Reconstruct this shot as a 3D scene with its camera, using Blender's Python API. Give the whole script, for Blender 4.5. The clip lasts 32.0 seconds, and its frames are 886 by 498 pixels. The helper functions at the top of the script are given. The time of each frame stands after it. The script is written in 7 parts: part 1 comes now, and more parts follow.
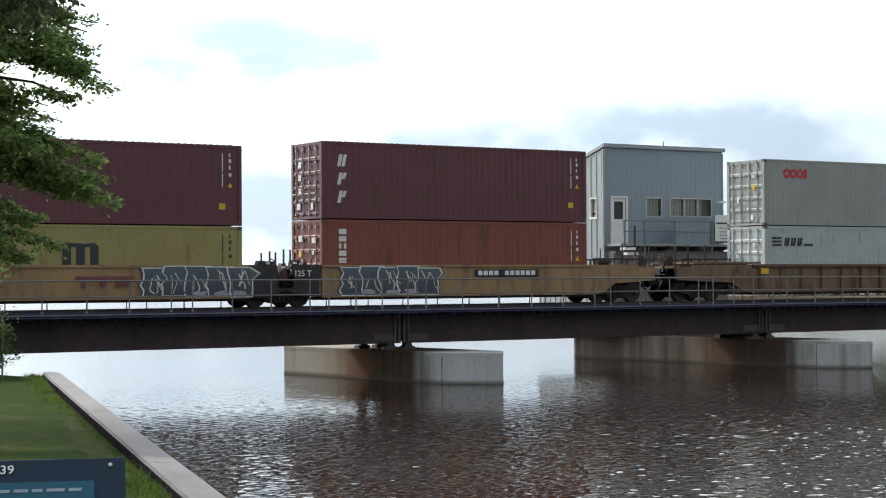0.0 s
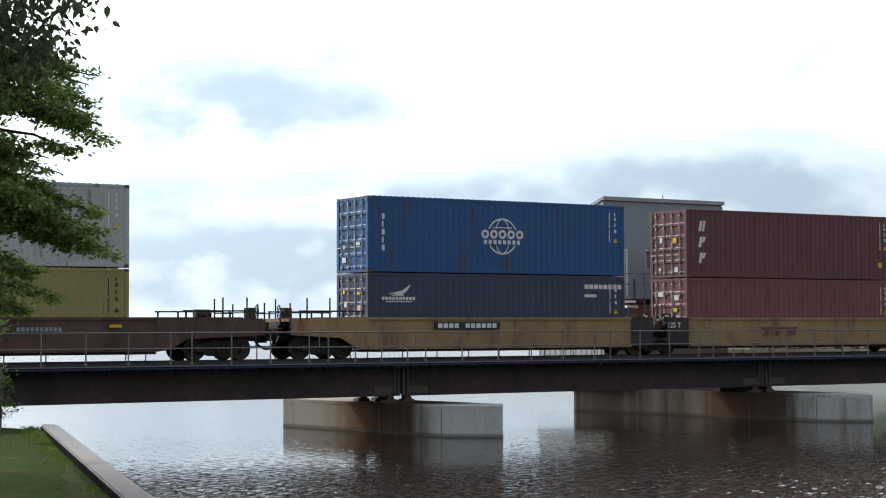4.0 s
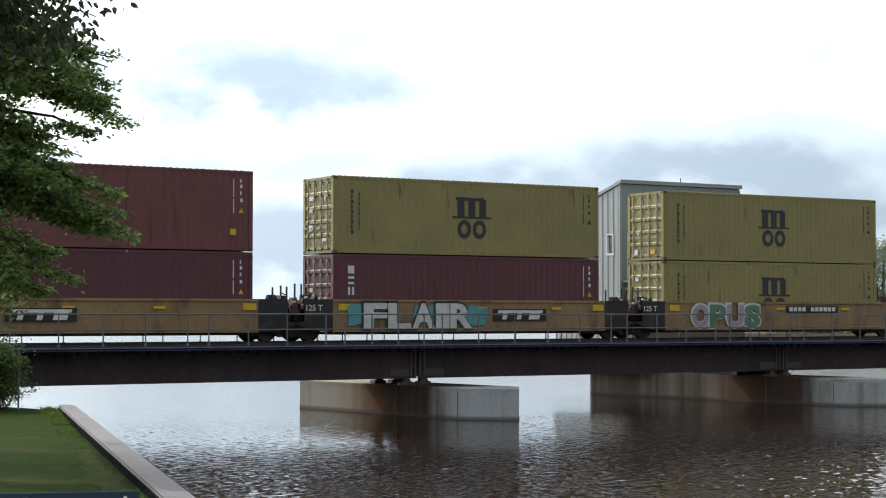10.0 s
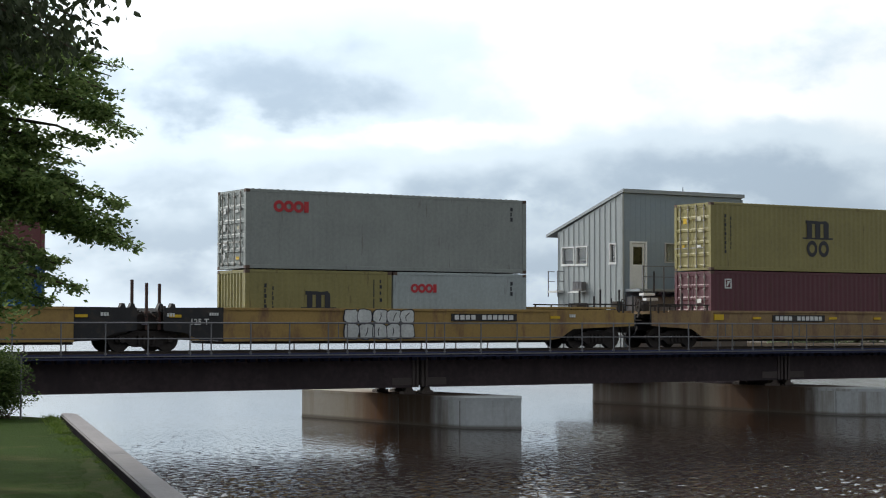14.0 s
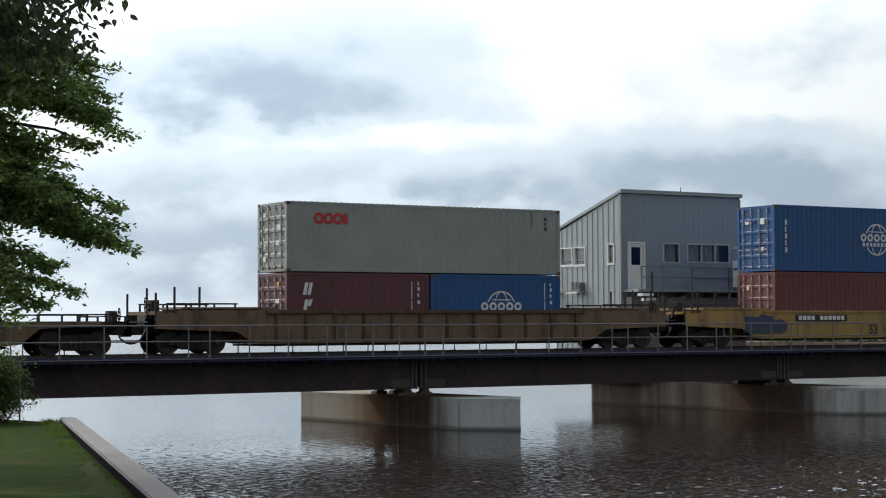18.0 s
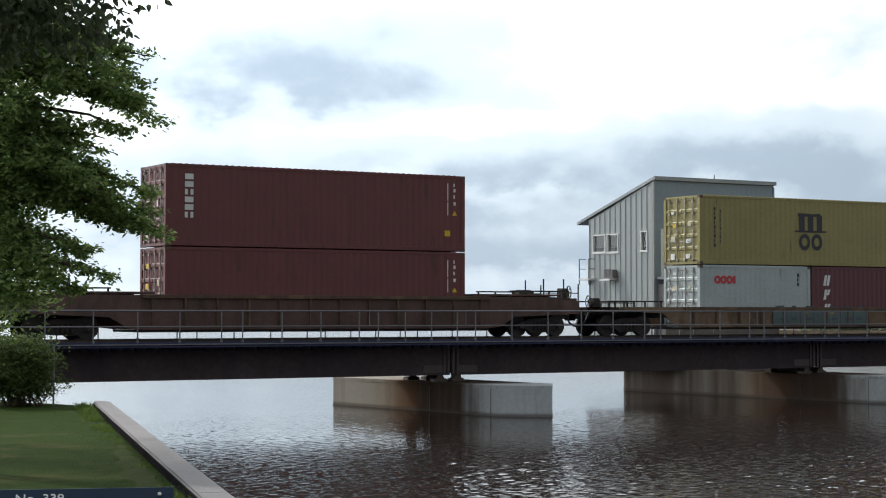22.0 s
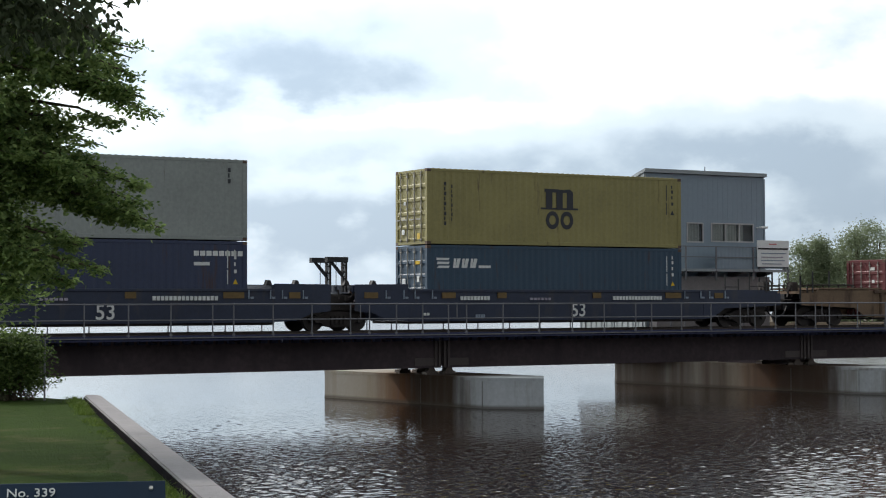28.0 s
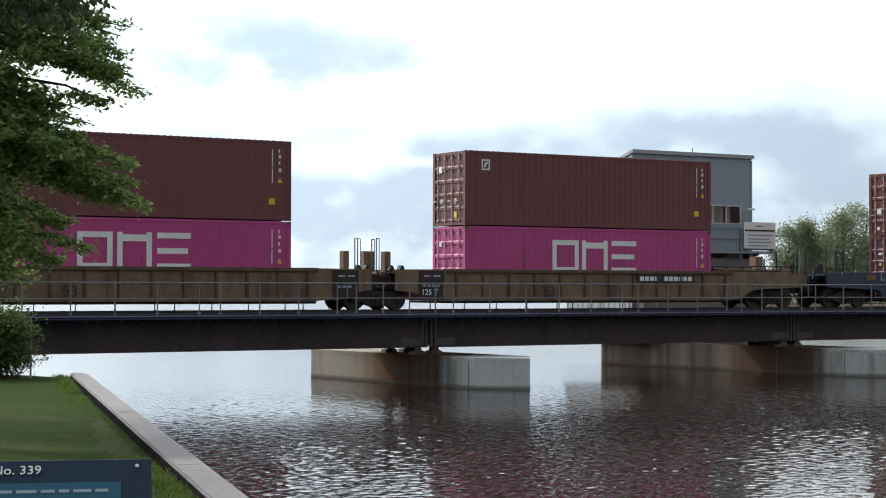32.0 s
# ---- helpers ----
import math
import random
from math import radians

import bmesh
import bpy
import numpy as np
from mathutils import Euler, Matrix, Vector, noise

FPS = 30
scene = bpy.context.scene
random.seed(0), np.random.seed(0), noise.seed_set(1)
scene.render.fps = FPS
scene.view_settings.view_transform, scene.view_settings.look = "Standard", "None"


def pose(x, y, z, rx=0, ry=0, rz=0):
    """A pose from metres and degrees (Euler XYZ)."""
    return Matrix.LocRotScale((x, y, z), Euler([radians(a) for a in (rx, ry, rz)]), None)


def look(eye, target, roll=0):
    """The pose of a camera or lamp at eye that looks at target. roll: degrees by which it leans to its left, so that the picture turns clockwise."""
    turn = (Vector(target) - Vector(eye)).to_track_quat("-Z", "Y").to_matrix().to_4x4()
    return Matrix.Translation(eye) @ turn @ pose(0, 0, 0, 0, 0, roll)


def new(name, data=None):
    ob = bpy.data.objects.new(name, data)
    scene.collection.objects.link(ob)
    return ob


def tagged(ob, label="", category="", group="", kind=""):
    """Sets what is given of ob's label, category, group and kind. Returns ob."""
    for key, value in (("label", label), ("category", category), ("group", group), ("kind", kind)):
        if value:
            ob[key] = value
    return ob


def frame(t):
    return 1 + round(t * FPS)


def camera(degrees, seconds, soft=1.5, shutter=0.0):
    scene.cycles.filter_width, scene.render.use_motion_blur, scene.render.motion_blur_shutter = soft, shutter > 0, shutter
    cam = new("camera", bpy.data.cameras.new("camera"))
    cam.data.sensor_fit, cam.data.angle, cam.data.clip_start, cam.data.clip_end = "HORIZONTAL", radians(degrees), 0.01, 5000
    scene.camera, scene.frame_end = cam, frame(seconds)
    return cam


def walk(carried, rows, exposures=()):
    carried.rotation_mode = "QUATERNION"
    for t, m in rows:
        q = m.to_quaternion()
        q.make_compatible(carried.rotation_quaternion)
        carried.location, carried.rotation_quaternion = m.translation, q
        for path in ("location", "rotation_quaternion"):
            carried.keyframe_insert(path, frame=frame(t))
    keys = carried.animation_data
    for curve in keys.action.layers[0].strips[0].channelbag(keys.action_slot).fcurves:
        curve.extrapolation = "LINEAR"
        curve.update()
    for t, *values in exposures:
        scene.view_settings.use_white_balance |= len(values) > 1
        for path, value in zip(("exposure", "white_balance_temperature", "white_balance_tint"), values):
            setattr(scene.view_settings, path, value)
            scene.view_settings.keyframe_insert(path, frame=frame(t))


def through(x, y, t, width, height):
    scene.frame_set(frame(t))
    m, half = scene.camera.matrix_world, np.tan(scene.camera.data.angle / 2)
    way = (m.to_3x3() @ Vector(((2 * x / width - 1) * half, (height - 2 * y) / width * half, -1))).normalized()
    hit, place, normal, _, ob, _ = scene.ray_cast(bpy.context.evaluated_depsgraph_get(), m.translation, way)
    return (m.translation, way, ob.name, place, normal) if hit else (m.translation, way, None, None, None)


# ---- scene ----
EYE = 3.8                       # camera above the water, which is z = 0
TY = 59.46                      # track centre line, which runs along x
RAIL = 2.80                     # top of rail

cam = camera(28.013, 32.0, soft=1.1)
AIM = [  # seconds, heading from +y towards +x, tilt, roll
    (0, 31.992, 0.969, 0.33), (0.5, 31.863, 1.025, 0.32), (1, 31.805, 1.183, 0.40), (1.5, 31.760, 1.377, 0.39),
    (2, 31.831, 1.655, 0.23), (2.5, 31.863, 1.936, 0.35), (3, 31.869, 2.182, 0.38), (3.5, 31.960, 2.447, 0.32),
    (5.5, 31.959, 2.935, 0.10), (6, 31.905, 2.716, 0.27), (6.5, 31.786, 2.450, 0.07), (7, 31.663, 2.234, -0.05),
    (7.5, 31.530, 2.138, 0.04), (8, 31.405, 2.080, 0.09), (8.5, 31.340, 1.969, 0.22), (9, 31.359, 1.934, 0.09),
    (9.5, 31.420, 2.011, 0.03), (10, 31.462, 2.107, -0.03), (10.5, 31.484, 2.179, -0.10), (11, 31.508, 2.224, 0.02),
    (11.5, 31.532, 2.254, 0.02), (12, 31.532, 2.254, 0.02), (12.5, 31.468, 2.204, 0.15), (13, 31.449, 2.187, 0.06),
    (13.5, 31.417, 2.285, 0.04), (14, 31.384, 2.395, -0.08), (14.5, 31.357, 2.465, -0.02), (16.5, 31.318, 2.474, -0.02),
    (17, 31.347, 2.510, 0.18), (17.5, 31.393, 2.478, 0.38), (18, 31.444, 2.441, 0.25), (18.5, 31.448, 2.428, 0.17),
    (19, 31.386, 2.308, -0.11), (19.5, 31.241, 2.017, -0.14), (20, 31.088, 1.837, -0.19), (20.5, 30.880, 1.835, -0.24),
    (21, 30.681, 1.877, -0.24), (21.5, 30.521, 1.951, -0.33), (22, 30.389, 2.001, -0.06), (22.5, 30.354, 2.044, -0.15),
    (23, 30.369, 2.069, -0.02), (23.5, 30.438, 2.073, -0.12), (24, 30.519, 2.104, -0.18), (24.5, 30.557, 2.107, -0.07),
    (25, 30.611, 2.113, -0.04), (25.5, 30.643, 2.148, -0.03), (27.5, 30.699, 1.872, -0.01), (28, 30.683, 1.767, 0.14),
    (28.5, 30.768, 1.761, 0.12), (29, 30.843, 1.748, 0.09), (29.5, 30.923, 1.664, 0.01), (30, 30.991, 1.574, 0.01),
    (30.5, 31.065, 1.512, 0.06), (31, 31.123, 1.411, -0.05), (31.5, 31.105, 1.266, -0.12), (32, 31.097, 1.118, -0.18)]
walk(cam, [(t, pose(0, 0, EYE, 90 + up, 0, -az) @ pose(0, 0, 0, 0, 0, -lean)) for t, az, up, lean in AIM],
     exposures=[(0, 0.1, 6500, 10), (2, 0.05, 6500, 10), (3.5, -0.05, 6480, 10), (6, -0.45, 6490, 10), (8, -0.32, 6490, 10), (9, -0.1, 6500, 10), (11, -0.15, 6480, 10), (12.5, -0.17, 6480, 10), (14, -0.44, 6490, 10), (18, -0.54, 6490, 10),
                (20, -0.46, 6490, 10), (22, -0.33, 6490, 10), (23, -0.42, 6490, 10), (25, -0.54, 6490, 10), (27.5, -0.38, 6490, 10), (30, -0.15, 6480, 10), (32, -0.05, 6480, 10)])

# ---- light: thin bright cloud, veiled sun ahead and to the left ----
SUN_AZ, SUN_EL = -21.0, 39.0


to_sun = Vector((math.sin(radians(SUN_AZ)) * math.cos(radians(SUN_EL)), math.cos(radians(SUN_AZ)) * math.cos(radians(SUN_EL)), math.sin(radians(SUN_EL))))


def sky():
    world = bpy.data.worlds.new("sky")
    scene.world = world
    world.use_nodes = True
    nt = world.node_tree
    nt.nodes.clear()
    N, L = nt.nodes.new, nt.links.new

    def math_node(op, a, b=None, clamp=False):
        n = N("ShaderNodeMath")
        n.operation, n.use_clamp = op, clamp
        for i, v in enumerate((a, b)):
            if v is None:
                continue
            if isinstance(v, (int, float)):
                n.inputs[i].default_value = v
            else:
                L(v, n.inputs[i])
        return n.outputs[0]

    out, bg = N("ShaderNodeOutputWorld"), N("ShaderNodeBackground")
    L(bg.outputs[0], out.inputs[0])
    nish = N("ShaderNodeTexSky")
    nish.sky_type, nish.sun_disc = "NISHITA", False
    nish.sun_elevation, nish.sun_rotation = radians(SUN_EL), radians(SUN_AZ)
    nish.air_density, nish.dust_density = 1.0, 2.0
    tc = N("ShaderNodeTexCoord")
    turn = N("ShaderNodeVectorRotate")
    turn.rotation_type = "Z_AXIS"
    turn.inputs["Angle"].default_value = radians(31.4)
    L(tc.outputs["Generated"], turn.inputs["Vector"])
    wide = N("ShaderNodeMapping")
    wide.inputs["Scale"].default_value = (1, 1, 1.7)
    L(turn.outputs[0], wide.inputs[0])
    n1 = N("ShaderNodeTexNoise")
    n1.inputs["Scale"].default_value, n1.inputs["Detail"].default_value = 7.5, 6.0
    n1.inputs["Roughness"].default_value = 0.5
    n2 = N("ShaderNodeTexNoise")
    n2.inputs["Scale"].default_value, n2.inputs["Detail"].default_value = 22.0, 5.0
    for n in (n1, n2):
        L(wide.outputs[0], n.inputs["Vector"])
    sep = N("ShaderNodeSeparateXYZ")
    L(turn.outputs[0], sep.inputs[0])
    yy = math_node("MAXIMUM", math_node("ABSOLUTE", sep.outputs[1]), 0.05)
    u, v = math_node("DIVIDE", sep.outputs[0], yy), math_node("DIVIDE", sep.outputs[2], yy)
    n3 = N("ShaderNodeTexNoise")
    n3.inputs["Scale"].default_value, n3.inputs["Detail"].default_value, n3.inputs["Roughness"].default_value = 30.0, 8.0, 0.6
    L(wide.outputs[0], n3.inputs["Vector"])
    wob = math_node("MULTIPLY", math_node("SUBTRACT", n1.outputs[0], 0.5), 0.14)
    curl = math_node("MULTIPLY", math_node("SUBTRACT", n3.outputs[0], 0.5), 0.045)
    u = math_node("ADD", math_node("ADD", u, wob), curl)
    v = math_node("ADD", math_node("ADD", v, math_node("MULTIPLY", wob, 0.30)), math_node("MULTIPLY", curl, 0.45))
    banks = None
    # soft grey cloud banks: across, up, half width, half height, depth
    for cu, cv, ru, rv, k in ((-0.092, 0.149, 0.085, 0.033, 0.46), (-0.145, 0.124, 0.085, 0.021, 0.42), (-0.050, 0.128, 0.050, 0.014, 0.30),
                              (0.005, 0.074, 0.080, 0.014, 0.50), (0.115, 0.092, 0.085, 0.015, 0.55), (0.21, 0.083, 0.05, 0.018, 0.35),
                              (0.25, 0.160, 0.05, 0.02, 0.10), (-0.17, 0.078, 0.055, 0.012, 0.34), (-0.13, 0.050, 0.06, 0.008, 0.26),
                              (0.22, 0.052, 0.06, 0.012, 0.34), (-0.03, 0.047, 0.09, 0.007, 0.28), (0.06, 0.032, 0.12, 0.007, 0.30),
                              (0.20, 0.125, 0.03, 0.007, -0.30), (-0.03, 0.103, 0.12, 0.008, -0.22), (-0.02, 0.060, 0.05, 0.005, -0.20), (-0.055, 0.042, 0.075, 0.032, 0.26)):
        du = math_node("DIVIDE", math_node("SUBTRACT", u, cu), ru)
        dv = math_node("DIVIDE", math_node("SUBTRACT", v, cv), rv)
        d = math_node("ADD", math_node("MULTIPLY", du, du), math_node("MULTIPLY", dv, dv))
        g = math_node("MULTIPLY", math_node("EXPONENT", math_node("MULTIPLY", d, -0.75)), k)
        banks = g if banks is None else math_node("ADD", banks, g)
    banks = math_node("MULTIPLY", banks, math_node("ADD", math_node("MULTIPLY", n2.outputs[0], 0.9), 0.55))
    fine = math_node("ADD", math_node("MULTIPLY", math_node("SUBTRACT", n2.outputs[0], 0.5), 0.55), math_node("MULTIPLY", math_node("SUBTRACT", n3.outputs[0], 0.5), 0.24))
    soft = math_node("MULTIPLY", math_node("SUBTRACT", n1.outputs[0], 0.45), 1.25)
    low = N("ShaderNodeMapRange")
    low.interpolation_type = "SMOOTHSTEP"
    low.inputs["From Min"].default_value, low.inputs["From Max"].default_value, low.inputs["To Min"].default_value, low.inputs["To Max"].default_value = 0.03, 0.135, 0.56, 0.0
    L(v, low.inputs["Value"])
    shade = math_node("ADD", math_node("ADD", math_node("ADD", banks, soft), fine), low.outputs[0])
    ramp = N("ShaderNodeValToRGB")
    cr = ramp.color_ramp
    cr.elements[0].position, cr.elements[0].color = 0.0, (0.94, 0.985, 1.0, 1)
    cr.interpolation = "EASE"
    cr.elements[1].position, cr.elements[1].color = 1.0, (0.38, 0.475, 0.58, 1)
    e = cr.elements.new(0.4)
    e.color = (0.66, 0.765, 0.85, 1)
    L(shade, ramp.inputs[0])
    cloud = N("ShaderNodeVectorMath")
    cloud.operation = "SCALE"
    cloud.inputs["Scale"].default_value = 1.12
    L(ramp.outputs[0], cloud.inputs[0])
    blue = N("ShaderNodeVectorMath")
    blue.operation = "SCALE"
    blue.inputs["Scale"].default_value = 0.09
    L(nish.outputs[0], blue.inputs[0])
    mix = N("ShaderNodeMix")
    mix.data_type = "RGBA"
    mix.inputs["Factor"].default_value = 0.88
    L(blue.outputs[0], mix.inputs["A"])
    L(cloud.outputs[0], mix.inputs["B"])
    L(mix.outputs["Result"], bg.inputs["Color"])
    # the cloud sheet is brighter on the sun's side
    toward = N("ShaderNodeVectorMath")
    toward.operation = "DOT_PRODUCT"
    toward.inputs[1].default_value = to_sun
    L(tc.outputs["Generated"], toward.inputs[0])
    side = math_node("MAXIMUM", math_node("ADD", math_node("MULTIPLY", toward.outputs["Value"], 0.5), 0.5), 0.0)
    lit = math_node("ADD", math_node("MULTIPLY", math_node("POWER", side, 2.1), 2.0), 0.38)
    # glaring at middle heights, thicker overhead
    high = N("ShaderNodeValToRGB")
    hr = high.color_ramp
    hr.interpolation = "EASE"
    hr.elements[0].position, hr.elements[0].color = 0.15, (0.52, 0.52, 0.52, 1)
    hr.elements[1].position, hr.elements[1].color = 0.56, (0.24, 0.24, 0.24, 1)
    for at, k in ((0.22, 0.78), (0.36, 0.42)):
        hr.elements.new(at).color = (k, k, k, 1)
    L(sep.outputs[2], high.inputs[0])
    # unseen brighter patch high up to the right, added to light the near water
    thin, up = N("ShaderNodeMapRange"), N("ShaderNodeMapRange")
    thin.interpolation_type = up.interpolation_type = "SMOOTHSTEP"
    for n, a, b, e, src in ((thin, 0.06, 0.26, 0.42, u), (up, 0.17, 0.25, 1.0, sep.outputs[2])):
        n.inputs["From Min"].default_value, n.inputs["From Max"].default_value, n.inputs["To Max"].default_value = a, b, e
        L(src, n.inputs["Value"])
    side_boost = math_node("ADD", math_node("MULTIPLY", thin.outputs[0], up.outputs[0]), 1.0)
    L(math_node("MULTIPLY", math_node("MULTIPLY", math_node("MULTIPLY", lit, high.outputs[0]), side_boost), 2.0), bg.inputs["Strength"])


sky()
sun = new("sun", bpy.data.lights.new("sun", "SUN"))
sun.data.energy, sun.data.angle, sun.data.color = 3.1, radians(1.2), (1.0, 0.96, 0.90)
sun.matrix_world = look(to_sun * 60, (0, 0, 0))


# ---- materials ----
def mat(name, col, rough=0.55, metal=0.0, var=0.18, scale=1.5, fine=14.0, bump=0.05, bscale=60.0, dirt=None, amount=0.3, stretch=(1, 1, 1), dscale=2.0, spec=0.5):
    m = bpy.data.materials.new(name)
    m.use_nodes = True
    nt = m.node_tree
    b = nt.nodes["Principled BSDF"]
    N, L = nt.nodes.new, nt.links.new
    tc, info = N("ShaderNodeTexCoord"), N("ShaderNodeObjectInfo")
    off = N("ShaderNodeVectorMath")
    off.operation = "MULTIPLY_ADD"
    off.inputs[1].default_value = (41.0, 17.0, 29.0)
    L(info.outputs["Random"], off.inputs[0])
    L(tc.outputs["Object"], off.inputs[2])
    n1, n2 = N("ShaderNodeTexNoise"), N("ShaderNodeTexNoise")
    n1.inputs["Scale"].default_value, n1.inputs["Detail"].default_value = scale, 4
    n2.inputs["Scale"].default_value, n2.inputs["Detail"].default_value = fine, 3
    L(off.outputs[0], n1.inputs["Vector"])
    L(off.outputs[0], n2.inputs["Vector"])
    add = N("ShaderNodeMath")
    add.operation = "ADD"
    L(n1.outputs[0], add.inputs[0])
    L(n2.outputs[0], add.inputs[1])
    rng = N("ShaderNodeMapRange")
    rng.inputs["From Min"].default_value, rng.inputs["From Max"].default_value = 0.65, 1.35
    rng.inputs["To Min"].default_value, rng.inputs["To Max"].default_value = 1 - var, 1 + var
    L(add.outputs[0], rng.inputs["Value"])
    base = N("ShaderNodeVectorMath")
    base.operation = "SCALE"
    base.inputs[0].default_value = col
    L(rng.outputs[0], base.inputs["Scale"])
    colour = base.outputs[0]
    if dirt:
        mp, n3, cr, mx = N("ShaderNodeMapping"), N("ShaderNodeTexNoise"), N("ShaderNodeMapRange"), N("ShaderNodeMix")
        mp.inputs["Scale"].default_value = stretch
        L(off.outputs[0], mp.inputs[0])
        n3.inputs["Scale"].default_value, n3.inputs["Detail"].default_value, n3.inputs["Roughness"].default_value = dscale, 6, 0.62
        L(mp.outputs[0], n3.inputs["Vector"])
        cr.inputs["From Min"].default_value, cr.inputs["From Max"].default_value = 0.62 - amount * 0.5, 0.78 - amount * 0.3
        L(n3.outputs[0], cr.inputs["Value"])
        mx.data_type = "RGBA"
        mx.inputs["B"].default_value = (*dirt, 1)
        L(cr.outputs[0], mx.inputs["Factor"])
        L(colour, mx.inputs["A"])
        colour = mx.outputs["Result"]
    L(colour, b.inputs["Base Color"])
    b.inputs["Metallic"].default_value, b.inputs["Specular IOR Level"].default_value = metal, spec
    rr = N("ShaderNodeMapRange")
    rr.inputs["To Min"].default_value, rr.inputs["To Max"].default_value = max(0.02, rough - 0.12), min(1, rough + 0.12)
    L(n2.outputs[0], rr.inputs["Value"])
    L(rr.outputs[0], b.inputs["Roughness"])
    if bump:
        n4, bp = N("ShaderNodeTexNoise"), N("ShaderNodeBump")
        n4.inputs["Scale"].default_value, n4.inputs["Detail"].default_value = bscale, 3
        L(off.outputs[0], n4.inputs["Vector"])
        bp.inputs["Strength"].default_value, bp.inputs["Distance"].default_value = min(1, bump * 4), 0.02
        L(n4.outputs[0], bp.inputs["Height"])
        L(bp.outputs[0], b.inputs["Normal"])
    return m


RUST = (0.07, 0.03, 0.016)


def paint(name, col, amount=0.12, rough=0.45):
    return mat(name, col, rough, 0, 0.14, 0.7, 9.0, 0.02, 30.0, RUST, amount, (1.6, 1.6, 0.22), 2.2)


BOX = {k: paint("container_" + k, c, a) for k, c, a in (
    ("maroon", (0.120, 0.036, 0.048), 0.10), ("brown", (0.146, 0.0385, 0.040), 0.12), ("red", (0.180, 0.058, 0.060), 0.12),
    ("orange", (0.215, 0.058, 0.040), 0.12), ("yellow", (0.300, 0.262, 0.098), 0.0), ("rustyellow", (0.34, 0.30, 0.125), 0.08),
    ("grey", (0.31, 0.335, 0.32), -0.04), ("white", (0.41, 0.46, 0.465), 0.0), ("palegrey", (0.41, 0.47, 0.485), 0.08),
    ("blue", (0.012, 0.085, 0.26), 0.06), ("sky_blue", (0.015, 0.12, 0.34), 0.08), ("navy", (0.035, 0.048, 0.10), 0.06),
    ("slate", (0.032, 0.068, 0.112), 0.06), ("magenta", (0.43, 0.045, 0.205), 0.05), ("midnight", (0.017, 0.028, 0.066), 0.05))}
WHITE = mat("white_lettering", (0.74, 0.75, 0.74), 0.5, var=0.12)
INK = mat("dark_lettering", (0.03, 0.032, 0.042), 0.5, var=0.1)
INDIGO = mat("indigo_lettering", (0.03, 0.05, 0.16), 0.5, var=0.1)
SCARLET = mat("red_lettering", (0.55, 0.04, 0.05), 0.5, var=0.1)
YELLOW = mat("yellow_reflector", (0.72, 0.47, 0.02), 0.4, var=0.1)
SEAL = mat("galvanised_bar", (0.62, 0.61, 0.57), 0.34, 0.5, 0.2)
LOCKM = mat("lock_bar_steel", (0.36, 0.34, 0.31), 0.42, 0.4, 0.3)
JOINTM = mat("joint_shadow_gap", (0.12, 0.11, 0.10), 0.9)
CASTING = mat("corner_casting_steel", (0.13, 0.085, 0.065), 0.6, 0.3, 0.25)
WELL = {
    "yellow": mat("wagon_yellow", (0.310, 0.205, 0.096), 0.6, 0, 0.2, 0.8, 10, 0.03, 40, (0.16, 0.085, 0.060), 0.26, (1, 1, 0.35), 1.5),
    "gold": mat("wagon_gold", (0.38, 0.245, 0.075), 0.55, 0, 0.16, 0.8, 10, 0.03, 40, (0.17, 0.085, 0.055), 0.24, (1, 1, 0.35), 1.5),
    "brown": mat("wagon_brown", (0.105, 0.058, 0.048), 0.7, 0, 0.3, 0.9, 10, 0.03, 40, (0.055, 0.032, 0.025), 0.30, (1, 1, 0.4), 1.5),
    "ochre": mat("wagon_ochre", (0.185, 0.122, 0.074), 0.7, 0, 0.25, 0.9, 10, 0.03, 40, (0.07, 0.042, 0.026), 0.28, (1, 1, 0.4), 1.5),
    "blue": mat("wagon_blue", (0.025, 0.034, 0.066), 0.5, 0, 0.2, 0.8, 10, 0.03, 40, (0.055, 0.055, 0.065), 0.16, (1, 1, 0.35), 1.5)}
TANM = mat("tan_plate", (0.165, 0.105, 0.035), 0.6, var=0.25)
RIBM = mat("wagon_rib_rust", (0.085, 0.052, 0.034), 0.75, 0, 0.3, 0.9, 10, 0.03, 40, (0.17, 0.11, 0.06), 0.25, (1, 1, 0.4), 1.5)
BLACK = mat("wagon_black", (0.022, 0.022, 0.025), 0.6, 0, 0.3, 2, 12, 0.04, 40, (0.06, 0.045, 0.035), 0.18)
GRIME = mat("underframe_grime", (0.035, 0.028, 0.025), 0.8, 0.1, 0.35, 2, 14, 0.06, 40)
WHEELM = mat("wheel_steel", (0.06, 0.052, 0.048), 0.5, 0.7, 0.25, 2, 14, 0.03, 40)
CANVAS = [mat("spray_" + k, c, 0.55, var=0.2, scale=2.5) for k, c in (("white", (0.62, 0.64, 0.63)), ("steel", (0.24, 0.29, 0.36)),
          ("teal", (0.10, 0.34, 0.36)), ("cream", (0.62, 0.58, 0.42)), ("green", (0.10, 0.25, 0.16)), ("navy", (0.06, 0.075, 0.115)), ("lilac", (0.36, 0.33, 0.40)))]
GIRDER = mat("girder_weathered_steel", (0.071, 0.050, 0.056), 0.75, 0.1, 0.4, 0.35, 6, 0.05, 30, (0.048, 0.034, 0.040), 0.3, (1, 1, 0.3), 0.8)
PATCH = mat("girder_patch_plate", (0.105, 0.085, 0.082), 0.7, 0.1, 0.2)
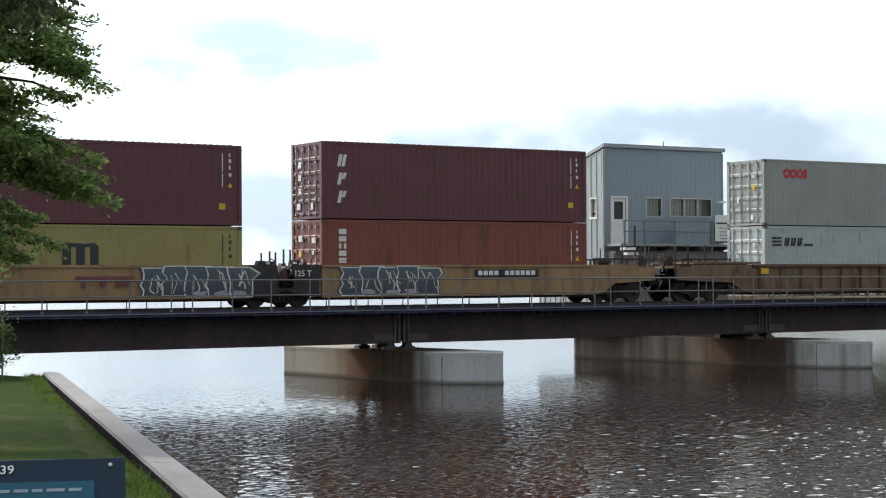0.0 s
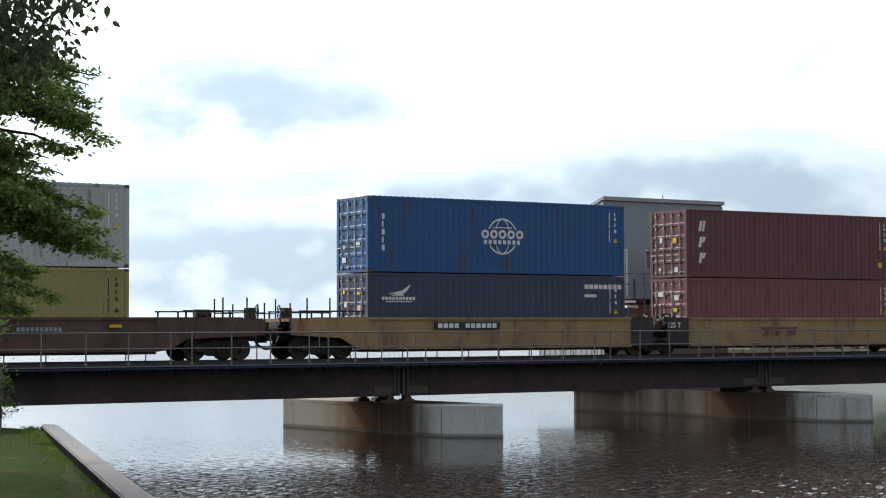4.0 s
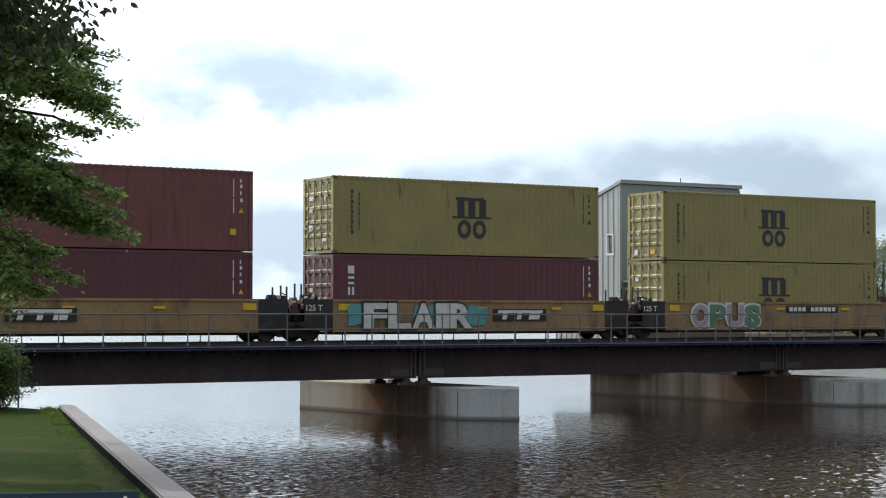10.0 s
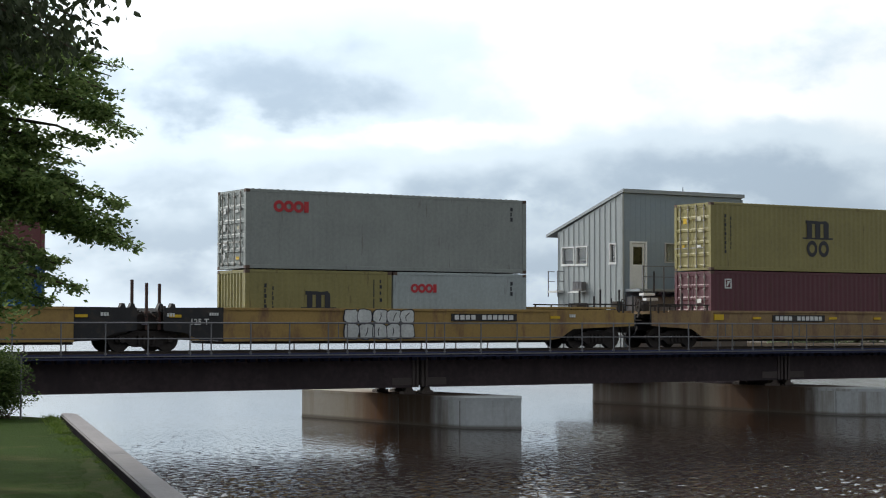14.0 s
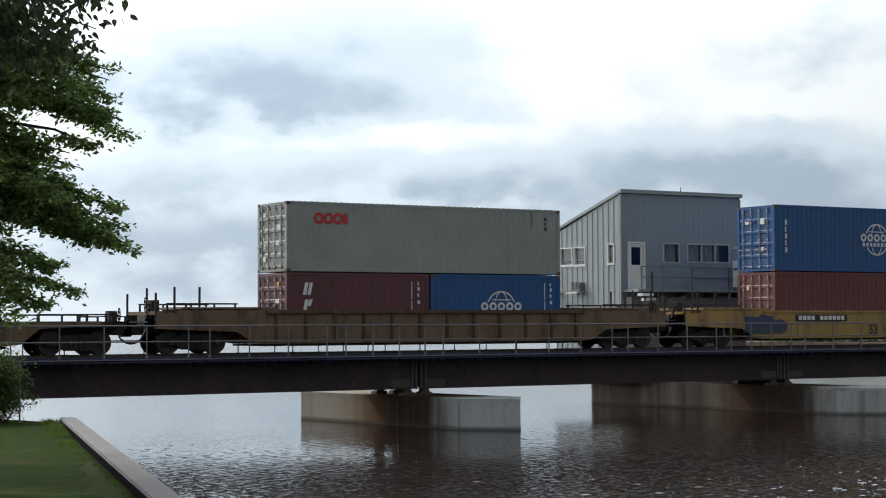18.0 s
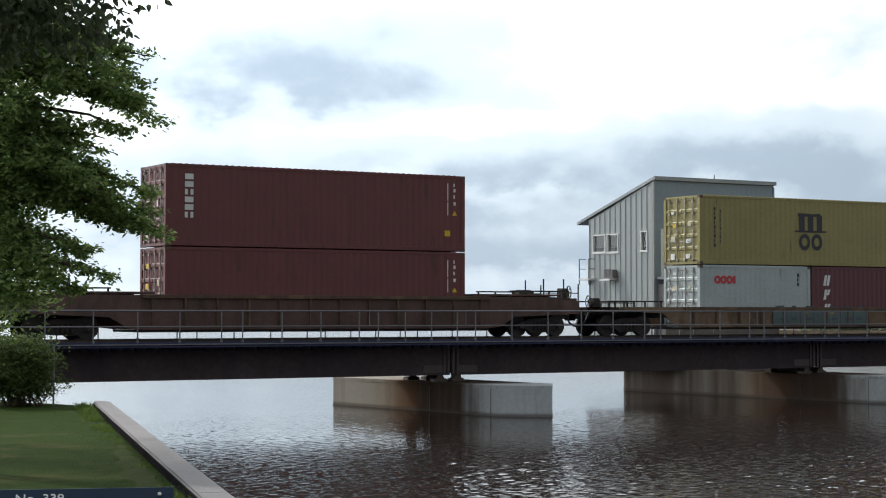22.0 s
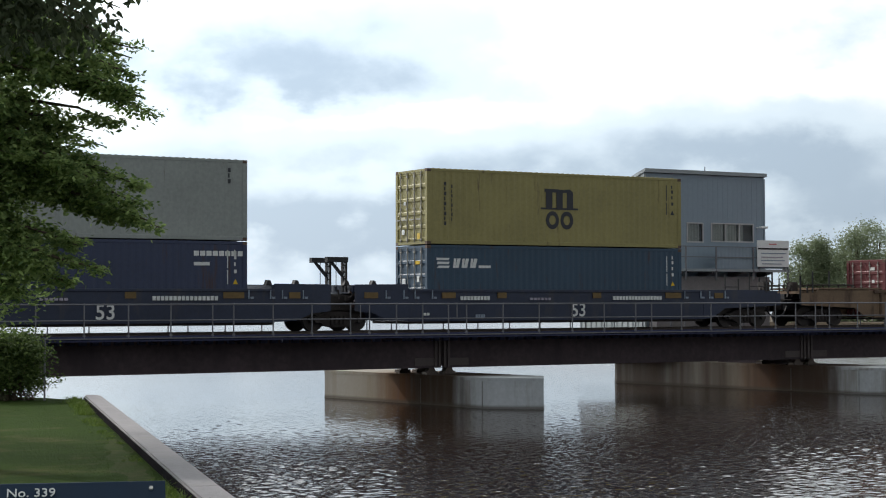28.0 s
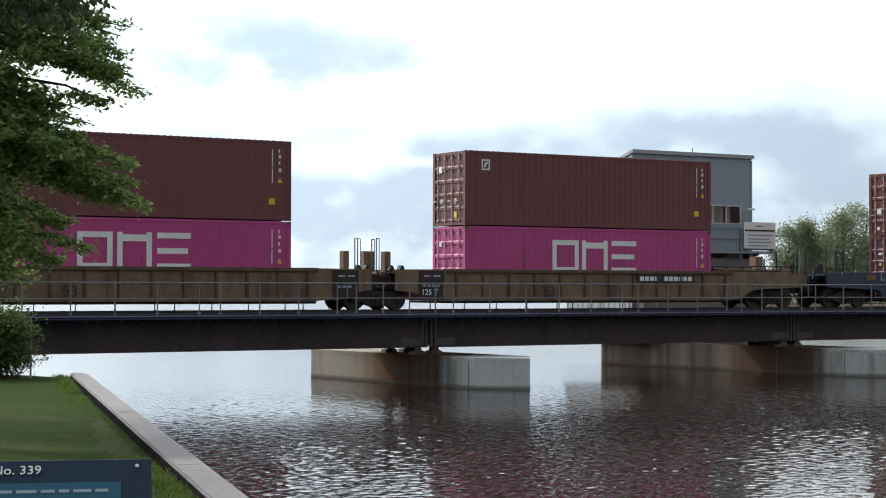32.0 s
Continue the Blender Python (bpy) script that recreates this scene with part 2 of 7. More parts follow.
RAILING = mat("railing_galvanised", (0.20, 0.20, 0.215), 0.55, 0.4, 0.2, 2, 12, 0.03, 60)
DECKM = mat("walkway_edge_blue", (0.028, 0.034, 0.090), 0.7, 0, 0.25, 1.5, 12, 0.05, 30)
TIE = mat("tie_timber", (0.036, 0.042, 0.085), 0.85, 0, 0.3, 1.5, 18, 0.08, 30)
RAILM = mat("rail_steel", (0.10, 0.08, 0.07), 0.5, 0.7, 0.2)
def stained_concrete():
    """Weathered concrete: rust, wet stains and painted bridge shade below the bearings near the track's line, pale
    drips, a tide mark.
    """
    m = mat("pier_concrete", (0.44, 0.465, 0.485), 0.85, 0, 0.14, 0.6, 7, 0.10, 25, (0.20, 0.175, 0.145), 0.22, (1.2, 1.2, 0.10), 1.1, spec=0.2)
    nt = m.node_tree
    N, L = nt.nodes.new, nt.links.new
    b = nt.nodes["Principled BSDF"]
    was = b.inputs["Base Color"].links[0].from_socket
    tc, sep, mp, n = N("ShaderNodeTexCoord"), N("ShaderNodeSeparateXYZ"), N("ShaderNodeMapping"), N("ShaderNodeTexNoise")
    L(tc.outputs["Object"], sep.inputs[0])
    mp.inputs["Scale"].default_value = (1.0, 1.0, 0.12)
    L(tc.outputs["Object"], mp.inputs[0])
    n.inputs["Scale"].default_value, n.inputs["Detail"].default_value, n.inputs["Roughness"].default_value = 2.4, 6, 0.6
    L(mp.outputs[0], n.inputs["Vector"])
    # along the pier: pale river end, rust run, dark middle, streaked shoulder, pale near end
    wob, at = N("ShaderNodeMath"), N("ShaderNodeMapRange")
    wob.operation = "MULTIPLY_ADD"
    wob.inputs[1].default_value = 1.6
    L(n.outputs[0], wob.inputs[0])
    L(sep.outputs[1], wob.inputs[2])
    at.inputs["From Min"].default_value, at.inputs["From Max"].default_value = 53.9, 65.9
    L(wob.outputs[0], at.inputs["Value"])
    # the dark middle mixes wet stain with the deck's shade, put into the colour
    tint, amount = N("ShaderNodeValToRGB"), N("ShaderNodeValToRGB")
    for ramp, stops in ((tint, ((0.0, (0.30, 0.30, 0.29)), (0.17, (0.22, 0.20, 0.175)), (0.25, (0.060, 0.042, 0.030)), (0.46, (0.055, 0.033, 0.019)), (0.54, (0.120, 0.048, 0.014)), (0.62, (0.20, 0.105, 0.038)), (0.70, (0.32, 0.25, 0.16)), (1.0, (0.30, 0.26, 0.20)))),
                        (amount, ((0.0, (0.0,) * 3), (0.17, (0.15,) * 3), (0.25, (0.75,) * 3), (0.30, (1.0,) * 3), (0.50, (1.0,) * 3), (0.58, (0.95,) * 3), (0.68, (0.75,) * 3), (1.0, (0.65,) * 3)))):
        cr = ramp.color_ramp
        cr.elements[0].position, cr.elements[0].color = stops[0][0], (*stops[0][1], 1)
        cr.elements[1].position, cr.elements[1].color = stops[-1][0], (*stops[-1][1], 1)
        for p, c in stops[1:-1]:
            cr.elements.new(p).color = (*c, 1)
        L(at.outputs[0], ramp.inputs[0])
    p, mul, mx = N("ShaderNodeMapRange"), N("ShaderNodeMath"), N("ShaderNodeMix")
    p.inputs["From Min"].default_value, p.inputs["From Max"].default_value, p.inputs["To Min"].default_value, p.inputs["To Max"].default_value = 0.34, 0.56, 0.93, 1.0
    L(n.outputs[0], p.inputs["Value"])
    mul.operation = "MULTIPLY"
    L(amount.outputs[0], mul.inputs[0])
    L(p.outputs[0], mul.inputs[1])
    mx.data_type = "RGBA"
    L(mul.outputs[0], mx.inputs["Factor"])
    L(was, mx.inputs["A"])
    L(tint.outputs[0], mx.inputs["B"])
    # the pier beyond is darker and browner end to end: stain streaks plus painted shade
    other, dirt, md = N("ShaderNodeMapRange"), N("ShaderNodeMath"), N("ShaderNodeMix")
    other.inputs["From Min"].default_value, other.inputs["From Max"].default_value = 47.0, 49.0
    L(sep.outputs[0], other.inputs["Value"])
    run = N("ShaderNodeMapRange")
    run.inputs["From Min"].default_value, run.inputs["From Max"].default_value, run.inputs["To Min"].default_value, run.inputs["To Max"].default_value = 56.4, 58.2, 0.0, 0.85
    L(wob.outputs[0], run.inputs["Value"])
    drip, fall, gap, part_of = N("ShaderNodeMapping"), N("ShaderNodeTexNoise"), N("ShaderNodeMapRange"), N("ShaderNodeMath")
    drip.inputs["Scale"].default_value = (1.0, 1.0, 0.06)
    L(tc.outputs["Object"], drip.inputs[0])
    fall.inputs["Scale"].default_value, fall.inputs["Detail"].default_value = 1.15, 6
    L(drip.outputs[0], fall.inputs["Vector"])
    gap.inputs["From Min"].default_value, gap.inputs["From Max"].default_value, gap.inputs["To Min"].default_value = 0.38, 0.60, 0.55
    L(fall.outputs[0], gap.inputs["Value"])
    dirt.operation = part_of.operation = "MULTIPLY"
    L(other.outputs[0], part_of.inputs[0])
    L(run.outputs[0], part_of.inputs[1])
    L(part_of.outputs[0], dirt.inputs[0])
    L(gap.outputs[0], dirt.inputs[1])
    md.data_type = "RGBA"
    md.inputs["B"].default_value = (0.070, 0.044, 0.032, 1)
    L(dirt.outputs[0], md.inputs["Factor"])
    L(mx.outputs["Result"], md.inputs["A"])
    # dark weed band at the waterline
    tide, mt = N("ShaderNodeMapRange"), N("ShaderNodeMix")
    tide.inputs["From Min"].default_value, tide.inputs["From Max"].default_value, tide.inputs["To Min"].default_value, tide.inputs["To Max"].default_value = 0.05, 0.16, 0.75, 0.0
    L(sep.outputs[2], tide.inputs["Value"])
    mt.data_type = "RGBA"
    mt.inputs["B"].default_value = (0.075, 0.062, 0.048, 1)
    L(tide.outputs[0], mt.inputs["Factor"])
    L(md.outputs["Result"], mt.inputs["A"])
    L(mt.outputs["Result"], b.inputs["Base Color"])
    return m


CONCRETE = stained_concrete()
CAPM = mat("seawall_concrete", (0.27, 0.255, 0.262), 0.85, 0, 0.14, 0.8, 9, 0.12, 30, (0.27, 0.255, 0.25), 0.15, (1, 1, 1), 2.0)
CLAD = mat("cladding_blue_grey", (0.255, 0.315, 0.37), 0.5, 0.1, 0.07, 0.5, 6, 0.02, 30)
# CLADLIT is CLAD lightened: the sun on the left wall put into colour
CLADLIT = mat("cladding_sunlit", (0.36, 0.39, 0.395), 0.5, 0.1, 0.07, 0.5, 6, 0.02, 30)
TRIM = mat("white_trim", (0.82, 0.83, 0.82), 0.5, var=0.08)
DARKSTRIP = mat("dark_strip", (0.022, 0.020, 0.022), 1.0, var=0.3, spec=0.0)
FRAMEM = mat("window_frame_paint", (0.50, 0.49, 0.49), 0.5, var=0.1)
PANEDARK = mat("pane_dark", (0.055, 0.062, 0.078), 0.85, var=0.12)
CURTAIN = mat("curtain_cloth", (0.50, 0.49, 0.44), 0.9, var=0.2)
ROOFM = mat("roof_sheet", (0.32, 0.35, 0.37), 0.5, 0.2, 0.1)
DARKROOM = mat("interior_dark", (0.045, 0.040, 0.038), 0.8, var=0.2)
BARK = mat("bark", (0.085, 0.062, 0.045), 0.9, 0, 0.3, 3, 22, 0.3, 25)
SIGNM = mat("sign_navy", (0.013, 0.029, 0.056), 0.6, var=0.08, bump=0, spec=0.2)
SIGNBOX = mat("sign_teal", (0.022, 0.095, 0.15), 0.6, var=0.08, bump=0, spec=0.2)
SOILM = mat("bank_soil", (0.10, 0.075, 0.05), 0.95, 0, 0.3, 1, 12, 0.2, 20)
BALLAST = mat("ballast_stone", (0.22, 0.205, 0.19), 0.9, 0, 0.35, 2, 30, 0.4, 18)


def glass():
    m = bpy.data.materials.new("window_glass")
    m.use_nodes = True
    b = m.node_tree.nodes["Principled BSDF"]
    b.inputs["Base Color"].default_value = (0.75, 0.80, 0.82, 1)
    b.inputs["Roughness"].default_value, b.inputs["Transmission Weight"].default_value, b.inputs["IOR"].default_value = 0.02, 1.0, 1.5
    return m


GLASS = glass()


def leafy(name, a, b, through=0.25):
    m = bpy.data.materials.new(name)
    m.use_nodes = True
    nt = m.node_tree
    p = nt.nodes["Principled BSDF"]
    geo, cr = nt.nodes.new("ShaderNodeNewGeometry"), nt.nodes.new("ShaderNodeValToRGB")
    cr.color_ramp.elements[0].color, cr.color_ramp.elements[1].color = (*a, 1), (*b, 1)
    nt.links.new(geo.outputs["Random Per Island"], cr.inputs[0])
    nt.links.new(cr.outputs[0], p.inputs["Base Color"])
    p.inputs["Roughness"].default_value, p.inputs["Specular IOR Level"].default_value = 0.6, 0.25
    tr, ad = nt.nodes.new("ShaderNodeBsdfTranslucent"), nt.nodes.new("ShaderNodeMixShader")
    nt.links.new(cr.outputs[0], tr.inputs["Color"])
    ad.inputs[0].default_value = through
    nt.links.new(p.outputs[0], ad.inputs[1])
    nt.links.new(tr.outputs[0], ad.inputs[2])
    nt.links.new(ad.outputs[0], nt.nodes["Material Output"].inputs[0])
    return m


LEAF = leafy("maple_leaf", (0.080, 0.140, 0.048), (0.330, 0.430, 0.150), 0.52)
SHRUBLEAF = leafy("shrub_leaf", (0.045, 0.078, 0.026), (0.145, 0.200, 0.060), 0.40)
LEAFDARK = leafy("shade_leaf", (0.045, 0.062, 0.034), (0.105, 0.130, 0.070), 0.36)
FARLEAF = leafy("willow_leaf", (0.170, 0.215, 0.125), (0.330, 0.380, 0.235), 0.35)
BLADE = leafy("grass_blade", (0.029, 0.053, 0.009), (0.040, 0.069, 0.012), 0.25)
TUFT = leafy("long_grass", (0.060, 0.110, 0.016), (0.150, 0.210, 0.040), 0.45)


def grassy():
    return mat("lawn", (0.032, 0.057, 0.010), 1.0, 0, 0.25, 0.35, 6.0, 0.3, 30, (0.085, 0.085, 0.030), 0.16, (1, 1, 1), 0.8, spec=0.05)


LAWN = grassy()
DRY = mat("worn_turf", (0.062, 0.070, 0.027), 1.0, 0, 0.3, 1.2, 9.0, 0.3, 30, (0.036, 0.060, 0.012), 0.50, (1, 1, 1), 3.0, spec=0.05)


def watery():
    m = bpy.data.materials.new("river_water")
    m.use_nodes = True
    nt = m.node_tree
    b = nt.nodes["Principled BSDF"]
    N, L = nt.nodes.new, nt.links.new
    tc = N("ShaderNodeTexCoord")
    n, mp = N("ShaderNodeTexNoise"), N("ShaderNodeMapping")
    n.inputs["Scale"].default_value, n.inputs["Detail"].default_value, n.inputs["Roughness"].default_value = 6.5, 2, 0.5
    mp.inputs["Scale"].default_value, mp.inputs["Rotation"].default_value = (1.0, 1.9, 1.0), (0, 0, radians(28))
    L(tc.outputs["Object"], mp.inputs[0])
    L(mp.outputs[0], n.inputs["Vector"])
    sep, calm, h = N("ShaderNodeSeparateXYZ"), N("ShaderNodeMapRange"), N("ShaderNodeMath")
    far = N("ShaderNodeVectorRotate")
    far.rotation_type = "Z_AXIS"
    far.inputs["Angle"].default_value = radians(31.2)
    L(tc.outputs["Object"], far.inputs["Vector"])
    L(far.outputs[0], sep.inputs[0])
    calm.interpolation_type = "SMOOTHSTEP"
    calm.inputs["From Min"].default_value, calm.inputs["From Max"].default_value = 58.0, 74.0
    calm.inputs["To Min"].default_value, calm.inputs["To Max"].default_value = 1.0, 0.6
    L(sep.outputs[1], calm.inputs["Value"])
    h.operation = "MULTIPLY"
    crest = N("ShaderNodeMapRange")
    crest.inputs["From Min"].default_value, crest.inputs["From Max"].default_value = 0.57, 0.80
    L(n.outputs[0], crest.inputs["Value"])
    L(crest.outputs[0], h.inputs[0])
    L(calm.outputs[0], h.inputs[1])
    bp = N("ShaderNodeBump")
    bp.inputs["Strength"].default_value, bp.inputs["Distance"].default_value = 1.0, 0.018
    L(h.outputs[0], bp.inputs["Height"])
    L(bp.outputs[0], b.inputs["Normal"])
    b.inputs["Base Color"].default_value = (0.020, 0.0115, 0.0075, 1)
    b.inputs["IOR"].default_value = 1.33
    # ripples too fine to tell apart blur the far reach
    haze = N("ShaderNodeMapRange")
    haze.inputs["From Min"].default_value, haze.inputs["From Max"].default_value = 36.0, 66.0
    haze.inputs["To Min"].default_value, haze.inputs["To Max"].default_value = 0.02, 0.08
    L(sep.outputs[1], haze.inputs["Value"])
    open_reach, rough = N("ShaderNodeMapRange"), N("ShaderNodeMath")
    open_reach.inputs["From Min"].default_value, open_reach.inputs["From Max"].default_value = 76.0, 110.0
    open_reach.inputs["To Min"].default_value, open_reach.inputs["To Max"].default_value = 0.0, 0.10
    L(sep.outputs[1], open_reach.inputs["Value"])
    rough.operation = "ADD"
    L(haze.outputs[0], rough.inputs[0])
    L(open_reach.outputs[0], rough.inputs[1])
    L(rough.outputs[0], b.inputs["Roughness"])
    return m


WATER = watery()


# ---- mesh building ----
class Shape:
    """Gathers solids into one mesh."""

    def __init__(self):
        self.v, self.f, self.solids = [], [], []

    def add(self, v, f):
        n = len(self.v)
        self.solids.append((v, f))
        self.v += v
        self.f += [tuple(i + n for i in q) for q in f]
        return self

    def box(self, x0, x1, y0, y1, z0, z1):
        v = [(x, y, z) for x in (x0, x1) for y in (y0, y1) for z in (z0, z1)]
        return self.add(v, [(0, 1, 3, 2), (4, 6, 7, 5), (0, 4, 5, 1), (2, 3, 7, 6), (0, 2, 6, 4), (1, 5, 7, 3)])

    def prism(self, pts, a, b, axis="y"):
        """A polygon drawn in the plane across the axis, drawn out from a to b along it."""
        n = len(pts)
        put = {"y": lambda p, s: (p[0], s, p[1]), "x": lambda p, s: (s, p[0], p[1]), "z": lambda p, s: (p[0], p[1], s)}[axis]
        v = [put(p, a) for p in pts] + [put(p, b) for p in pts]
        return self.add(v, [tuple(range(n)), tuple(range(2 * n - 1, n - 1, -1))] + [(i, i + n, (i + 1) % n + n, (i + 1) % n) for i in range(n)])

    def worn(self, x0, x1, y0, y1, z0, z1, c=0.01):
        """A box with chamfered upright and long edges."""
        pts = [(y0 + c, z0), (y1 - c, z0), (y1, z0 + c), (y1, z1 - c), (y1 - c, z1), (y0 + c, z1), (y0, z1 - c), (y0, z0 + c)]
        return self.prism(pts, x0, x1, "x")

    def rod(self, p, q, r, n=8, r2=None):
        p, q = Vector(p), Vector(q)
        d = (q - p).normalized()
        a = d.orthogonal().normalized()
        b = d.cross(a)
        r2 = r if r2 is None else r2
        v = []
        for c, rr in ((p, r), (q, r2)):
            v += [tuple(c + rr * (math.cos(2 * math.pi * i / n) * a + math.sin(2 * math.pi * i / n) * b)) for i in range(n)]
        return self.add(v, [tuple(range(n)), tuple(range(2 * n - 1, n - 1, -1))] + [(i, i + n, (i + 1) % n + n, (i + 1) % n) for i in range(n)])

    def ring(self, cx, cz, ro, ri, y0, y1, n=18, sx=1.0):
        """A flat ring in the xz plane."""
        v = []
        for y in (y0, y1):
            for r in (ro, ri):
                v += [(cx + sx * r * math.cos(2 * math.pi * i / n), y, cz + r * math.sin(2 * math.pi * i / n)) for i in range(n)]
        f = []
        for i in range(n):
            j = (i + 1) % n
            f += [(i, j, n + j, n + i), (2 * n + i, 3 * n + i, 3 * n + j, 2 * n + j), (i, 2 * n + i, 2 * n + j, j), (n + i, n + j, 3 * n + j, 3 * n + i)]
        return self.add(v, f)

    def pieces(self):
        """One shape for each solid."""
        return [Shape().add(list(v), f) for v, f in self.solids]

    def mesh(self, name):
        me = bpy.data.meshes.new(name)
        me.from_pydata(self.v, [], self.f)
        bm = bmesh.new()
        bm.from_mesh(me)
        bmesh.ops.recalc_face_normals(bm, faces=bm.faces)
        bm.to_mesh(me)
        bm.free()
        return me


MESHES = {}


def once(key, make):
    if key not in MESHES:
        MESHES[key] = make()
    return MESHES[key]


def part(name, shape, material, parent=None, label="", at=None):
    """Links a shape or a mesh as one object, under a thing if one is given. Alike parts share one mesh."""
    me = shape.mesh(name) if isinstance(shape, Shape) else shape
    if not me.materials:
        me.materials.append(material)
    ob = new(name, me)
    ob.material_slots[0].link = "OBJECT"
    ob.material_slots[0].material = material
    if parent is not None:
        ob.parent = parent
    if at is not None:
        ob.matrix_basis = at
    if label:
        ob["label"] = label
    return ob


def thing(name, label, category, group="", kind="", at=None):
    ob = tagged(new(name), label, category, group, kind)
    if at is not None:
        ob.matrix_basis = at
    return ob


def lettering(name, words, height, depth=0.006, bold=0.0):
    """Words in the built-in font as a mesh in the xz plane that faces -y, its lower left corner at the origin."""
    cu = bpy.data.curves.new(name, "FONT")
    cu.body, cu.size, cu.extrude, cu.resolution_u, cu.offset = words, 1.0, 0.5 * depth / height, 3, bold
    tmp = bpy.data.objects.new(name, cu)
    scene.collection.objects.link(tmp)
    me = bpy.data.meshes.new_from_object(tmp)
    bpy.data.objects.remove(tmp)
    bpy.data.curves.remove(cu)
    co = np.array([v.co[:] for v in me.vertices])
    lo, hi = co.min(0), co.max(0)
    k = height / (hi[1] - lo[1])
    for v in me.vertices:
        v.co = ((v.co.x - lo[0]) * k, -v.co.z * k, (v.co.y - lo[1]) * k)
    me.materials.clear()
    me["wide"] = float((hi[0] - lo[0]) * k)
    return me


# ---- large structure: water, banks, bridge ----
def plane(name, pts, z, material, label, category, kind="structure"):
    s = Shape()
    s.add([(x, y, z) for x, y in pts], [tuple(range(len(pts)))])
    return tagged(part(name, s, material), label, category, kind=kind)


def river():
    """One water sheet to the horizon, with wind waves on the reach below the bridge."""
    rng = np.random.default_rng(4)
    # a fine grid across (a) and along (b) the view over the near reach, then plain sheet to the horizon
    a0, a1, b0, b1, d = -17.0, 23.0, 26.0, 71.0, 0.05
    nx, ny = int((a1 - a0) / d), int((b1 - b0) / d)
    A, B = np.meshgrid(np.linspace(a0, a1, nx + 1), np.linspace(b0, b1, ny + 1))
    sn, cs = math.sin(radians(31.2)), math.cos(radians(31.2))

    def ground(a, b):
        return a * cs + b * sn, b * cs - a * sn

    X, Y = ground(A, B)
    G = np.zeros_like(X)
    for _ in range(72):
        lam = 0.17 * (0.62 / 0.17) ** (rng.uniform() ** 1.4)
        th = rng.normal(radians(-66), 0.75)
        k = 2 * np.pi / lam
        G += (lam / 0.4) ** 0.75 * np.sin(k * (X * np.cos(th) + Y * np.sin(th)) + rng.uniform(0, 2 * np.pi))
    G /= G.std()
    # flat troughs and short sharp crests, in wind lanes, calmer beyond the bridge
    gust = 0.75 + 0.35 * np.sin(X * 0.23 + Y * 0.11) * np.sin(Y * 0.19 - X * 0.07 + 1.0)
    puff = np.sin(X * 0.7 + 1.7 * np.sin(Y * 0.5)) * np.sin(Y * 1.3 + 1.4 * np.sin(X * 0.6)) + 0.5 * np.sin(X * 1.4 - Y * 0.4 + 2.0 * np.sin(Y * 0.3))
    gust *= 0.92 + 0.16 * np.clip(puff, 0, 2)
    fade = np.clip((72 - B) / 29, 0.45, 1.25) * np.clip((A - a0) / 2, 0, 1) * np.clip((a1 - A) / 3, 0, 1) * np.clip((B - b0) / 1, 0, 1) * np.clip((b1 - B) / 2, 0, 1)
    Z = 0.0056 * (np.exp(0.5 * G) - 1.13) * gust * fade
    v = np.stack([X, Y, Z], -1).reshape(-1, 3)
    i = np.arange(nx * ny)
    a = (i // nx) * (nx + 1) + i % nx
    f = np.stack([a, a + 1, a + nx + 2, a + nx + 1], 1)
    R, n = 2600.0, len(v)
    ring = [ground(*q) for q in ((a0, b0), (a1, b0), (a1, b1), (a0, b1), (-R, -R), (R, -R), (R, R), (-R, R))]
    v = v.tolist() + [(x, y, 0.0) for x, y in ring]
    f = f.tolist() + [(n + p, n + 4 + p, n + 4 + (p + 1) % 4, n + (p + 1) % 4) for p in range(4)]
    me = bpy.data.meshes.new("water")
    me.from_pydata(v, [], f)
    me.polygons.foreach_set("use_smooth", [True] * len(me.polygons))
    return me


water = tagged(part("water", river(), WATER), "brown rippled river water reflecting the bright sky", "water", kind="structure")

WALL = lambda y: 5.38 + 0.289 * (y - 12.29)     # inner edge of the seawall cap
GRASS = 2.10


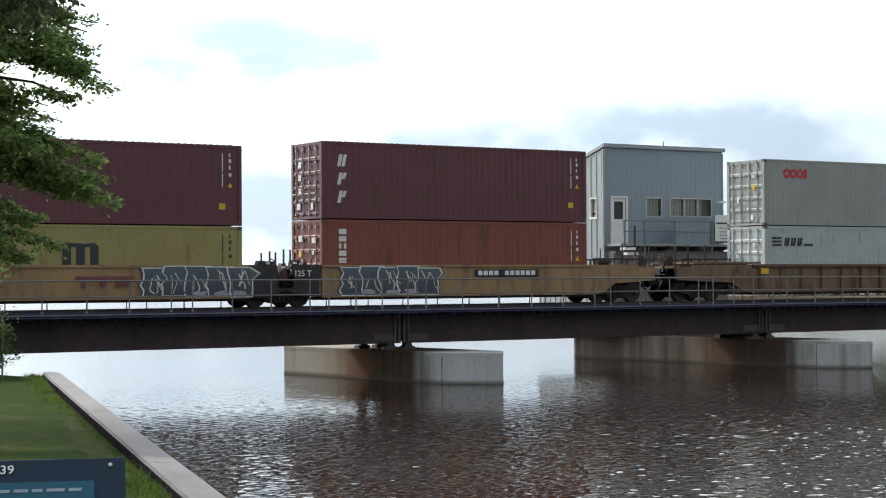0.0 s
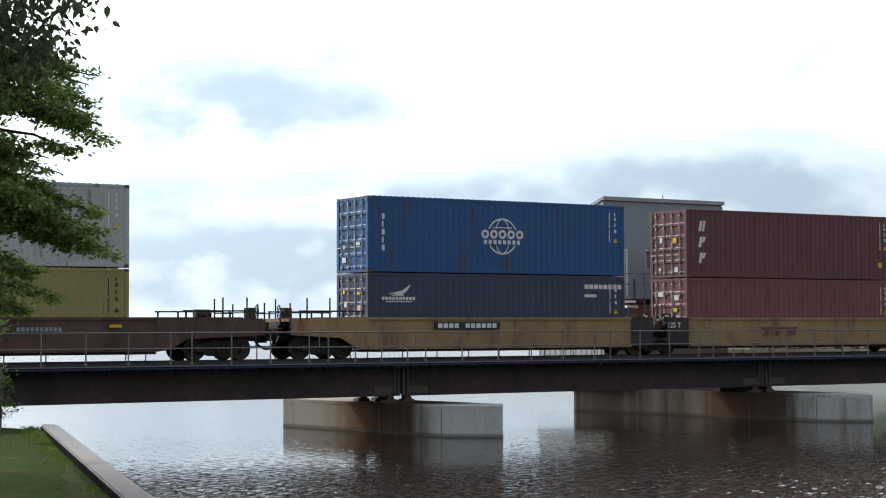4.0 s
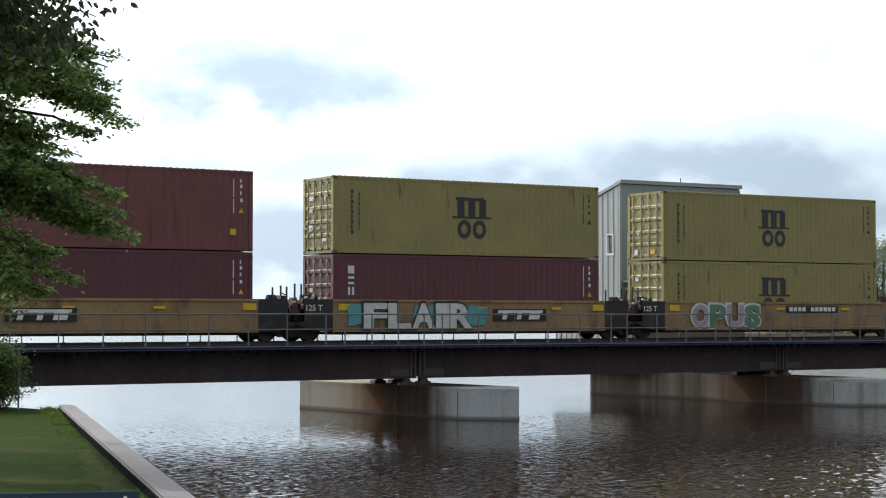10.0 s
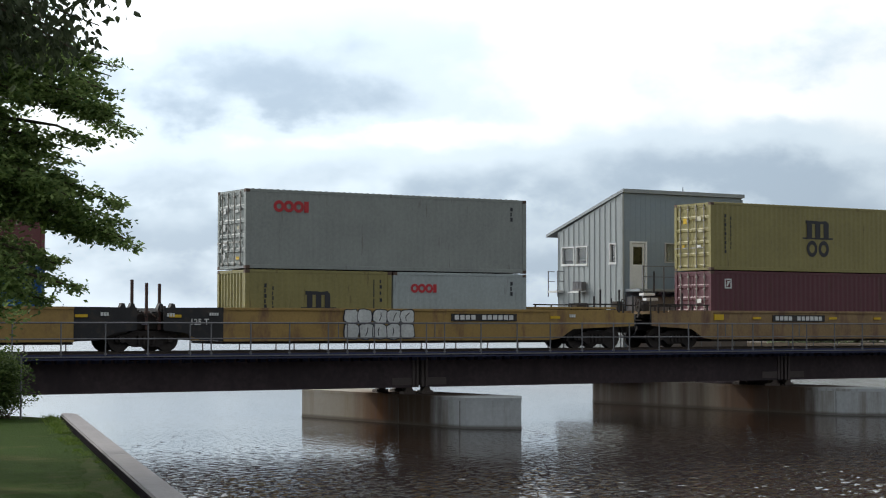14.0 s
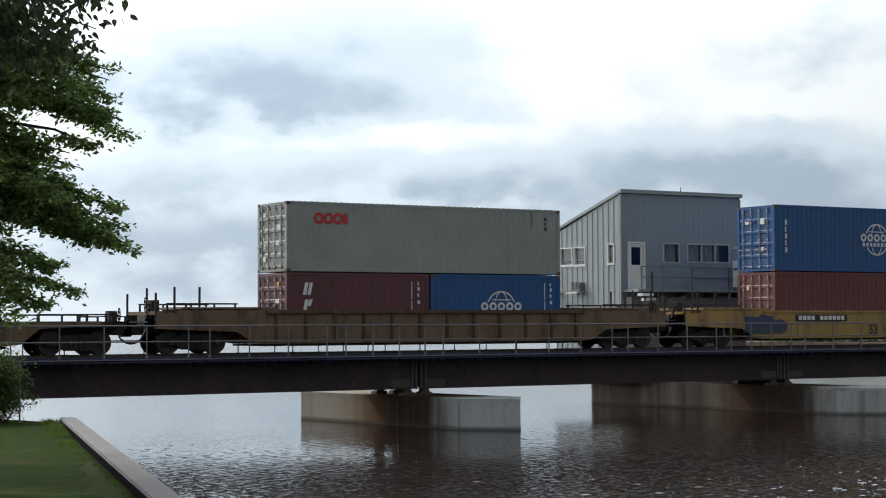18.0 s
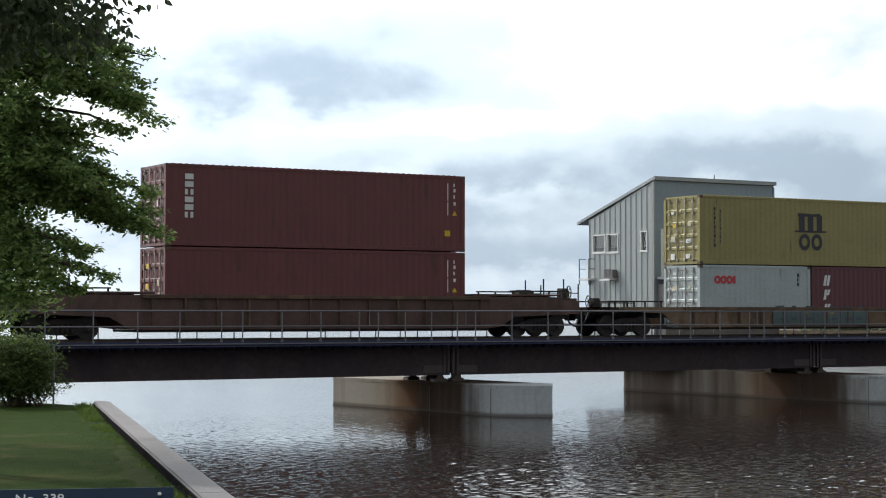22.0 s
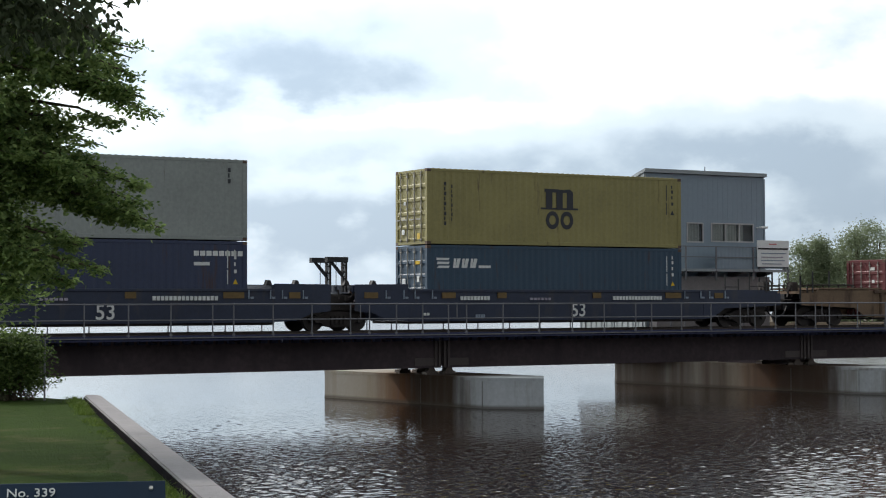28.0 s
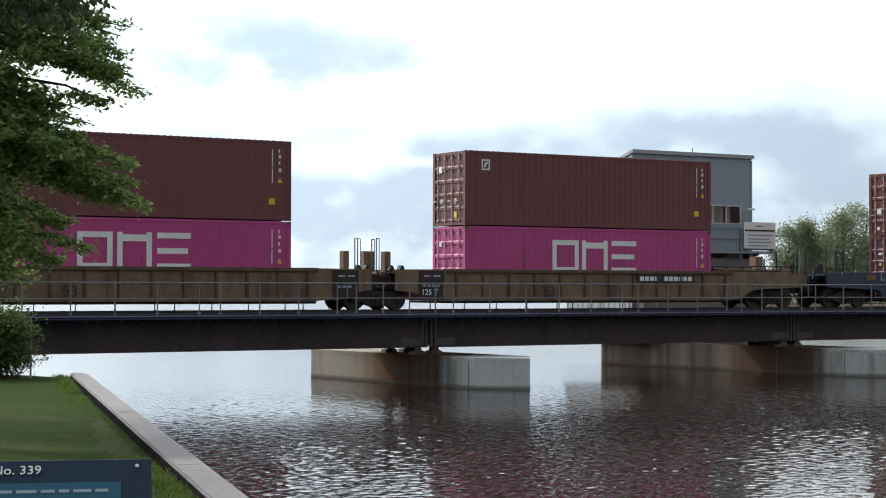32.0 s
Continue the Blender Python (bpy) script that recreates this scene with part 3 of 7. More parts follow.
def banks():
    s = Shape()
    edge = [(WALL(-60) + 0.1, -60), (WALL(30.2) + 0.1, 30.2), (10.35, 31.6), (10.0, 32.4), (8.4, 34.5), (7.5, 38), (8, 50), (13.6, 56.5), (13.6, 63), (14, 80), (-200, 900)]
    top = edge + [(-2600, 2600), (-2600, -2600), (-160, -2600)]
    s.prism([(x, y) for x, y in top], -0.5, GRASS, "z")
    tagged(part("ground", s, LAWN), "mown green lawn on the river bank", "ground", kind="structure")
    e = Shape()
    e.prism([(-2600, GRASS), (13.4, GRASS), (13.4, RAIL - 0.22), (-2600, RAIL - 0.22)], TY - 3.2, TY + 3.2, "y")
    tagged(part("railway_embankment", e, BALLAST), "grey crushed stone railway embankment", "embankment", kind="structure")
    a = Shape()
    a.box(13.4, 15.2, TY - 3.4, TY + 3.4, -0.5, 1.32)
    a.box(12.6, 13.7, TY - 3.4, TY + 3.4, -0.5, RAIL - 0.3)
    tagged(part("abutment", a, CONCRETE), "concrete bridge abutment on the bank", "abutment", kind="structure")
    r = Shape()
    r.prism([(157, -900), (157, 70), (152, 180), (175, 215), (320, 330), (2600, 900), (2600, -900)], -0.5, 1.4, "z")
    tagged(part("far_bank", r, SOILM), "low dark earth far bank of the river", "bank", kind="structure")
    # seawall cap with its inner face standing proud of the lawn
    d = Vector((0.289, 1.0)).normalized()
    n = Vector((d.y, -d.x))
    wall = thing("seawall", "weathered concrete seawall with a flat cap along the lawn", "seawall", kind="structure")
    y0 = -22.0
    k = 0
    while y0 < 29.9:
        y1 = min(y0 + 6.1, 30.0)
        p, q = Vector((WALL(y0), y0)), Vector((WALL(y1 - 0.015), y1 - 0.015))
        c = Shape()
        c.prism([(p + n * 0.0)[:], (q + n * 0.0)[:], (q + n * 0.29)[:], (p + n * 0.29)[:]], 2.02, 2.185, "z")
        c.prism([(p + n * 0.015)[:], (q + n * 0.015)[:], (q + n * 0.275)[:], (p + n * 0.275)[:]], 2.185, 2.205, "z")
        part("cap_stone", c, CAPM, wall)
        # added dark strip covering the cap's inner face
        c = Shape()
        c.prism([(p - n * 0.022)[:], (q - n * 0.022)[:], (q - n * 0.002)[:], (p - n * 0.002)[:]], 1.95, 2.178, "z")
        part("edge_board", c, DARKSTRIP, wall, "dark strip added along the cap's inner edge")
        y0, k = y1, k + 1
    w = Shape()
    p, q = Vector((WALL(-22), -22)), Vector((WALL(30), 30))
    w.prism([(p + n * 0.03)[:], (q + n * 0.03)[:], (q + n * 0.25)[:], (p + n * 0.25)[:]], -0.6, 2.02, "z")
    part("wall_face", w, CAPM, wall)
    t = Shape()
    q = Vector((WALL(30), 30))
    t.prism([(q + n * 0.0)[:], (q + n * 0.29)[:], (q + n * 0.23 + d * 0.35)[:], (q + n * 0.05 + d * 0.45)[:]], -0.6, 2.2, "z")
    part("end_stone", t, CAPM, wall, "rounded end of the seawall")


banks()

SKEW = Vector((0.134, -0.991))
ACROSS = Vector((0.991, 0.134))
PIERS = [34.85 + 18.45 * i for i in range(7)]


def pier(x, front, back):
    """A concrete pier with pointed ends; front and back: its shoulders, along its axis from the track."""
    c = Vector((x, TY))
    t = thing("bridge_pier", "stained pale concrete bridge pier with pointed ends", "pier", "bridge piers", "structure")
    hw, nose = 1.33, 1.5
    for name, grow, z0, z1 in (("shaft", 0.0, -1.0, 1.0), ("coping", 0.012, 1.0, 1.12), ("footing", 0.03, -1.0, 0.035)):
        h = hw + grow
        pts = [(-h, -back), (0, -back - nose - grow), (h, -back), (h, front), (0, front + nose + grow), (-h, front)]
        s = Shape()
        s.prism([(c + ACROSS * a + SKEW * b)[:] for a, b in pts], z0, z1, "z")
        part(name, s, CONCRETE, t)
    for b in (front - 0.35, front - 4.0):
        s = Shape()
        p, q = c - ACROSS * (hw + 0.013) + SKEW * b, c - ACROSS * (hw - 0.05) + SKEW * b
        s.prism([(p - SKEW * 0.012)[:], (p + SKEW * 0.012)[:], (q + SKEW * 0.012)[:], (q - SKEW * 0.012)[:]], 0.0, 0.99, "z")
        part("joint", s, JOINTM, t, "dark vertical joint")
    return t


for i, px in enumerate(PIERS):
    pr = pier(px, 4.9, 9.9 if i == 1 else 5.5)
    if i == 1:
        # added dark strip that stands in for the shaded gap below the girders
        s, c = Shape(), Vector((px, TY))
        s.prism([(c + ACROSS * a + SKEW * b)[:] for a, b in ((-0.42, 0.7), (0.35, 0.7), (0.35, -4.2), (-0.42, -4.2))], 1.12, 1.36, "z")
        part("bearing_sill", s, GIRDER, pr, "dark strip added to fill the shaded gap below the girders")


def bridge():
    ends = [15.0] + [34.45 + 18.32 * i for i in range(7)] + [158.0]
    stiff = Shape().box(-0.05, 0.05, -0.16, 0.16, 1.482, 2.438).mesh("stiffener")
    beam = Shape().box(-0.04, 0.04, -0.88, 0.88, 0, 0.1).mesh("cross_beam")
    for i in range(len(ends) - 1):
        a, b = ends[i] + 0.04, ends[i + 1] - 0.04
        span = thing("bridge_span", "dark weathered steel deck girder span with timber ties", "bridge span", "bridge spans", "structure")
        for side in (-1, 1):
            y = TY + side * 1.05
            g = Shape()
            g.box(a, b, y - 0.012, y + 0.012, 1.48, 2.44)
            g.box(a, b, y - 0.2, y + 0.2, 1.44, 1.48)
            g.box(a, b, y - 0.2, y + 0.2, 2.44, 2.48)
            part("girder", g, GIRDER, span)
            k = a + 0.5
            while k < b:
                part("stiffener", stiff, GIRDER, span, at=pose(k, y, 0))
                k += 1.45
        k = a + 0.5
        while k < b:
            for z in (1.6, 2.2):
                part("cross_beam", beam, GIRDER, span, at=pose(k, TY, z))
            k += 2.9
        # plate face of the near girder, with patch plates and paired stiffeners at its ends
        f = Shape()
        f.box(a, b, TY - 1.27, TY - 1.25, 1.40, 2.60)
        f.box(a, b, TY - 1.31, TY - 1.20, 1.375, 1.40)
        part("plate_face", f, GIRDER, span, "dark plate girder face below the walkway")
        for e in (a + 0.30, b - 1.15):
            q = Shape()
            q.worn(e, e + 0.85, TY - 1.30, TY - 1.272, 1.46, 1.74, 0.004)
            part("patch_plate", q, PATCH, span, "lighter brown patch plate")
        for e in (a + 0.02, a + 0.20, b - 0.12, b - 0.30):
            q = Shape()
            q.box(e, e + 0.10, TY - 1.34, TY - 1.272, 1.41, 2.50)
            part("end_stiffener", q, PATCH, span)
        k = a + 1.6
        bracket = once("walkway_bracket", lambda: Shape().prism([(TY - 2.55, 2.58), (TY - 1.275, 2.58), (TY - 1.275, 2.44), (TY - 1.35, 2.44), (TY - 2.5, 2.54)], -0.03, 0.03, "x").mesh("walkway_bracket"))
        while k < b - 0.5:
            part("walkway_bracket", bracket, GIRDER, span, at=pose(k, 0, 0))
            k += 3.05
        for e in (a + 0.10, b - 0.60):
            for y in (TY - 1.25, TY + 0.85):
                q = Shape()
                q.box(e, e + 0.5, y, y + 0.4, 1.12, 1.2)
                q.prism([(e + 0.06, 1.2), (e + 0.44, 1.2), (e + 0.36, 1.375), (e + 0.14, 1.375)], y + 0.05, y + 0.35, "y")
                for dx in (0.03, 0.47):
                    q.rod((e + dx, y + 0.02, 1.22), (e + dx, y + 0.38, 1.22), 0.03, 8)
                part("bearing", q, RAILM, span, "rusty bearing shoe")
    deck = thing("walkway", "steel grating walkways beside the timber ties", "walkway", kind="structure")
    for y0, y1 in ((TY - 2.62, TY - 1.55), (TY + 1.55, TY + 2.62)):
        s = Shape()
        s.box(15, 158, y0, y1, 2.60, 2.65)
        s.box(15, 158, y0, y0 + 0.05, 2.55, 2.72)
        s.box(15, 158, y1 - 0.05, y1, 2.55, 2.72)
        part("grating", s, DECKM, deck)
    tie = Shape()
    tie.worn(-0.115, 0.115, -1.5, 1.5, -0.12, 0.12, 0.012)
    tm = tie.mesh("tie")
    track = thing("track", "single railway track on dark timber ties", "railway track", kind="structure")
    x = 15.2
    n = 0
    rest = Shape()
    while x < 158:
        if n < 130:
            part("tie", tm, TIE, track, at=pose(x, TY, 2.52))
        else:
            rest.worn(x - 0.115, x + 0.115, TY - 1.5, TY + 1.5, 2.4, 2.64, 0.012)
        x += 0.42
        n += 1
    tagged(part("more_ties", rest, TIE, track), kind="stuff")
    for y in (TY - 0.755, TY + 0.755):
        s = Shape()
        s.prism([(y - 0.07, 2.64), (y + 0.07, 2.64), (y + 0.065, 2.655), (y + 0.01, 2.67), (y + 0.01, 2.76), (y + 0.035, 2.77), (y + 0.035, RAIL), (y - 0.035, RAIL), (y - 0.035, 2.77), (y - 0.01, 2.76), (y - 0.01, 2.67), (y - 0.065, 2.655)], -620, 560, "x")
        part("rail", s, RAILM, track)
    low = Shape()
    low.box(-620, 13.4, TY - 1.5, TY + 1.5, 2.5, 2.64)
    low.box(158, 560, TY - 1.5, TY + 1.5, 1.4, 2.64)
    tagged(part("ballast_bed", low, BALLAST, track), kind="stuff")


bridge()


def railings():
    """Pipe railing on both edges, with closer posts in the bays over the piers."""
    post = Shape()
    post.rod((0, 0, -0.02), (0, 0, 1.18), 0.026, 8)
    post.box(-0.05, 0.05, -0.012, 0.03, 0.02, 0.12)
    pm = post.mesh("post")
    half = Shape()
    half.rod((0, 0, 0.58), (0, 0, 1.18), 0.02, 6)
    hm = half.mesh("half_post")
    for y in (TY - 2.60, TY + 2.60):
        r = thing("railing", "grey galvanised pipe railing along the bridge walkway", "railing", "bridge railings", "structure")
        xs, hs = [], []
        for i in range(-1, 7):
            b = 30.63 + 18.16 * i
            xs += [b + o for o in (0, 1.12, 2.23, 3.34, 4.13, 5.75, 7.40, 8.95, 10.47, 12.01, 12.80, 14.31, 15.83, 17.38)]
            hs += [b - 0.37, b + 3.71]
        for x in xs:
            if 15.1 < x < 157.5:
                part("post", pm, RAILING, r, at=pose(x + (0.45 if y > TY else 0), y, 2.66))
        for x in hs:
            if 15.1 < x < 157.5:
                part("half_post", hm, RAILING, r, at=pose(x, y, 2.66))
        for z, rr in ((3.80, 0.028), (3.26, 0.022)):
            s = Shape()
            s.rod((15, y, z), (158, y, z), rr, 8)
            part("rail_pipe", s, RAILING, r)
        s = Shape()
        s.box(15, 158, y - 0.03, y + 0.03, 2.635, 2.675)
        part("toe_angle", s, RAILING, r)


railings()


# ---- bridge house behind the track ----
def bridge_house():
    X0, X1, Y0, Y1 = 50.05, 57.25, 66.0, 71.25
    zf, zb, base, floor = 9.86, 8.28, 1.5, 5.40
    h = thing("bridge_house", "blue-grey metal-clad bridge control house with a single-pitch roof", "building")

    def top(y):
        return zf + (zb - zf) * (y - Y0) / (Y1 - Y0)

    def pierced(name, span, openings, at, material, label=""):
        """An upright wall of ribbed sheet in strips between openings; openings: a0, a1, z0, z1."""
        s = Shape()
        cuts = sorted({span[0], span[1], *[o[0] for o in openings], *[o[1] for o in openings]})
        levels = sorted({base, *[o[2] for o in openings], *[o[3] for o in openings]})
        for a, b in zip(cuts, cuts[1:]):
            for z0, z1 in zip(levels, levels[1:] + [None]):
                if not any(o[0] <= a and b <= o[1] and o[2] <= z0 and z1 is not None and z1 <= o[3] for o in openings):
                    at(s, a, b, z0, z1)
        me = s.mesh(name)
        bm = bmesh.new()
        bm.from_mesh(me)
        bmesh.ops.remove_doubles(bm, verts=bm.verts, dist=0.0005)
        bm.to_mesh(me)
        bm.free()
        s = me
        return part(name, s, material, h, label)

    door = (50.52, 51.34, floor, 7.55)
    front = [door, (52.56, 53.43, 6.72, 7.55), (54.02, 56.52, 6.76, 7.56)]
    left = [(69.83, 70.86, 6.68, 7.50), (68.77, 69.69, 6.66, 7.50), (66.50, 67.02, 6.66, 7.55)]
    pierced("front_wall", (X0, X1), front, lambda s, a, b, z0, z1: s.box(a, b, Y0, Y0 + 0.14, z0, zf if z1 is None else z1), CLAD)
    pierced("side_wall", (Y0 + 0.14, Y1 - 0.14), left, lambda s, a, b, z0, z1: s.box(X0, X0 + 0.14, a, b, z0, top(b) - 0.03 if z1 is None else z1), CLADLIT, "ribbed side wall in sun-lightened cladding")
    pierced("side_wall", (Y0 + 0.14, Y1 - 0.14), [], lambda s, a, b, z0, z1: s.box(X1 - 0.14, X1, a, b, z0, top(b) - 0.03), CLAD)
    pierced("back_wall", (X0, X1), [], lambda s, a, b, z0, z1: s.box(a, b, Y1 - 0.14, Y1, z0, zb - 0.02), CLAD)
    g = Shape()
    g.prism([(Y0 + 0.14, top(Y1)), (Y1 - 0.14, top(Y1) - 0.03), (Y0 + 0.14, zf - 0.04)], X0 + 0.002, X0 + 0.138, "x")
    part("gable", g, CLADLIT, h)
    g = Shape()
    g.prism([(Y0 + 0.14, top(Y1)), (Y1 - 0.14, top(Y1) - 0.03), (Y0 + 0.14, zf - 0.04)], X1 - 0.138, X1 - 0.002, "x")
    part("gable", g, CLAD, h)
    f = Shape()
    f.box(X0 + 0.15, X1 - 0.15, Y0 + 0.15, Y1 - 0.15, floor - 0.15, floor)
    f.box(X0 + 0.15, X1 - 0.15, Y0 + 2.6, Y0 + 2.7, floor, 8.6)
    part("interior_floor", f, DARKROOM, h)
    # standing ribs of the side sheet
    rib = Shape()
    y = Y0 + 0.10
    while y < Y1 - 0.05:
        zt = top(y + 0.05) - 0.05
        hit = [o for o in left if o[0] - 0.12 < y < o[1] + 0.08]
        z = base
        for o in sorted(hit, key=lambda o: o[2]):
            rib.prism([(X0 - 0.035, y + 0.02), (X0 - 0.035, y + 0.06), (X0, y + 0.09), (X0, y - 0.01)], z, o[2] - 0.1, "z")
            z = o[3] + 0.06
        rib.prism([(X0 - 0.035, y + 0.02), (X0 - 0.035, y + 0.06), (X0, y + 0.09), (X0, y - 0.01)], z, zt, "z")
        y += 0.42
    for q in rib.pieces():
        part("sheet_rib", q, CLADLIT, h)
    rib = Shape()
    x = X0 + 0.15
    while x < X1 - 0.05:
        hit = [o for o in front if o[0] - 0.1 < x < o[1] + 0.1]
        z = base
        for o in hit:
            if o[2] > z + 0.1:
                rib.box(x - 0.02, x + 0.02, Y0 - 0.006, Y0, z, o[2] - 0.1)
            z = o[3] + 0.09
        rib.box(x - 0.02, x + 0.02, Y0 - 0.006, Y0, z, zf - 0.16)
        x += 0.30
    for q in rib.pieces():
        part("sheet_rib", q, CLAD, h)
    roof = Shape()
    sl = (zb - zf) / (Y1 - Y0)
    ya, yc = Y0 - 0.12, Y1 + 0.92
    pts = [(ya, zf + 0.02 - sl * -0.12 * -1), (yc, zf + sl * (yc - Y0) + 0.04), (yc, zf + sl * (yc - Y0) + 0.17), (ya, zf + 0.17 - sl * 0.12)]
    roof.prism(pts, X0 - 0.07, X1 + 0.07, "x")
    part("roof", roof, ROOFM, h)
    s = Shape()
    s.box(X0 - 0.08, X1 + 0.08, ya - 0.03, ya, zf + 0.03, zf + 0.2)
    part("fascia_board", s, ROOFM, h)
    s = Shape()
    s.rod((53.7, Y0 + 0.1, zf + 0.1), (53.7, Y0 + 0.1, zf + 0.42), 0.02)
    part("roof_mast", s, BLACK, h)
    for x, y in ((X0, Y0), (X1, Y0)):
        s = Shape()
        s.box(x - 0.05, x + 0.05, y - 0.03, y + 0.06, base, zf - 0.05)
        part("corner_trim", s, CLADLIT if x == X0 else CLAD, h)
    # door
    d = Shape()
    d.box(50.43, 50.52, Y0 - 0.05, Y0 + 0.10, floor, 7.63)
    d.box(51.34, 51.43, Y0 - 0.05, Y0 + 0.10, floor, 7.63)
    d.box(50.52, 51.34, Y0 - 0.05, Y0 + 0.10, 7.55, 7.63)
    dr = part("door", d, TRIM, h, "white framed door with a dark glass pane")
    d = Shape()
    d.box(50.53, 50.66, Y0 + 0.02, Y0 + 0.06, floor + 0.02, 7.54)
    d.box(51.20, 51.33, Y0 + 0.02, Y0 + 0.06, floor + 0.02, 7.54)
    d.box(50.66, 51.20, Y0 + 0.02, Y0 + 0.06, floor + 0.02, 6.55)
    d.box(50.66, 51.20, Y0 + 0.02, Y0 + 0.06, 7.38, 7.54)
    part("door_leaf", d, TRIM, dr)
    d = Shape()
    d.box(50.66, 51.20, Y0 + 0.035, Y0 + 0.045, 6.55, 7.38)
    part("pane", d, GLASS, dr).visible_shadow = False
    # windows
    for x0, x1, z0, z1, bars in ((52.56, 53.43, 6.72, 7.55, ()), (54.02, 56.52, 6.76, 7.56, (54.86, 55.70))):
        w = Shape()
        for a, b, c, e in ((x0 - 0.06, x0, z0 - 0.06, z1 + 0.06), (x1, x1 + 0.06, z0 - 0.06, z1 + 0.06), (x0, x1, z0 - 0.06, z0), (x0, x1, z1, z1 + 0.06)):
            w.box(a, b, Y0 - 0.03, Y0 + 0.1, c, e)
        wn = part("window", w, FRAMEM, h, "pale grey window frame")
        for m in bars:
            w = Shape()
            w.box(m - 0.03, m + 0.03, Y0 - 0.02, Y0 + 0.1, z0, z1)
            part("mullion", w, FRAMEM, wn)
        cuts = [x0, *bars, x1]
        for i, (a, b) in enumerate(zip(cuts, cuts[1:])):
            w = Shape()
            k = (b - a) * (1.0 if i != 2 else 0.5)
            n = 9
            pts = [(a + 0.02 + (k - 0.04) * q / n, Y0 + 0.16 + (0.03 if q % 2 else 0)) for q in range(n + 1)]
            w.prism(pts + [(x, y + 0.012) for x, y in pts[::-1]], z0 - 0.02, z1, "z")
            part("curtain", w, CURTAIN, wn, "drawn pale curtain")
            w = Shape()
            w.box(a + 0.03, b - 0.03, Y0 + 0.05, Y0 + 0.06, z0, z1)
            part("pane", w, GLASS, wn).visible_shadow = False
    for y0, y1, z0, z1 in left:
        w = Shape()
        for a, b, c, e in ((y0, y0 + 0.05, z0, z1), (y1 - 0.05, y1, z0, z1), (y0 - 0.03, y1 + 0.03, z0 - 0.10, z0), (y0 + 0.05, y1 - 0.05, z1 - 0.05, z1)):
            w.box(X0 - 0.05, X0 + 0.1, a, b, c, e)
        wn = part("window", w, TRIM, h, "white framed side window")
        w = Shape()
        w.box(X0 + 0.05, X0 + 0.06, y0, y1, z0, z1)
        part("pane", w, GLASS, wn).visible_shadow = False
        # added dark panel, so that the pane reads as dark blue glass
        w = Shape()
        w.box(X0 + 0.15, X0 + 0.16, y0 - 0.04, y1 + 0.04, z0 + 0.22 * (z1 - z0), z1 + 0.02)
        part("blind", w, PANEDARK, wn, "dark panel added behind the glass")
    # balcony along the front
    by = Y0 - 1.15
    b = Shape()
    b.box(X0 + 0.1, 57.85, by, Y0 - 0.03, floor - 0.12, floor)
    bal = part("balcony_floor", b, ROOFM, h)
    for x in (50.35, 51.55, 53.35, 55.6, 57.75):
        p = Shape()
        p.box(x - 0.03, x + 0.03, by, by + 0.06, floor - 0.55, floor + 1.07)
        part("balcony_post", p, RAILING, bal)
    for z in (1.04, 0.55):
        p = Shape()
        p.box(50.35, 57.75, by + 0.01, by + 0.05, floor + z - 0.02, floor + z + 0.02)
        part("balcony_rail", p, RAILING, bal)
    for a, c in ((53.38, 55.57), (55.63, 57.72)):
        p = Shape()
        n = round((c - a) / 0.22)
        q = (c - a) / n
        pts = []
        for i in range(n):
            pts += [(a + i * q, by + 0.075), (a + i * q + 0.3 * q, by + 0.075), (a + i * q + 0.45 * q, by + 0.062), (a + i * q + 0.85 * q, by + 0.062)]
        pts += [(c, by + 0.075), (c, by + 0.082), (a, by + 0.082)]
        p.prism(pts, floor + 0.03, floor + 1.0, "z")
        part("balcony_panel", p, CLAD, bal, "ribbed blue-grey balcony panel")
    p = Shape()
    p.rod((56.75, Y0 - 0.02, 7.42), (56.75, Y0 - 0.42, 7.46), 0.03, 8)
    p.worn(56.60, 56.98, Y0 - 0.60, Y0 - 0.40, 7.38, 7.48, 0.02)
    part("wall_lamp", p, TRIM, h, "pale lamp on a short arm")
    for x in (51.4, 53.2, 55.0, 56.8):
        p = Shape()
        p.prism([(by + 0.1, floor - 0.2), (Y0 - 0.02, floor - 0.42), (Y0 - 0.02, floor - 0.12), (by + 0.1, floor - 0.12)], x - 0.05, x + 0.05, "x")
        part("balcony_bracket", p, RAILING, bal)
    # steps and landing beside the door
    p = Shape()
    p.box(50.1, 50.75, by - 0.35, by, floor - 0.32, floor - 0.2)
    p.box(50.05, 50.7, by - 0.6, by - 0.35, floor - 0.55, floor - 0.43)
    part("step", p, TRIM, bal, "pale metal step")
    p = Shape()
    p.rod((50.72, by - 0.3, floor - 0.2), (50.72, by - 0.3, floor + 0.8), 0.045)
    part("signal_post", p, BLACK, bal)
    # back balcony
    b = Shape()
    b.box(X0 - 0.40, X0 - 0.02, Y1 - 0.55, Y1 + 0.3, floor - 0.1, floor)
    bb = part("rear_landing", b, TRIM, h)
    for y in (Y1 - 0.52, Y1 + 0.27):
        p = Shape()
        p.box(X0 - 0.40, X0 - 0.36, y - 0.02, y + 0.02, floor - 0.3, floor + 0.95)
        p.box(X0 - 0.40, X0, y - 0.015, y + 0.015, floor + 0.92, floor + 0.95)
        p.box(X0 - 0.40, X0, y - 0.015, y + 0.015, floor + 0.44, floor + 0.47)
        part("landing_rail", p, RAILING, bb)
    p = Shape()
    p.box(X0 - 0.30, X0 - 0.04, 68.85, 69.60, 5.38, 5.78)
    u = part("wall_unit", p, mat("grey_unit", (0.16, 0.15, 0.145), 0.6), h, "dark finned cooling unit on the side wall")
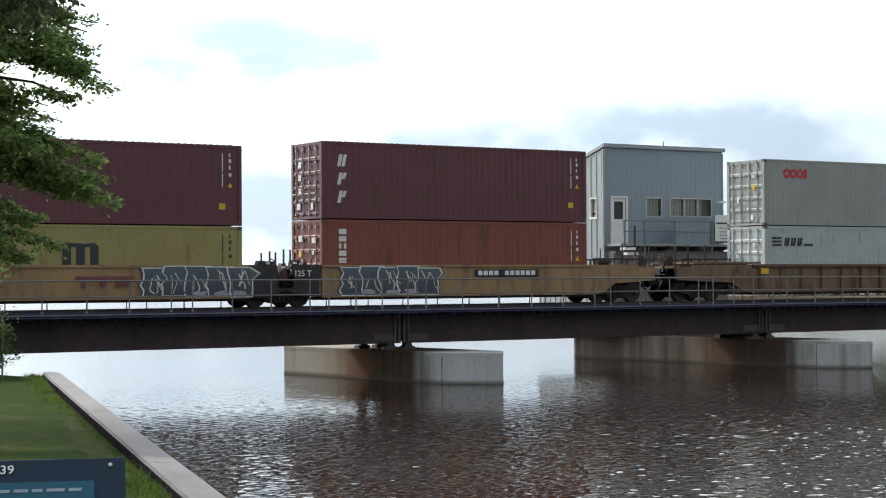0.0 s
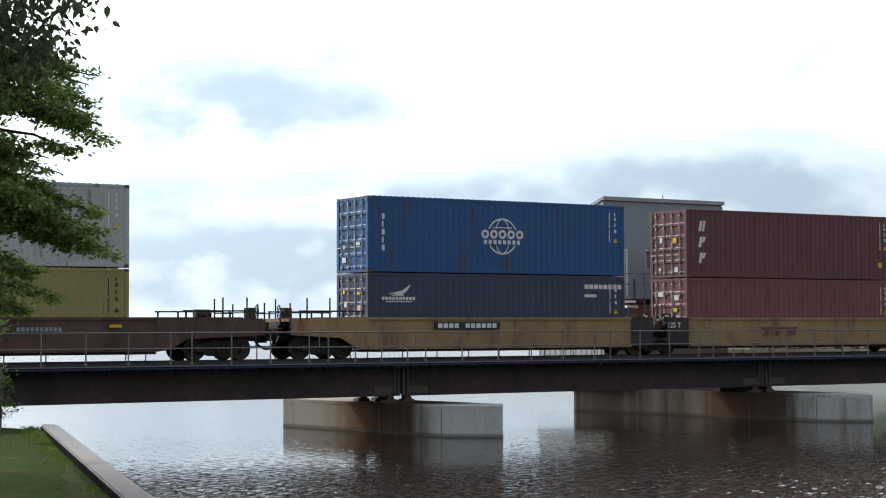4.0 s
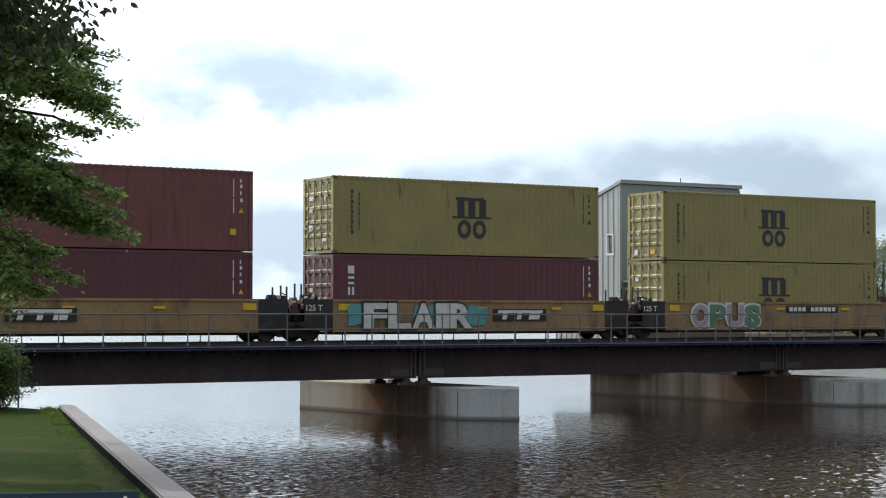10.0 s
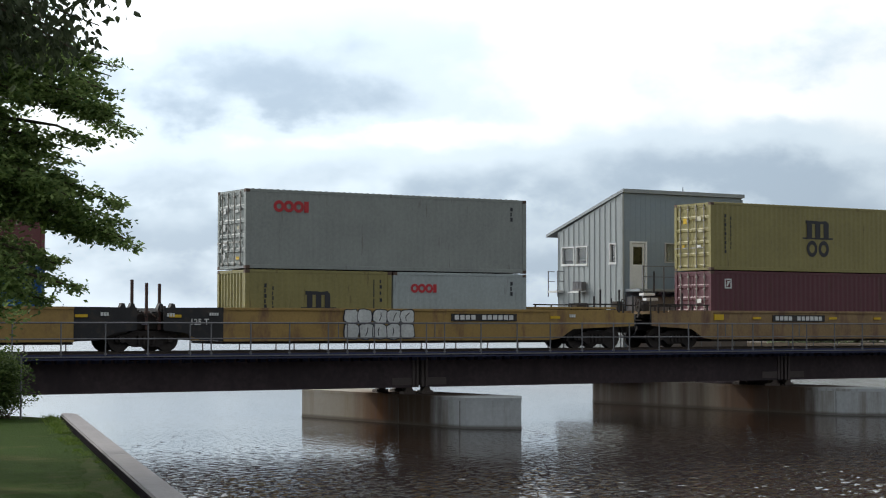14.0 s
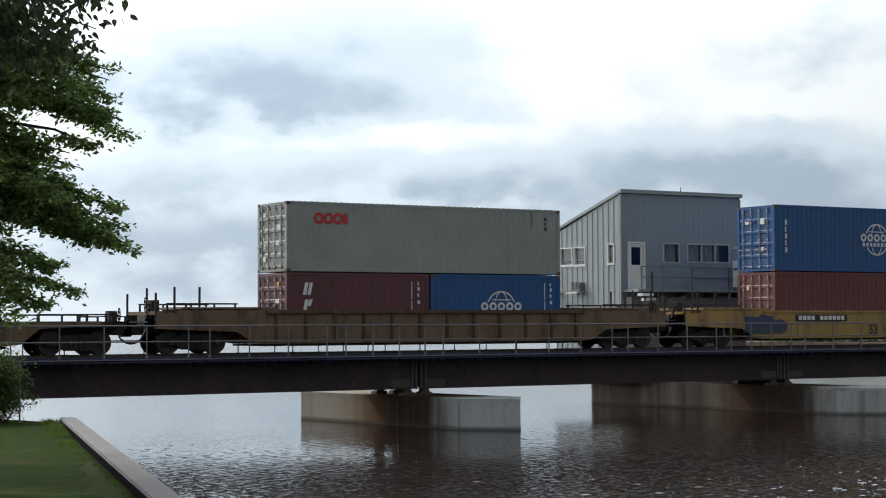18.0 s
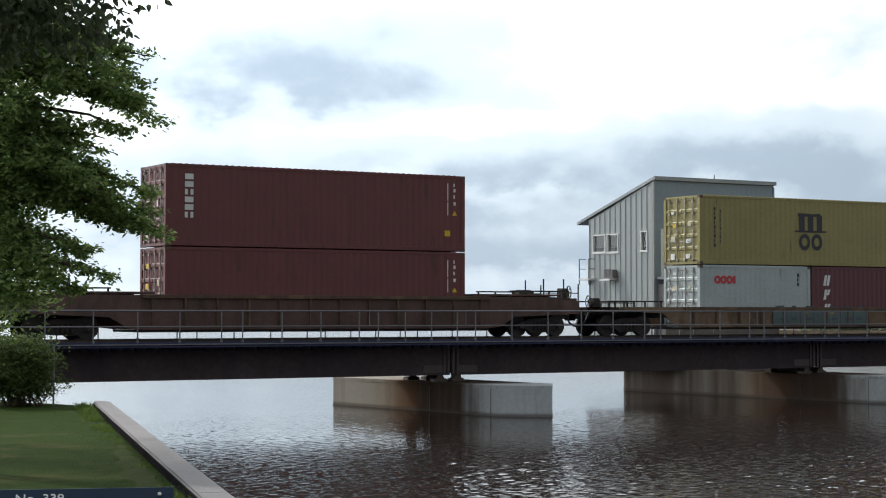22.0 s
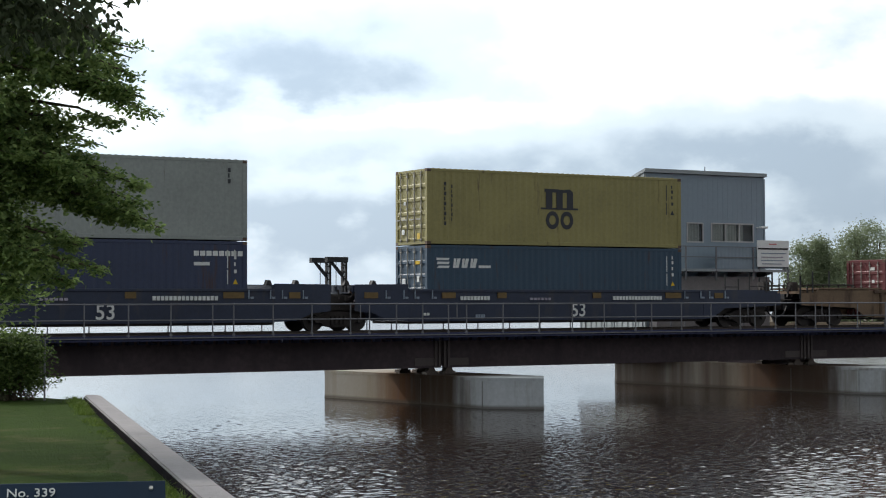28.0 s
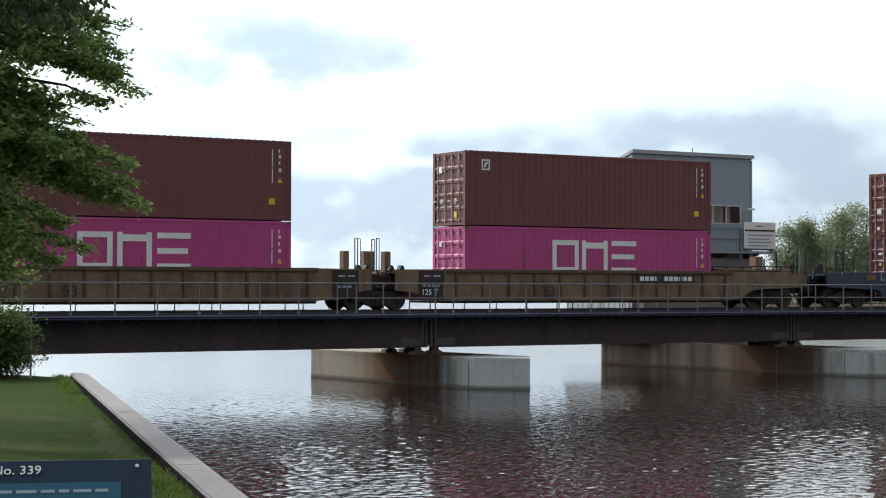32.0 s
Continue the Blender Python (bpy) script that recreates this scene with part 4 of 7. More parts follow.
    for i in range(6):
        p = Shape()
        p.box(X0 - 0.32, X0 - 0.30, 68.88 + 0.12 * i, 68.93 + 0.12 * i, 5.46, 5.82)
        part("fin", p, RAILING, u)
    p = Shape()
    p.prism([(X0 - 0.55, 5.26), (X0 - 0.04, 5.34), (X0 - 0.04, 5.37), (X0 - 0.55, 5.31)], 68.8, 69.65, "y")
    part("white_tray", p, TRIM, u, "white drip tray")
    # lower store behind the balcony and concrete base
    s = Shape()
    s.box(X0 + 0.2, X1 - 0.2, Y0 - 0.6, Y0 - 0.01, base, floor - 0.35)
    # cladding browned down so that its colour holds the balcony's shade
    part("lower_front", s, mat("shaded_sheet", (0.255, 0.235, 0.235), 0.7), h, "sheeting below the balcony, coloured as shaded cladding")
    s = Shape()
    s.box(X0 - 0.1, X1 + 0.1, Y0 - 0.7, Y1 + 0.1, 1.13, base)
    part("platform_slab", s, CONCRETE, h)
    s = Shape()
    s.box(53.5, 57.0, 66.5, 69.5, -0.6, 1.13)
    part("platform_column", s, CONCRETE, h)
    # notice board at the balcony's end
    n = thing("notice_board", "white notice board with lines of small print at the balcony end", "sign")
    s = Shape()
    s.worn(55.78, 57.74, by - 0.06, by - 0.02, 5.52, 6.78, 0.004)
    part("board", s, TRIM, n)
    s = Shape()
    s.box(55.82, 57.68, by - 0.075, by - 0.062, 6.34, 6.42)
    part("stripe", s, BLACK, n, "dark band")
    for z, a, b, m in ((6.60, 56.51, 56.96, SCARLET), (6.16, 56.01, 57.56, CANVAS[1]), (5.98, 56.01, 57.36, CANVAS[6]), (5.82, 56.01, 57.46, CANVAS[1]), (5.66, 56.06, 57.26, CANVAS[1])):
        s = Shape()
        s.box(a, b, by - 0.075, by - 0.062, z - 0.022, z + 0.022)
        part("text_bar", s, m, n)
    for x in (55.96, 57.56):
        s = Shape()
        s.box(x - 0.04, x + 0.04, by - 0.015, by + 0.1, floor - 0.1, 6.7)
        part("board_post", s, RAILING, n)


bridge_house()


# ---- containers ----
CW = 1.219                       # half width
ROLLING = []                     # things that run with the train: object, x at 0 s, height
def corrugated(length, z0, z1, deep=0.014):
    """A trapezoid-ribbed sheet along x in the plane y = 0 that faces -y, with a flat back."""
    n = max(4, round(length / 0.278))
    p = length / n
    pts = []
    for i in range(n):
        x = -length / 2 + i * p
        pts += [(x, deep), (x + 0.26 * p, deep), (x + 0.5 * p, 0), (x + 0.76 * p, 0)]
    pts.append((length / 2, deep))
    k = len(pts)
    v = [(x, y, z) for z in (z0, z1) for x, y in pts]
    f = [(i, i + 1, k + i + 1, k + i) for i in range(k - 1)]
    back = [(-length / 2, deep + 0.012), (length / 2, deep + 0.012)]
    v += [(x, y, z) for z in (z0, z1) for x, y in back]
    f.append((2 * k + 1, 2 * k, 2 * k + 2, 2 * k + 3))
    s = Shape()
    s.add(v, f)
    me = bpy.data.meshes.new("side_panel")
    me.from_pydata(s.v, [], s.f)
    return me


def door_leaf(w, h):
    """A ribbed container door in the yz plane that faces -x."""
    k = 5
    pts = [(0.05, 0.16), (-0.004, 0.16), (-0.004, 0.24), (0.012, 0.26)]
    for i in range(1, k):
        z = 0.16 + (h - 0.28) * i / k
        pts += [(0.012, z - 0.09), (-0.022, z - 0.05), (-0.022, z + 0.05), (0.012, z + 0.09)]
    pts += [(0.012, h - 0.22), (-0.004, h - 0.20), (-0.004, h - 0.12), (0.05, h - 0.12)]
    s = Shape()
    s.prism(pts, 0.01, w - 0.01, "y")
    return s.mesh("door")


def lock_bar(h):
    s = Shape()
    s.rod((0, 0, 0.10), (0, 0, h - 0.08), 0.022, 8)
    for z in (0.2, 0.75, 1.4, h - 0.75, h - 0.25):
        s.box(-0.03, 0.03, -0.05, 0.05, z - 0.03, z + 0.03)
    s.box(-0.045, -0.02, -0.02, 0.33, 0.95, 1.0)
    return s.mesh("lock_bar")


def sheet_marks(kind, L, H):
    """The painted marks on a container's long side, as plain shapes; (material, shape) pairs in its own space."""
    y0, y1 = -CW - 0.006, -CW + 0.004
    out = []

    def rects(material, *rs):
        s = Shape()
        for a, b, c, d in rs:
            s.box(a, b, y0, y1, c, d)
        out.append((material, s))

    def slants(material, lean, *rs):
        s = Shape()
        for a, b, c, d in rs:
            s.prism([(a, c), (b, c), (b + lean, d), (a + lean, d)], y0, y1, "y")
        out.append((material, s))

    e = -L / 2
    if kind in ("emblem", "emblem_small"):
        k = 0.74 if L < 8 else 1.0
        cx = 0.0 if L > 8 else -0.06
        s = Shape()
        top, bot = (H - 0.62, H - 1.42) if L > 8 else (H - 0.75, H - 1.4)
        w = 0.655 * k
        for i in (-1, 0, 1):
            s.box(cx + i * w * 0.76 - 0.15 * k, cx + i * w * 0.76 + 0.15 * k, y0, y1, bot, top - 0.1)
        s.prism([(cx - w - 0.06, top - 0.14), (cx + w - 0.1, top - 0.14), (cx + w, top - 0.22), (cx + w - 0.02, top - 0.1), (cx + w * 0.75, top), (cx + 0.1, top - 0.03), (cx - 0.1, top - 0.01), (cx - w - 0.06, top)], y0 - 0.002, y1, "y")
        s.box(cx - w - 0.24, cx + w + 0.24, y0 - 0.004, y1, bot - 0.02, bot + 0.05)
        out.append((INK, s))
        s = Shape()
        for i in (-1, 1):
            s.ring(cx + i * 0.345 * k, bot - 0.44, 0.36, 0.19, y0, y1, 16, 0.86 * k)
        out.append((INK, s))
        ticks(out, INK, e + 0.76, H - 0.5, 9, y0, y1, 0.19, 0.09)
        ticks(out, INK, e + 1.08, H - 0.6, 8, y0, y1, 0.18, 0.05)
    elif kind in ("rings", "rings_patched"):
        k = 1.0 if L > 8 else 0.8
        s = Shape()
        x, z = e + (1.12 if L > 8 else 0.77), H - 0.60
        for i in range(3):
            s.ring(x + 0.21 * k + i * 0.40 * k, z, 0.215 * k, 0.10 * k, y0 - 0.001 * i, y1, 16)
        s.box(x + 1.24 * k, x + 1.42 * k, y0, y1, z - 0.20 * k, z + 0.20 * k)
        out.append((SCARLET, s))
        if kind == "rings_patched":
            rects(BOX["white"], (-0.37, 1.57, 0.30, 1.40), (3.02, 4.13, 0.27, 1.42), (4.46, 5.80, 0.28, 1.62))
    elif kind == "five_rings":
        s = Shape()
        for i in range(5):
            s.ring(-2.45 + i * 1.225, H - 1.40, 0.37, 0.20, y0, y1, 18, 0.92)
        out.append((INDIGO, s))
        rects(INDIGO, *[(-4.78 + i * 0.25, -4.59 + i * 0.25, H - 0.56, H - 0.40) for i in range(5)])
    elif kind == "globe":
        k = 1.0 if L > 8 else 0.95
        cx, cz = (0.03, H - 1.41) if L > 8 else (0.2, H - 1.30)
        s = Shape()
        s.ring(cx, cz, 0.72 * k, 0.665 * k, y0, y1, 28)
        s.ring(cx, cz, 0.72 * k, 0.66 * k, y0 - 0.002, y1, 24, 0.48)
        s.box(cx - 0.45 * k, cx + 0.45 * k, y0 - 0.003, y1, cz + 0.33 * k, cz + 0.37 * k)
        out.append((WHITE, s))
        s = Shape()
        s.box(cx - 1.06 * k, cx + 1.06 * k, y0 - 0.004, y1 + 0.002, cz - 0.35 * k, cz + 0.27 * k)
        out.append((BOX["blue"], s))
        s = Shape()
        for i in range(5):
            s.ring(cx + (-0.82 + i * 0.41) * k, cz + 0.08 * k, 0.18 * k, 0.085 * k, y0 - 0.008, y0 - 0.003, 12)
        for i in range(8):
            s.box(cx + (-0.88 + i * 0.225) * k, cx + (-0.74 + i * 0.225) * k, y0 - 0.008, y0 - 0.003, cz - 0.31 * k, cz - 0.15 * k)
        out.append((WHITE, s))
        if L > 8:
            ticks(out, WHITE, e + 0.62, H - 0.65, 5, y0, y1, 0.30)
    elif kind == "column_six":
        ticks(out, WHITE, e + 0.72, H - 0.34, 6, y0, y1, 0.27, 0.32)
    elif kind == "column_three":
        ticks(out, WHITE, e + 0.63, H - 0.42, 3, y0, y1, 0.40, 0.26)
    elif kind == "slanted_three":
        z = H - 0.48 if L > 8 else H - 0.36
        st = 0.68 if L > 8 else 0.62
        slants(WHITE, 0.10, *[(e + 0.66, e + 0.80, z - 0.45 - i * st, z - i * st) for i in range(3)])
        slants(WHITE, 0.10, *[(e + 0.85, e + 0.98, z - (0.45 if i == 0 else 0.24) - i * st, z - i * st) for i in range(3)])
    elif kind == "wing":
        s = Shape()
        s.prism([(e + 0.85, H - 0.80), (e + 1.5, H - 0.66), (e + 1.9, H - 0.42), (e + 1.75, H - 0.64), (e + 1.55, H - 0.80)], y0, y1, "y")
        s.prism([(e + 1.0, H - 0.86), (e + 1.45, H - 0.76), (e + 1.6, H - 0.86)], y0 - 0.002, y1, "y")
        out.append((WHITE, s))
        rects(WHITE, *[(e + 0.62 + i * 0.15, e + 0.73 + i * 0.15, H - 1.02, H - 0.90) for i in range(10)])
        rects(WHITE, (e + 0.8, e + 1.95, H - 1.10, H - 1.06))
        rects(WHITE, *[(L / 2 - 2.05 + i * 0.24, L / 2 - 1.86 + i * 0.24, H - 0.52, H - 0.34) for i in range(8)])
        rects(WHITE, (L / 2 - 2.05, L / 2 - 1.45, H - 0.86, H - 0.74))
    elif kind in ("stripes", "stripes_dark"):
        m = WHITE if kind == "stripes" else INK
        k = 1.0 if L > 8 else 0.95
        s = Shape()
        for i in range(3):
            z = H - 0.48 - 0.15 * i
            s.prism([(e + 0.42, z - 0.09), (e + 0.95, z - 0.09), (e + 1.0, z), (e + 0.42 + 0.05 * i, z)], y0, y1, "y")
        out.append((m, s))
        s = Shape()
        for i in range(3):
            x = e + 1.15 + 0.38 * i
            s.prism([(x, H - 0.86), (x + 0.10, H - 0.86), (x + 0.15, H - 0.5), (x + 0.05, H - 0.5)], y0, y1, "y")
            s.prism([(x + 0.10, H - 0.86), (x + 0.24, H - 0.86), (x + 0.34, H - 0.5), (x + 0.2, H - 0.5)], y0 - 0.002, y1, "y")
        s.box(e + 2.3, e + 2.85, y0, y1, H - 0.86, H - 0.76)
        out.append((m, s))
    elif kind == "open_square":
        if L > 8:
            a, b, zt, w = -2.0, 2.14, H - 0.48, 0.20
        else:
            a, b, zt, w = -2.0, 1.9, H - 0.33, 0.20
        zb, u = zt - 1.28, (b - a) / 3.25
        x = a
        rects(WHITE, (x, x + w, zb, zt), (x + u - w, x + u, zb, zt), (x + w, x + u - w, zt - w, zt), (x + w, x + u - w, zb, zb + w))
        x = a + 1.13 * u
        slants(WHITE, 0, (x, x + w, zb, zt), (x + u - w, x + u, zb, zt))
        rects(WHITE, (x + w, x + u - w, zt - w * 1.6, zt - w * 0.4))
        x = a + 2.27 * u
        rects(WHITE, (x + 0.02, x + w, zt - w, zt), (x + 0.02, x + w, zb, zb + w), (x + 0.02, x + w, (zt + zb) / 2 - w / 2, (zt + zb) / 2 + w / 2), (x + w, x + u, zt - w, zt), (x + w, x + u - 0.1, (zt + zb) / 2 - w / 2, (zt + zb) / 2 + w / 2), (x + w, x + u, zb, zb + w))
    elif kind == "plate":
        s = Shape()
        s.box(e + 0.6, e + 1.75, y0, y1, H - 0.72, H - 0.26)
        out.append((CANVAS[3], s))
        s = Shape()
        s.prism([(e + 0.65, H - 0.40), (e + 1.2, H - 0.42), (e + 1.7, H - 0.30), (e + 0.65, H - 0.30)], y0 - 0.004, y1, "y")
        s.box(e + 0.65, e + 0.85, y0 - 0.004, y1, H - 0.68, H - 0.40)
        s.box(e + 0.9, e + 1.65, y0 - 0.004, y1, H - 0.66, H - 0.52)
        out.append((INK, s))
    elif kind == "label":
        s = Shape()
        s.box(e + (0.5 if L > 8 else 0.7), e + (1.5 if L > 8 else 1.75), y0, y1, H - 0.86, H - 0.32)
        out.append((WHITE, s))
        s = Shape()
        b = e + (0.55 if L > 8 else 0.75)
        s.box(b, b + 0.14, y0 - 0.004, y1, H - 0.80, H - 0.36)
        s.prism([(b + 0.2, H - 0.8), (b + 0.85, H - 0.8), (b + 0.85, H - 0.56), (b + 0.5, H - 0.46), (b + 0.2, H - 0.62)], y0 - 0.004, y1, "y")
        out.append((CANVAS[1], s))
    elif kind == "square":
        s = Shape()
        for a, b, c, d in ((0, 0.06, 0, 0.42), (0.32, 0.38, 0, 0.42), (0.06, 0.32, 0, 0.06), (0.06, 0.32, 0.36, 0.42)):
            s.box(e + 0.75 + a, e + 0.75 + b, y0, y1, H - 0.74 + c, H - 0.74 + d)
        s.prism([(e + 0.85, H - 0.64), (e + 0.92, H - 0.64), (e + 1.05, H - 0.42), (e + 0.9, H - 0.42)], y0, y1, "y")
        out.append((WHITE, s))
    elif kind == "small_plate":
        rects(YELLOW, (e + 0.75, e + 1.9, H - 0.62, H - 0.42))
        rects(BOX["sky_blue"], (e + 2.4, L / 2 - 0.6, H - 1.4, H - 0.95))
    # identity marks at the far end: a thin column of small print, code marks, a yellow triangle, a caution plate on some
    if kind not in ("stripes_dark", "rings", "rings_patched"):
        m = INK if kind.startswith("emblem") else WHITE
        x = L / 2 - 0.78
        rects(m, (x, x + 0.035, H - 0.95, H - 0.30), (x, x + 0.035, H - 1.52, H - 1.02))
        rects(m, *[(x + 0.27, x + 0.27 + w, H - z - 0.13, H - z) for z, w in ((0.30, 0.05), (0.50, 0.09), (0.74, 0.06), (1.0, 0.10))])
        s = Shape()
        s.prism([(x + 0.22, H - 1.52), (x + 0.42, H - 1.52), (x + 0.32, H - 1.34)], y0, y1, "y")
        out.append((INK if kind.startswith("emblem") else YELLOW, s))
    else:
        ticks(out, INK, L / 2 - 0.75, H - 0.3, 3, y0, y1, 0.2, 0.1)
    if kind in ("slanted_three", "column_three", "open_square", "column_six", "square", "marked") and L > 8:
        rects(YELLOW, (L / 2 - 0.90, L / 2 - 0.66, 0.58, 0.80))
    return out


def ticks(out, material, x, z, n, y0, y1, step, wide=0.12):
    """A column of small plain marks; wide ones are drawn as open strokes."""
    s = Shape()
    for i in range(n):
        t, b = z - i * step, z - i * step - step * 0.74
        if wide < 0.2:
            s.box(x, x + wide * (1.0 if i % 2 == 0 else 0.6), y0, y1, b, t)
            continue
        w = wide * 0.34
        if i % 3 == 0:
            s.box(x, x + wide, y0, y1, b, t)
        elif i % 3 == 1:
            s.box(x, x + wide, y0, y1, t - w, t)
            s.box(x, x + wide, y0, y1, b, b + w)
        else:
            s.box(x, x + w, y0, y1, b, t)
            s.box(x + wide - w, x + wide, y0, y1, b, t)
    out.append((material, s))


COLOUR_WORDS = {"maroon": "dark maroon", "brown": "red-brown", "red": "brick red", "orange": "orange-red", "yellow": "mustard yellow", "rustyellow": "rust-streaked yellow",
                "grey": "grey", "white": "white", "palegrey": "weathered pale grey", "blue": "blue", "sky_blue": "bright blue", "navy": "navy blue", "slate": "dark slate blue", "magenta": "magenta", "midnight": "dark blue"}


def container(colour, kind, L, H, plain_end=False):
    word = COLOUR_WORDS[colour]
    size = "forty-foot" if L > 8 else "twenty-foot"
    t = thing("shipping_container", f"{word} {size} corrugated steel shipping container on the train", "shipping container", "containers on the train")
    m = BOX[colour]
    key = (L, H)
    side = once(("side", key), lambda: corrugated(L - 0.30, 0.16, H - 0.10))
    part("side_panel", side, m, t, at=pose(0, -CW + 0.008, 0))
    part("side_panel", side, m, t, at=pose(0, CW - 0.008, 0, 0, 0, 180))

    def roof():
        s = Shape()
        n = round(L / 0.26)
        pts = [(-L / 2 + 0.12, H - 0.045), (-L / 2 + 0.12, H - 0.025)]
        for i in range(n):
            x = -L / 2 + 0.22 + (L - 0.5) * i / n
            pts += [(x, H - 0.025), (x + 0.05, H + 0.016), (x + 0.12, H + 0.016), (x + 0.17, H - 0.025)]
        pts += [(L / 2 - 0.12, H - 0.025), (L / 2 - 0.12, H - 0.045)]
        s.prism(pts, -CW + 0.012, CW - 0.012, "y")
        return s.mesh("roof")

    part("roof", once(("roof", key), roof), m, t)

    def floor():
        return Shape().box(-L / 2 + 0.1, L / 2 - 0.1, -CW + 0.06, CW - 0.06, 0.05, 0.15).mesh("floor")

    part("floor", once(("floor", key), floor), GRIME, t)
    top = once(("top", key), lambda: Shape().worn(-L / 2 + 0.17, L / 2 - 0.17, -0.03, 0.03, H - 0.11, H, 0.01).mesh("top_rail"))
    bot = once(("bot", key), lambda: Shape().worn(-L / 2 + 0.17, L / 2 - 0.17, -0.03, 0.03, 0.02, 0.165, 0.01).mesh("bottom_rail"))
    for s in (-1, 1):
        part("top_rail", top, m, t, at=pose(0, s * (CW - 0.03), 0))
        part("bottom_rail", bot, m, t, at=pose(0, s * (CW - 0.03), 0))
    post = once(("post", key), lambda: Shape().worn(-0.08, 0.08, -0.08, 0.08, 0.118, H - 0.118, 0.012).mesh("corner_post"))
    cast = once(("cast", 0), lambda: Shape().worn(-0.089, 0.089, -0.081, 0.081, 0, 0.118, 0.012).mesh("corner_casting"))
    for sx in (-1, 1):
        for sy in (-1, 1):
            part("corner_post", post, m, t, at=pose(sx * (L / 2 - 0.08), sy * (CW - 0.08), 0))
            for z in (0, H - 0.118):
                part("corner_casting", cast, CASTING, t, at=pose(sx * (L / 2 - 0.089), sy * (CW - 0.081), z))
    end = once(("end", H), lambda: corrugated(2 * CW - 0.3, 0.13, H - 0.10, 0.045))
    part("end_panel", end, m, t, at=pose(L / 2 - 0.02, 0, 0, 0, 0, 90))
    for x in (-L / 2 + 0.06, L / 2 - 0.06):
        for z0, z1 in ((0.02, 0.14), (H - 0.12, H - 0.01)):
            bar = once(("bar", z0), lambda: Shape().worn(-0.05, 0.05, -CW + 0.165, CW - 0.165, z0, z1, 0.008).mesh("end_sill"))
            part("end_sill", bar, m, t, at=pose(x, 0, 0))
    if plain_end:
        part("end_panel", end, m, t, at=pose(-L / 2 + 0.02, 0, 0, 0, 0, -90))
    else:
        w = CW - 0.165
        leaf = once(("leaf", H), lambda: door_leaf(w, H))
        bar = once(("lock", H), lambda: lock_bar(H))
        for y in (-w - 0.003, 0.003):
            d = part("door", leaf, m, t, at=pose(-L / 2 + 0.03, y, 0))
            for o in (0.28, 0.80):
                part("lock_bar", bar, LOCKM, d, at=pose(-0.035, o, 0))
            plate = once(("plate", 0), lambda: Shape().worn(-0.004, 0.004, -0.14, 0.14, -0.10, 0.10, 0.003).mesh("label_plate"))
            rnd = random.Random(len(ROLLING) * 7 + int(y > 0))
            for z in (0.42, 1.05, 1.6, 2.15):
                if rnd.random() < 0.55:
                    q = part("label_plate", plate, (WHITE, TRIM, CANVAS[3], YELLOW, WHITE)[rnd.randrange(5)], d, at=pose(-0.030, 0.54 + rnd.uniform(-0.08, 0.1), z + rnd.uniform(-0.1, 0.1)))
                    q.scale = (1, rnd.uniform(0.45, 1.2), rnd.uniform(0.5, 1.3))
    for i, (mm, s) in enumerate(once(("marks", kind, L, H), lambda: [(a, q.mesh("marking")) for a, b in sheet_marks(kind, L, H) for q in b.pieces()])):
        part("marking", s, mm, t)
    return t


# ---- well wagons ----
TOP, FLOOR = 4.36 - RAIL, 3.14 - RAIL        # above the rail
HW = 1.50                                    # half width over the sides


def wheel_mesh():
    s = Shape()
    s.rod((0, -0.065, 0), (0, 0.065, 0), 0.42, 24)
    s.rod((0, 0.065, 0), (0, 0.095, 0), 0.455, 24)
    s.rod((0, -0.11, 0), (0, 0.11, 0), 0.11, 12)
    return s.mesh("wheel")


def frame_mesh():
    s = Shape()
    s.prism([(-1.12, 0.34), (-0.98, 0.30), (-0.72, 0.32), (-0.45, 0.16), (0.45, 0.16), (0.72, 0.32), (0.98, 0.30), (1.12, 0.34), (1.12, 0.52), (0.75, 0.60), (0.40, 0.72), (-0.40, 0.72), (-0.75, 0.60), (-1.12, 0.52)], -0.07, 0.07, "y")
    for x in (-0.27, -0.09, 0.09, 0.27):
        s.rod((x, -0.09, 0.24), (x, -0.09, 0.56), 0.06, 8)
    return s.mesh("side_frame")


def bogie(parent, x):
    axle = once("axle", lambda: Shape().rod((0, -0.9, 0), (0, 0.9, 0), 0.08, 10).mesh("axle"))
    wheel = once("wheel", wheel_mesh)
    b = part("bogie", once("bolster", lambda: Shape().worn(-0.22, 0.22, -1.0, 1.0, 0.45, 0.72, 0.03).mesh("bogie")), GRIME, parent, "grimy two-axle bogie", at=pose(x, 0, 0))
    for s in (-1, 1):
        part("side_frame", once("side_frame", frame_mesh), GRIME, b, at=pose(0, s * 0.99, 0))
    cap = once("cap", lambda: Shape().rod((0, -0.09, 0), (0, 0.0, 0), 0.11, 12).mesh("bearing_cap"))
    for dx in (-0.89, 0.89):
        part("bearing_cap", cap, WHEELM, b, at=pose(dx, -1.06, 0.42))
        part("axle", axle, WHEELM, b, at=pose(dx, 0, 0.42))
        part("wheel", wheel, WHEELM, b, at=pose(dx, -0.755, 0.42))
        part("wheel", wheel, WHEELM, b, at=pose(dx, 0.755, 0.42, 0, 0, 180))


def brake_wheel(parent, x, y, z):
    s = Shape()
    s.ring(0, 0, 0.27, 0.235, -0.015, 0.015, 20)
    for i in range(3):
        a = math.pi * i / 3
        s.rod((-0.25 * math.cos(a), 0, -0.25 * math.sin(a)), (0.25 * math.cos(a), 0, 0.25 * math.sin(a)), 0.012, 6)
    part("brake_wheel", s, GRIME, parent, at=pose(x, y, z, 0, 0, 78))


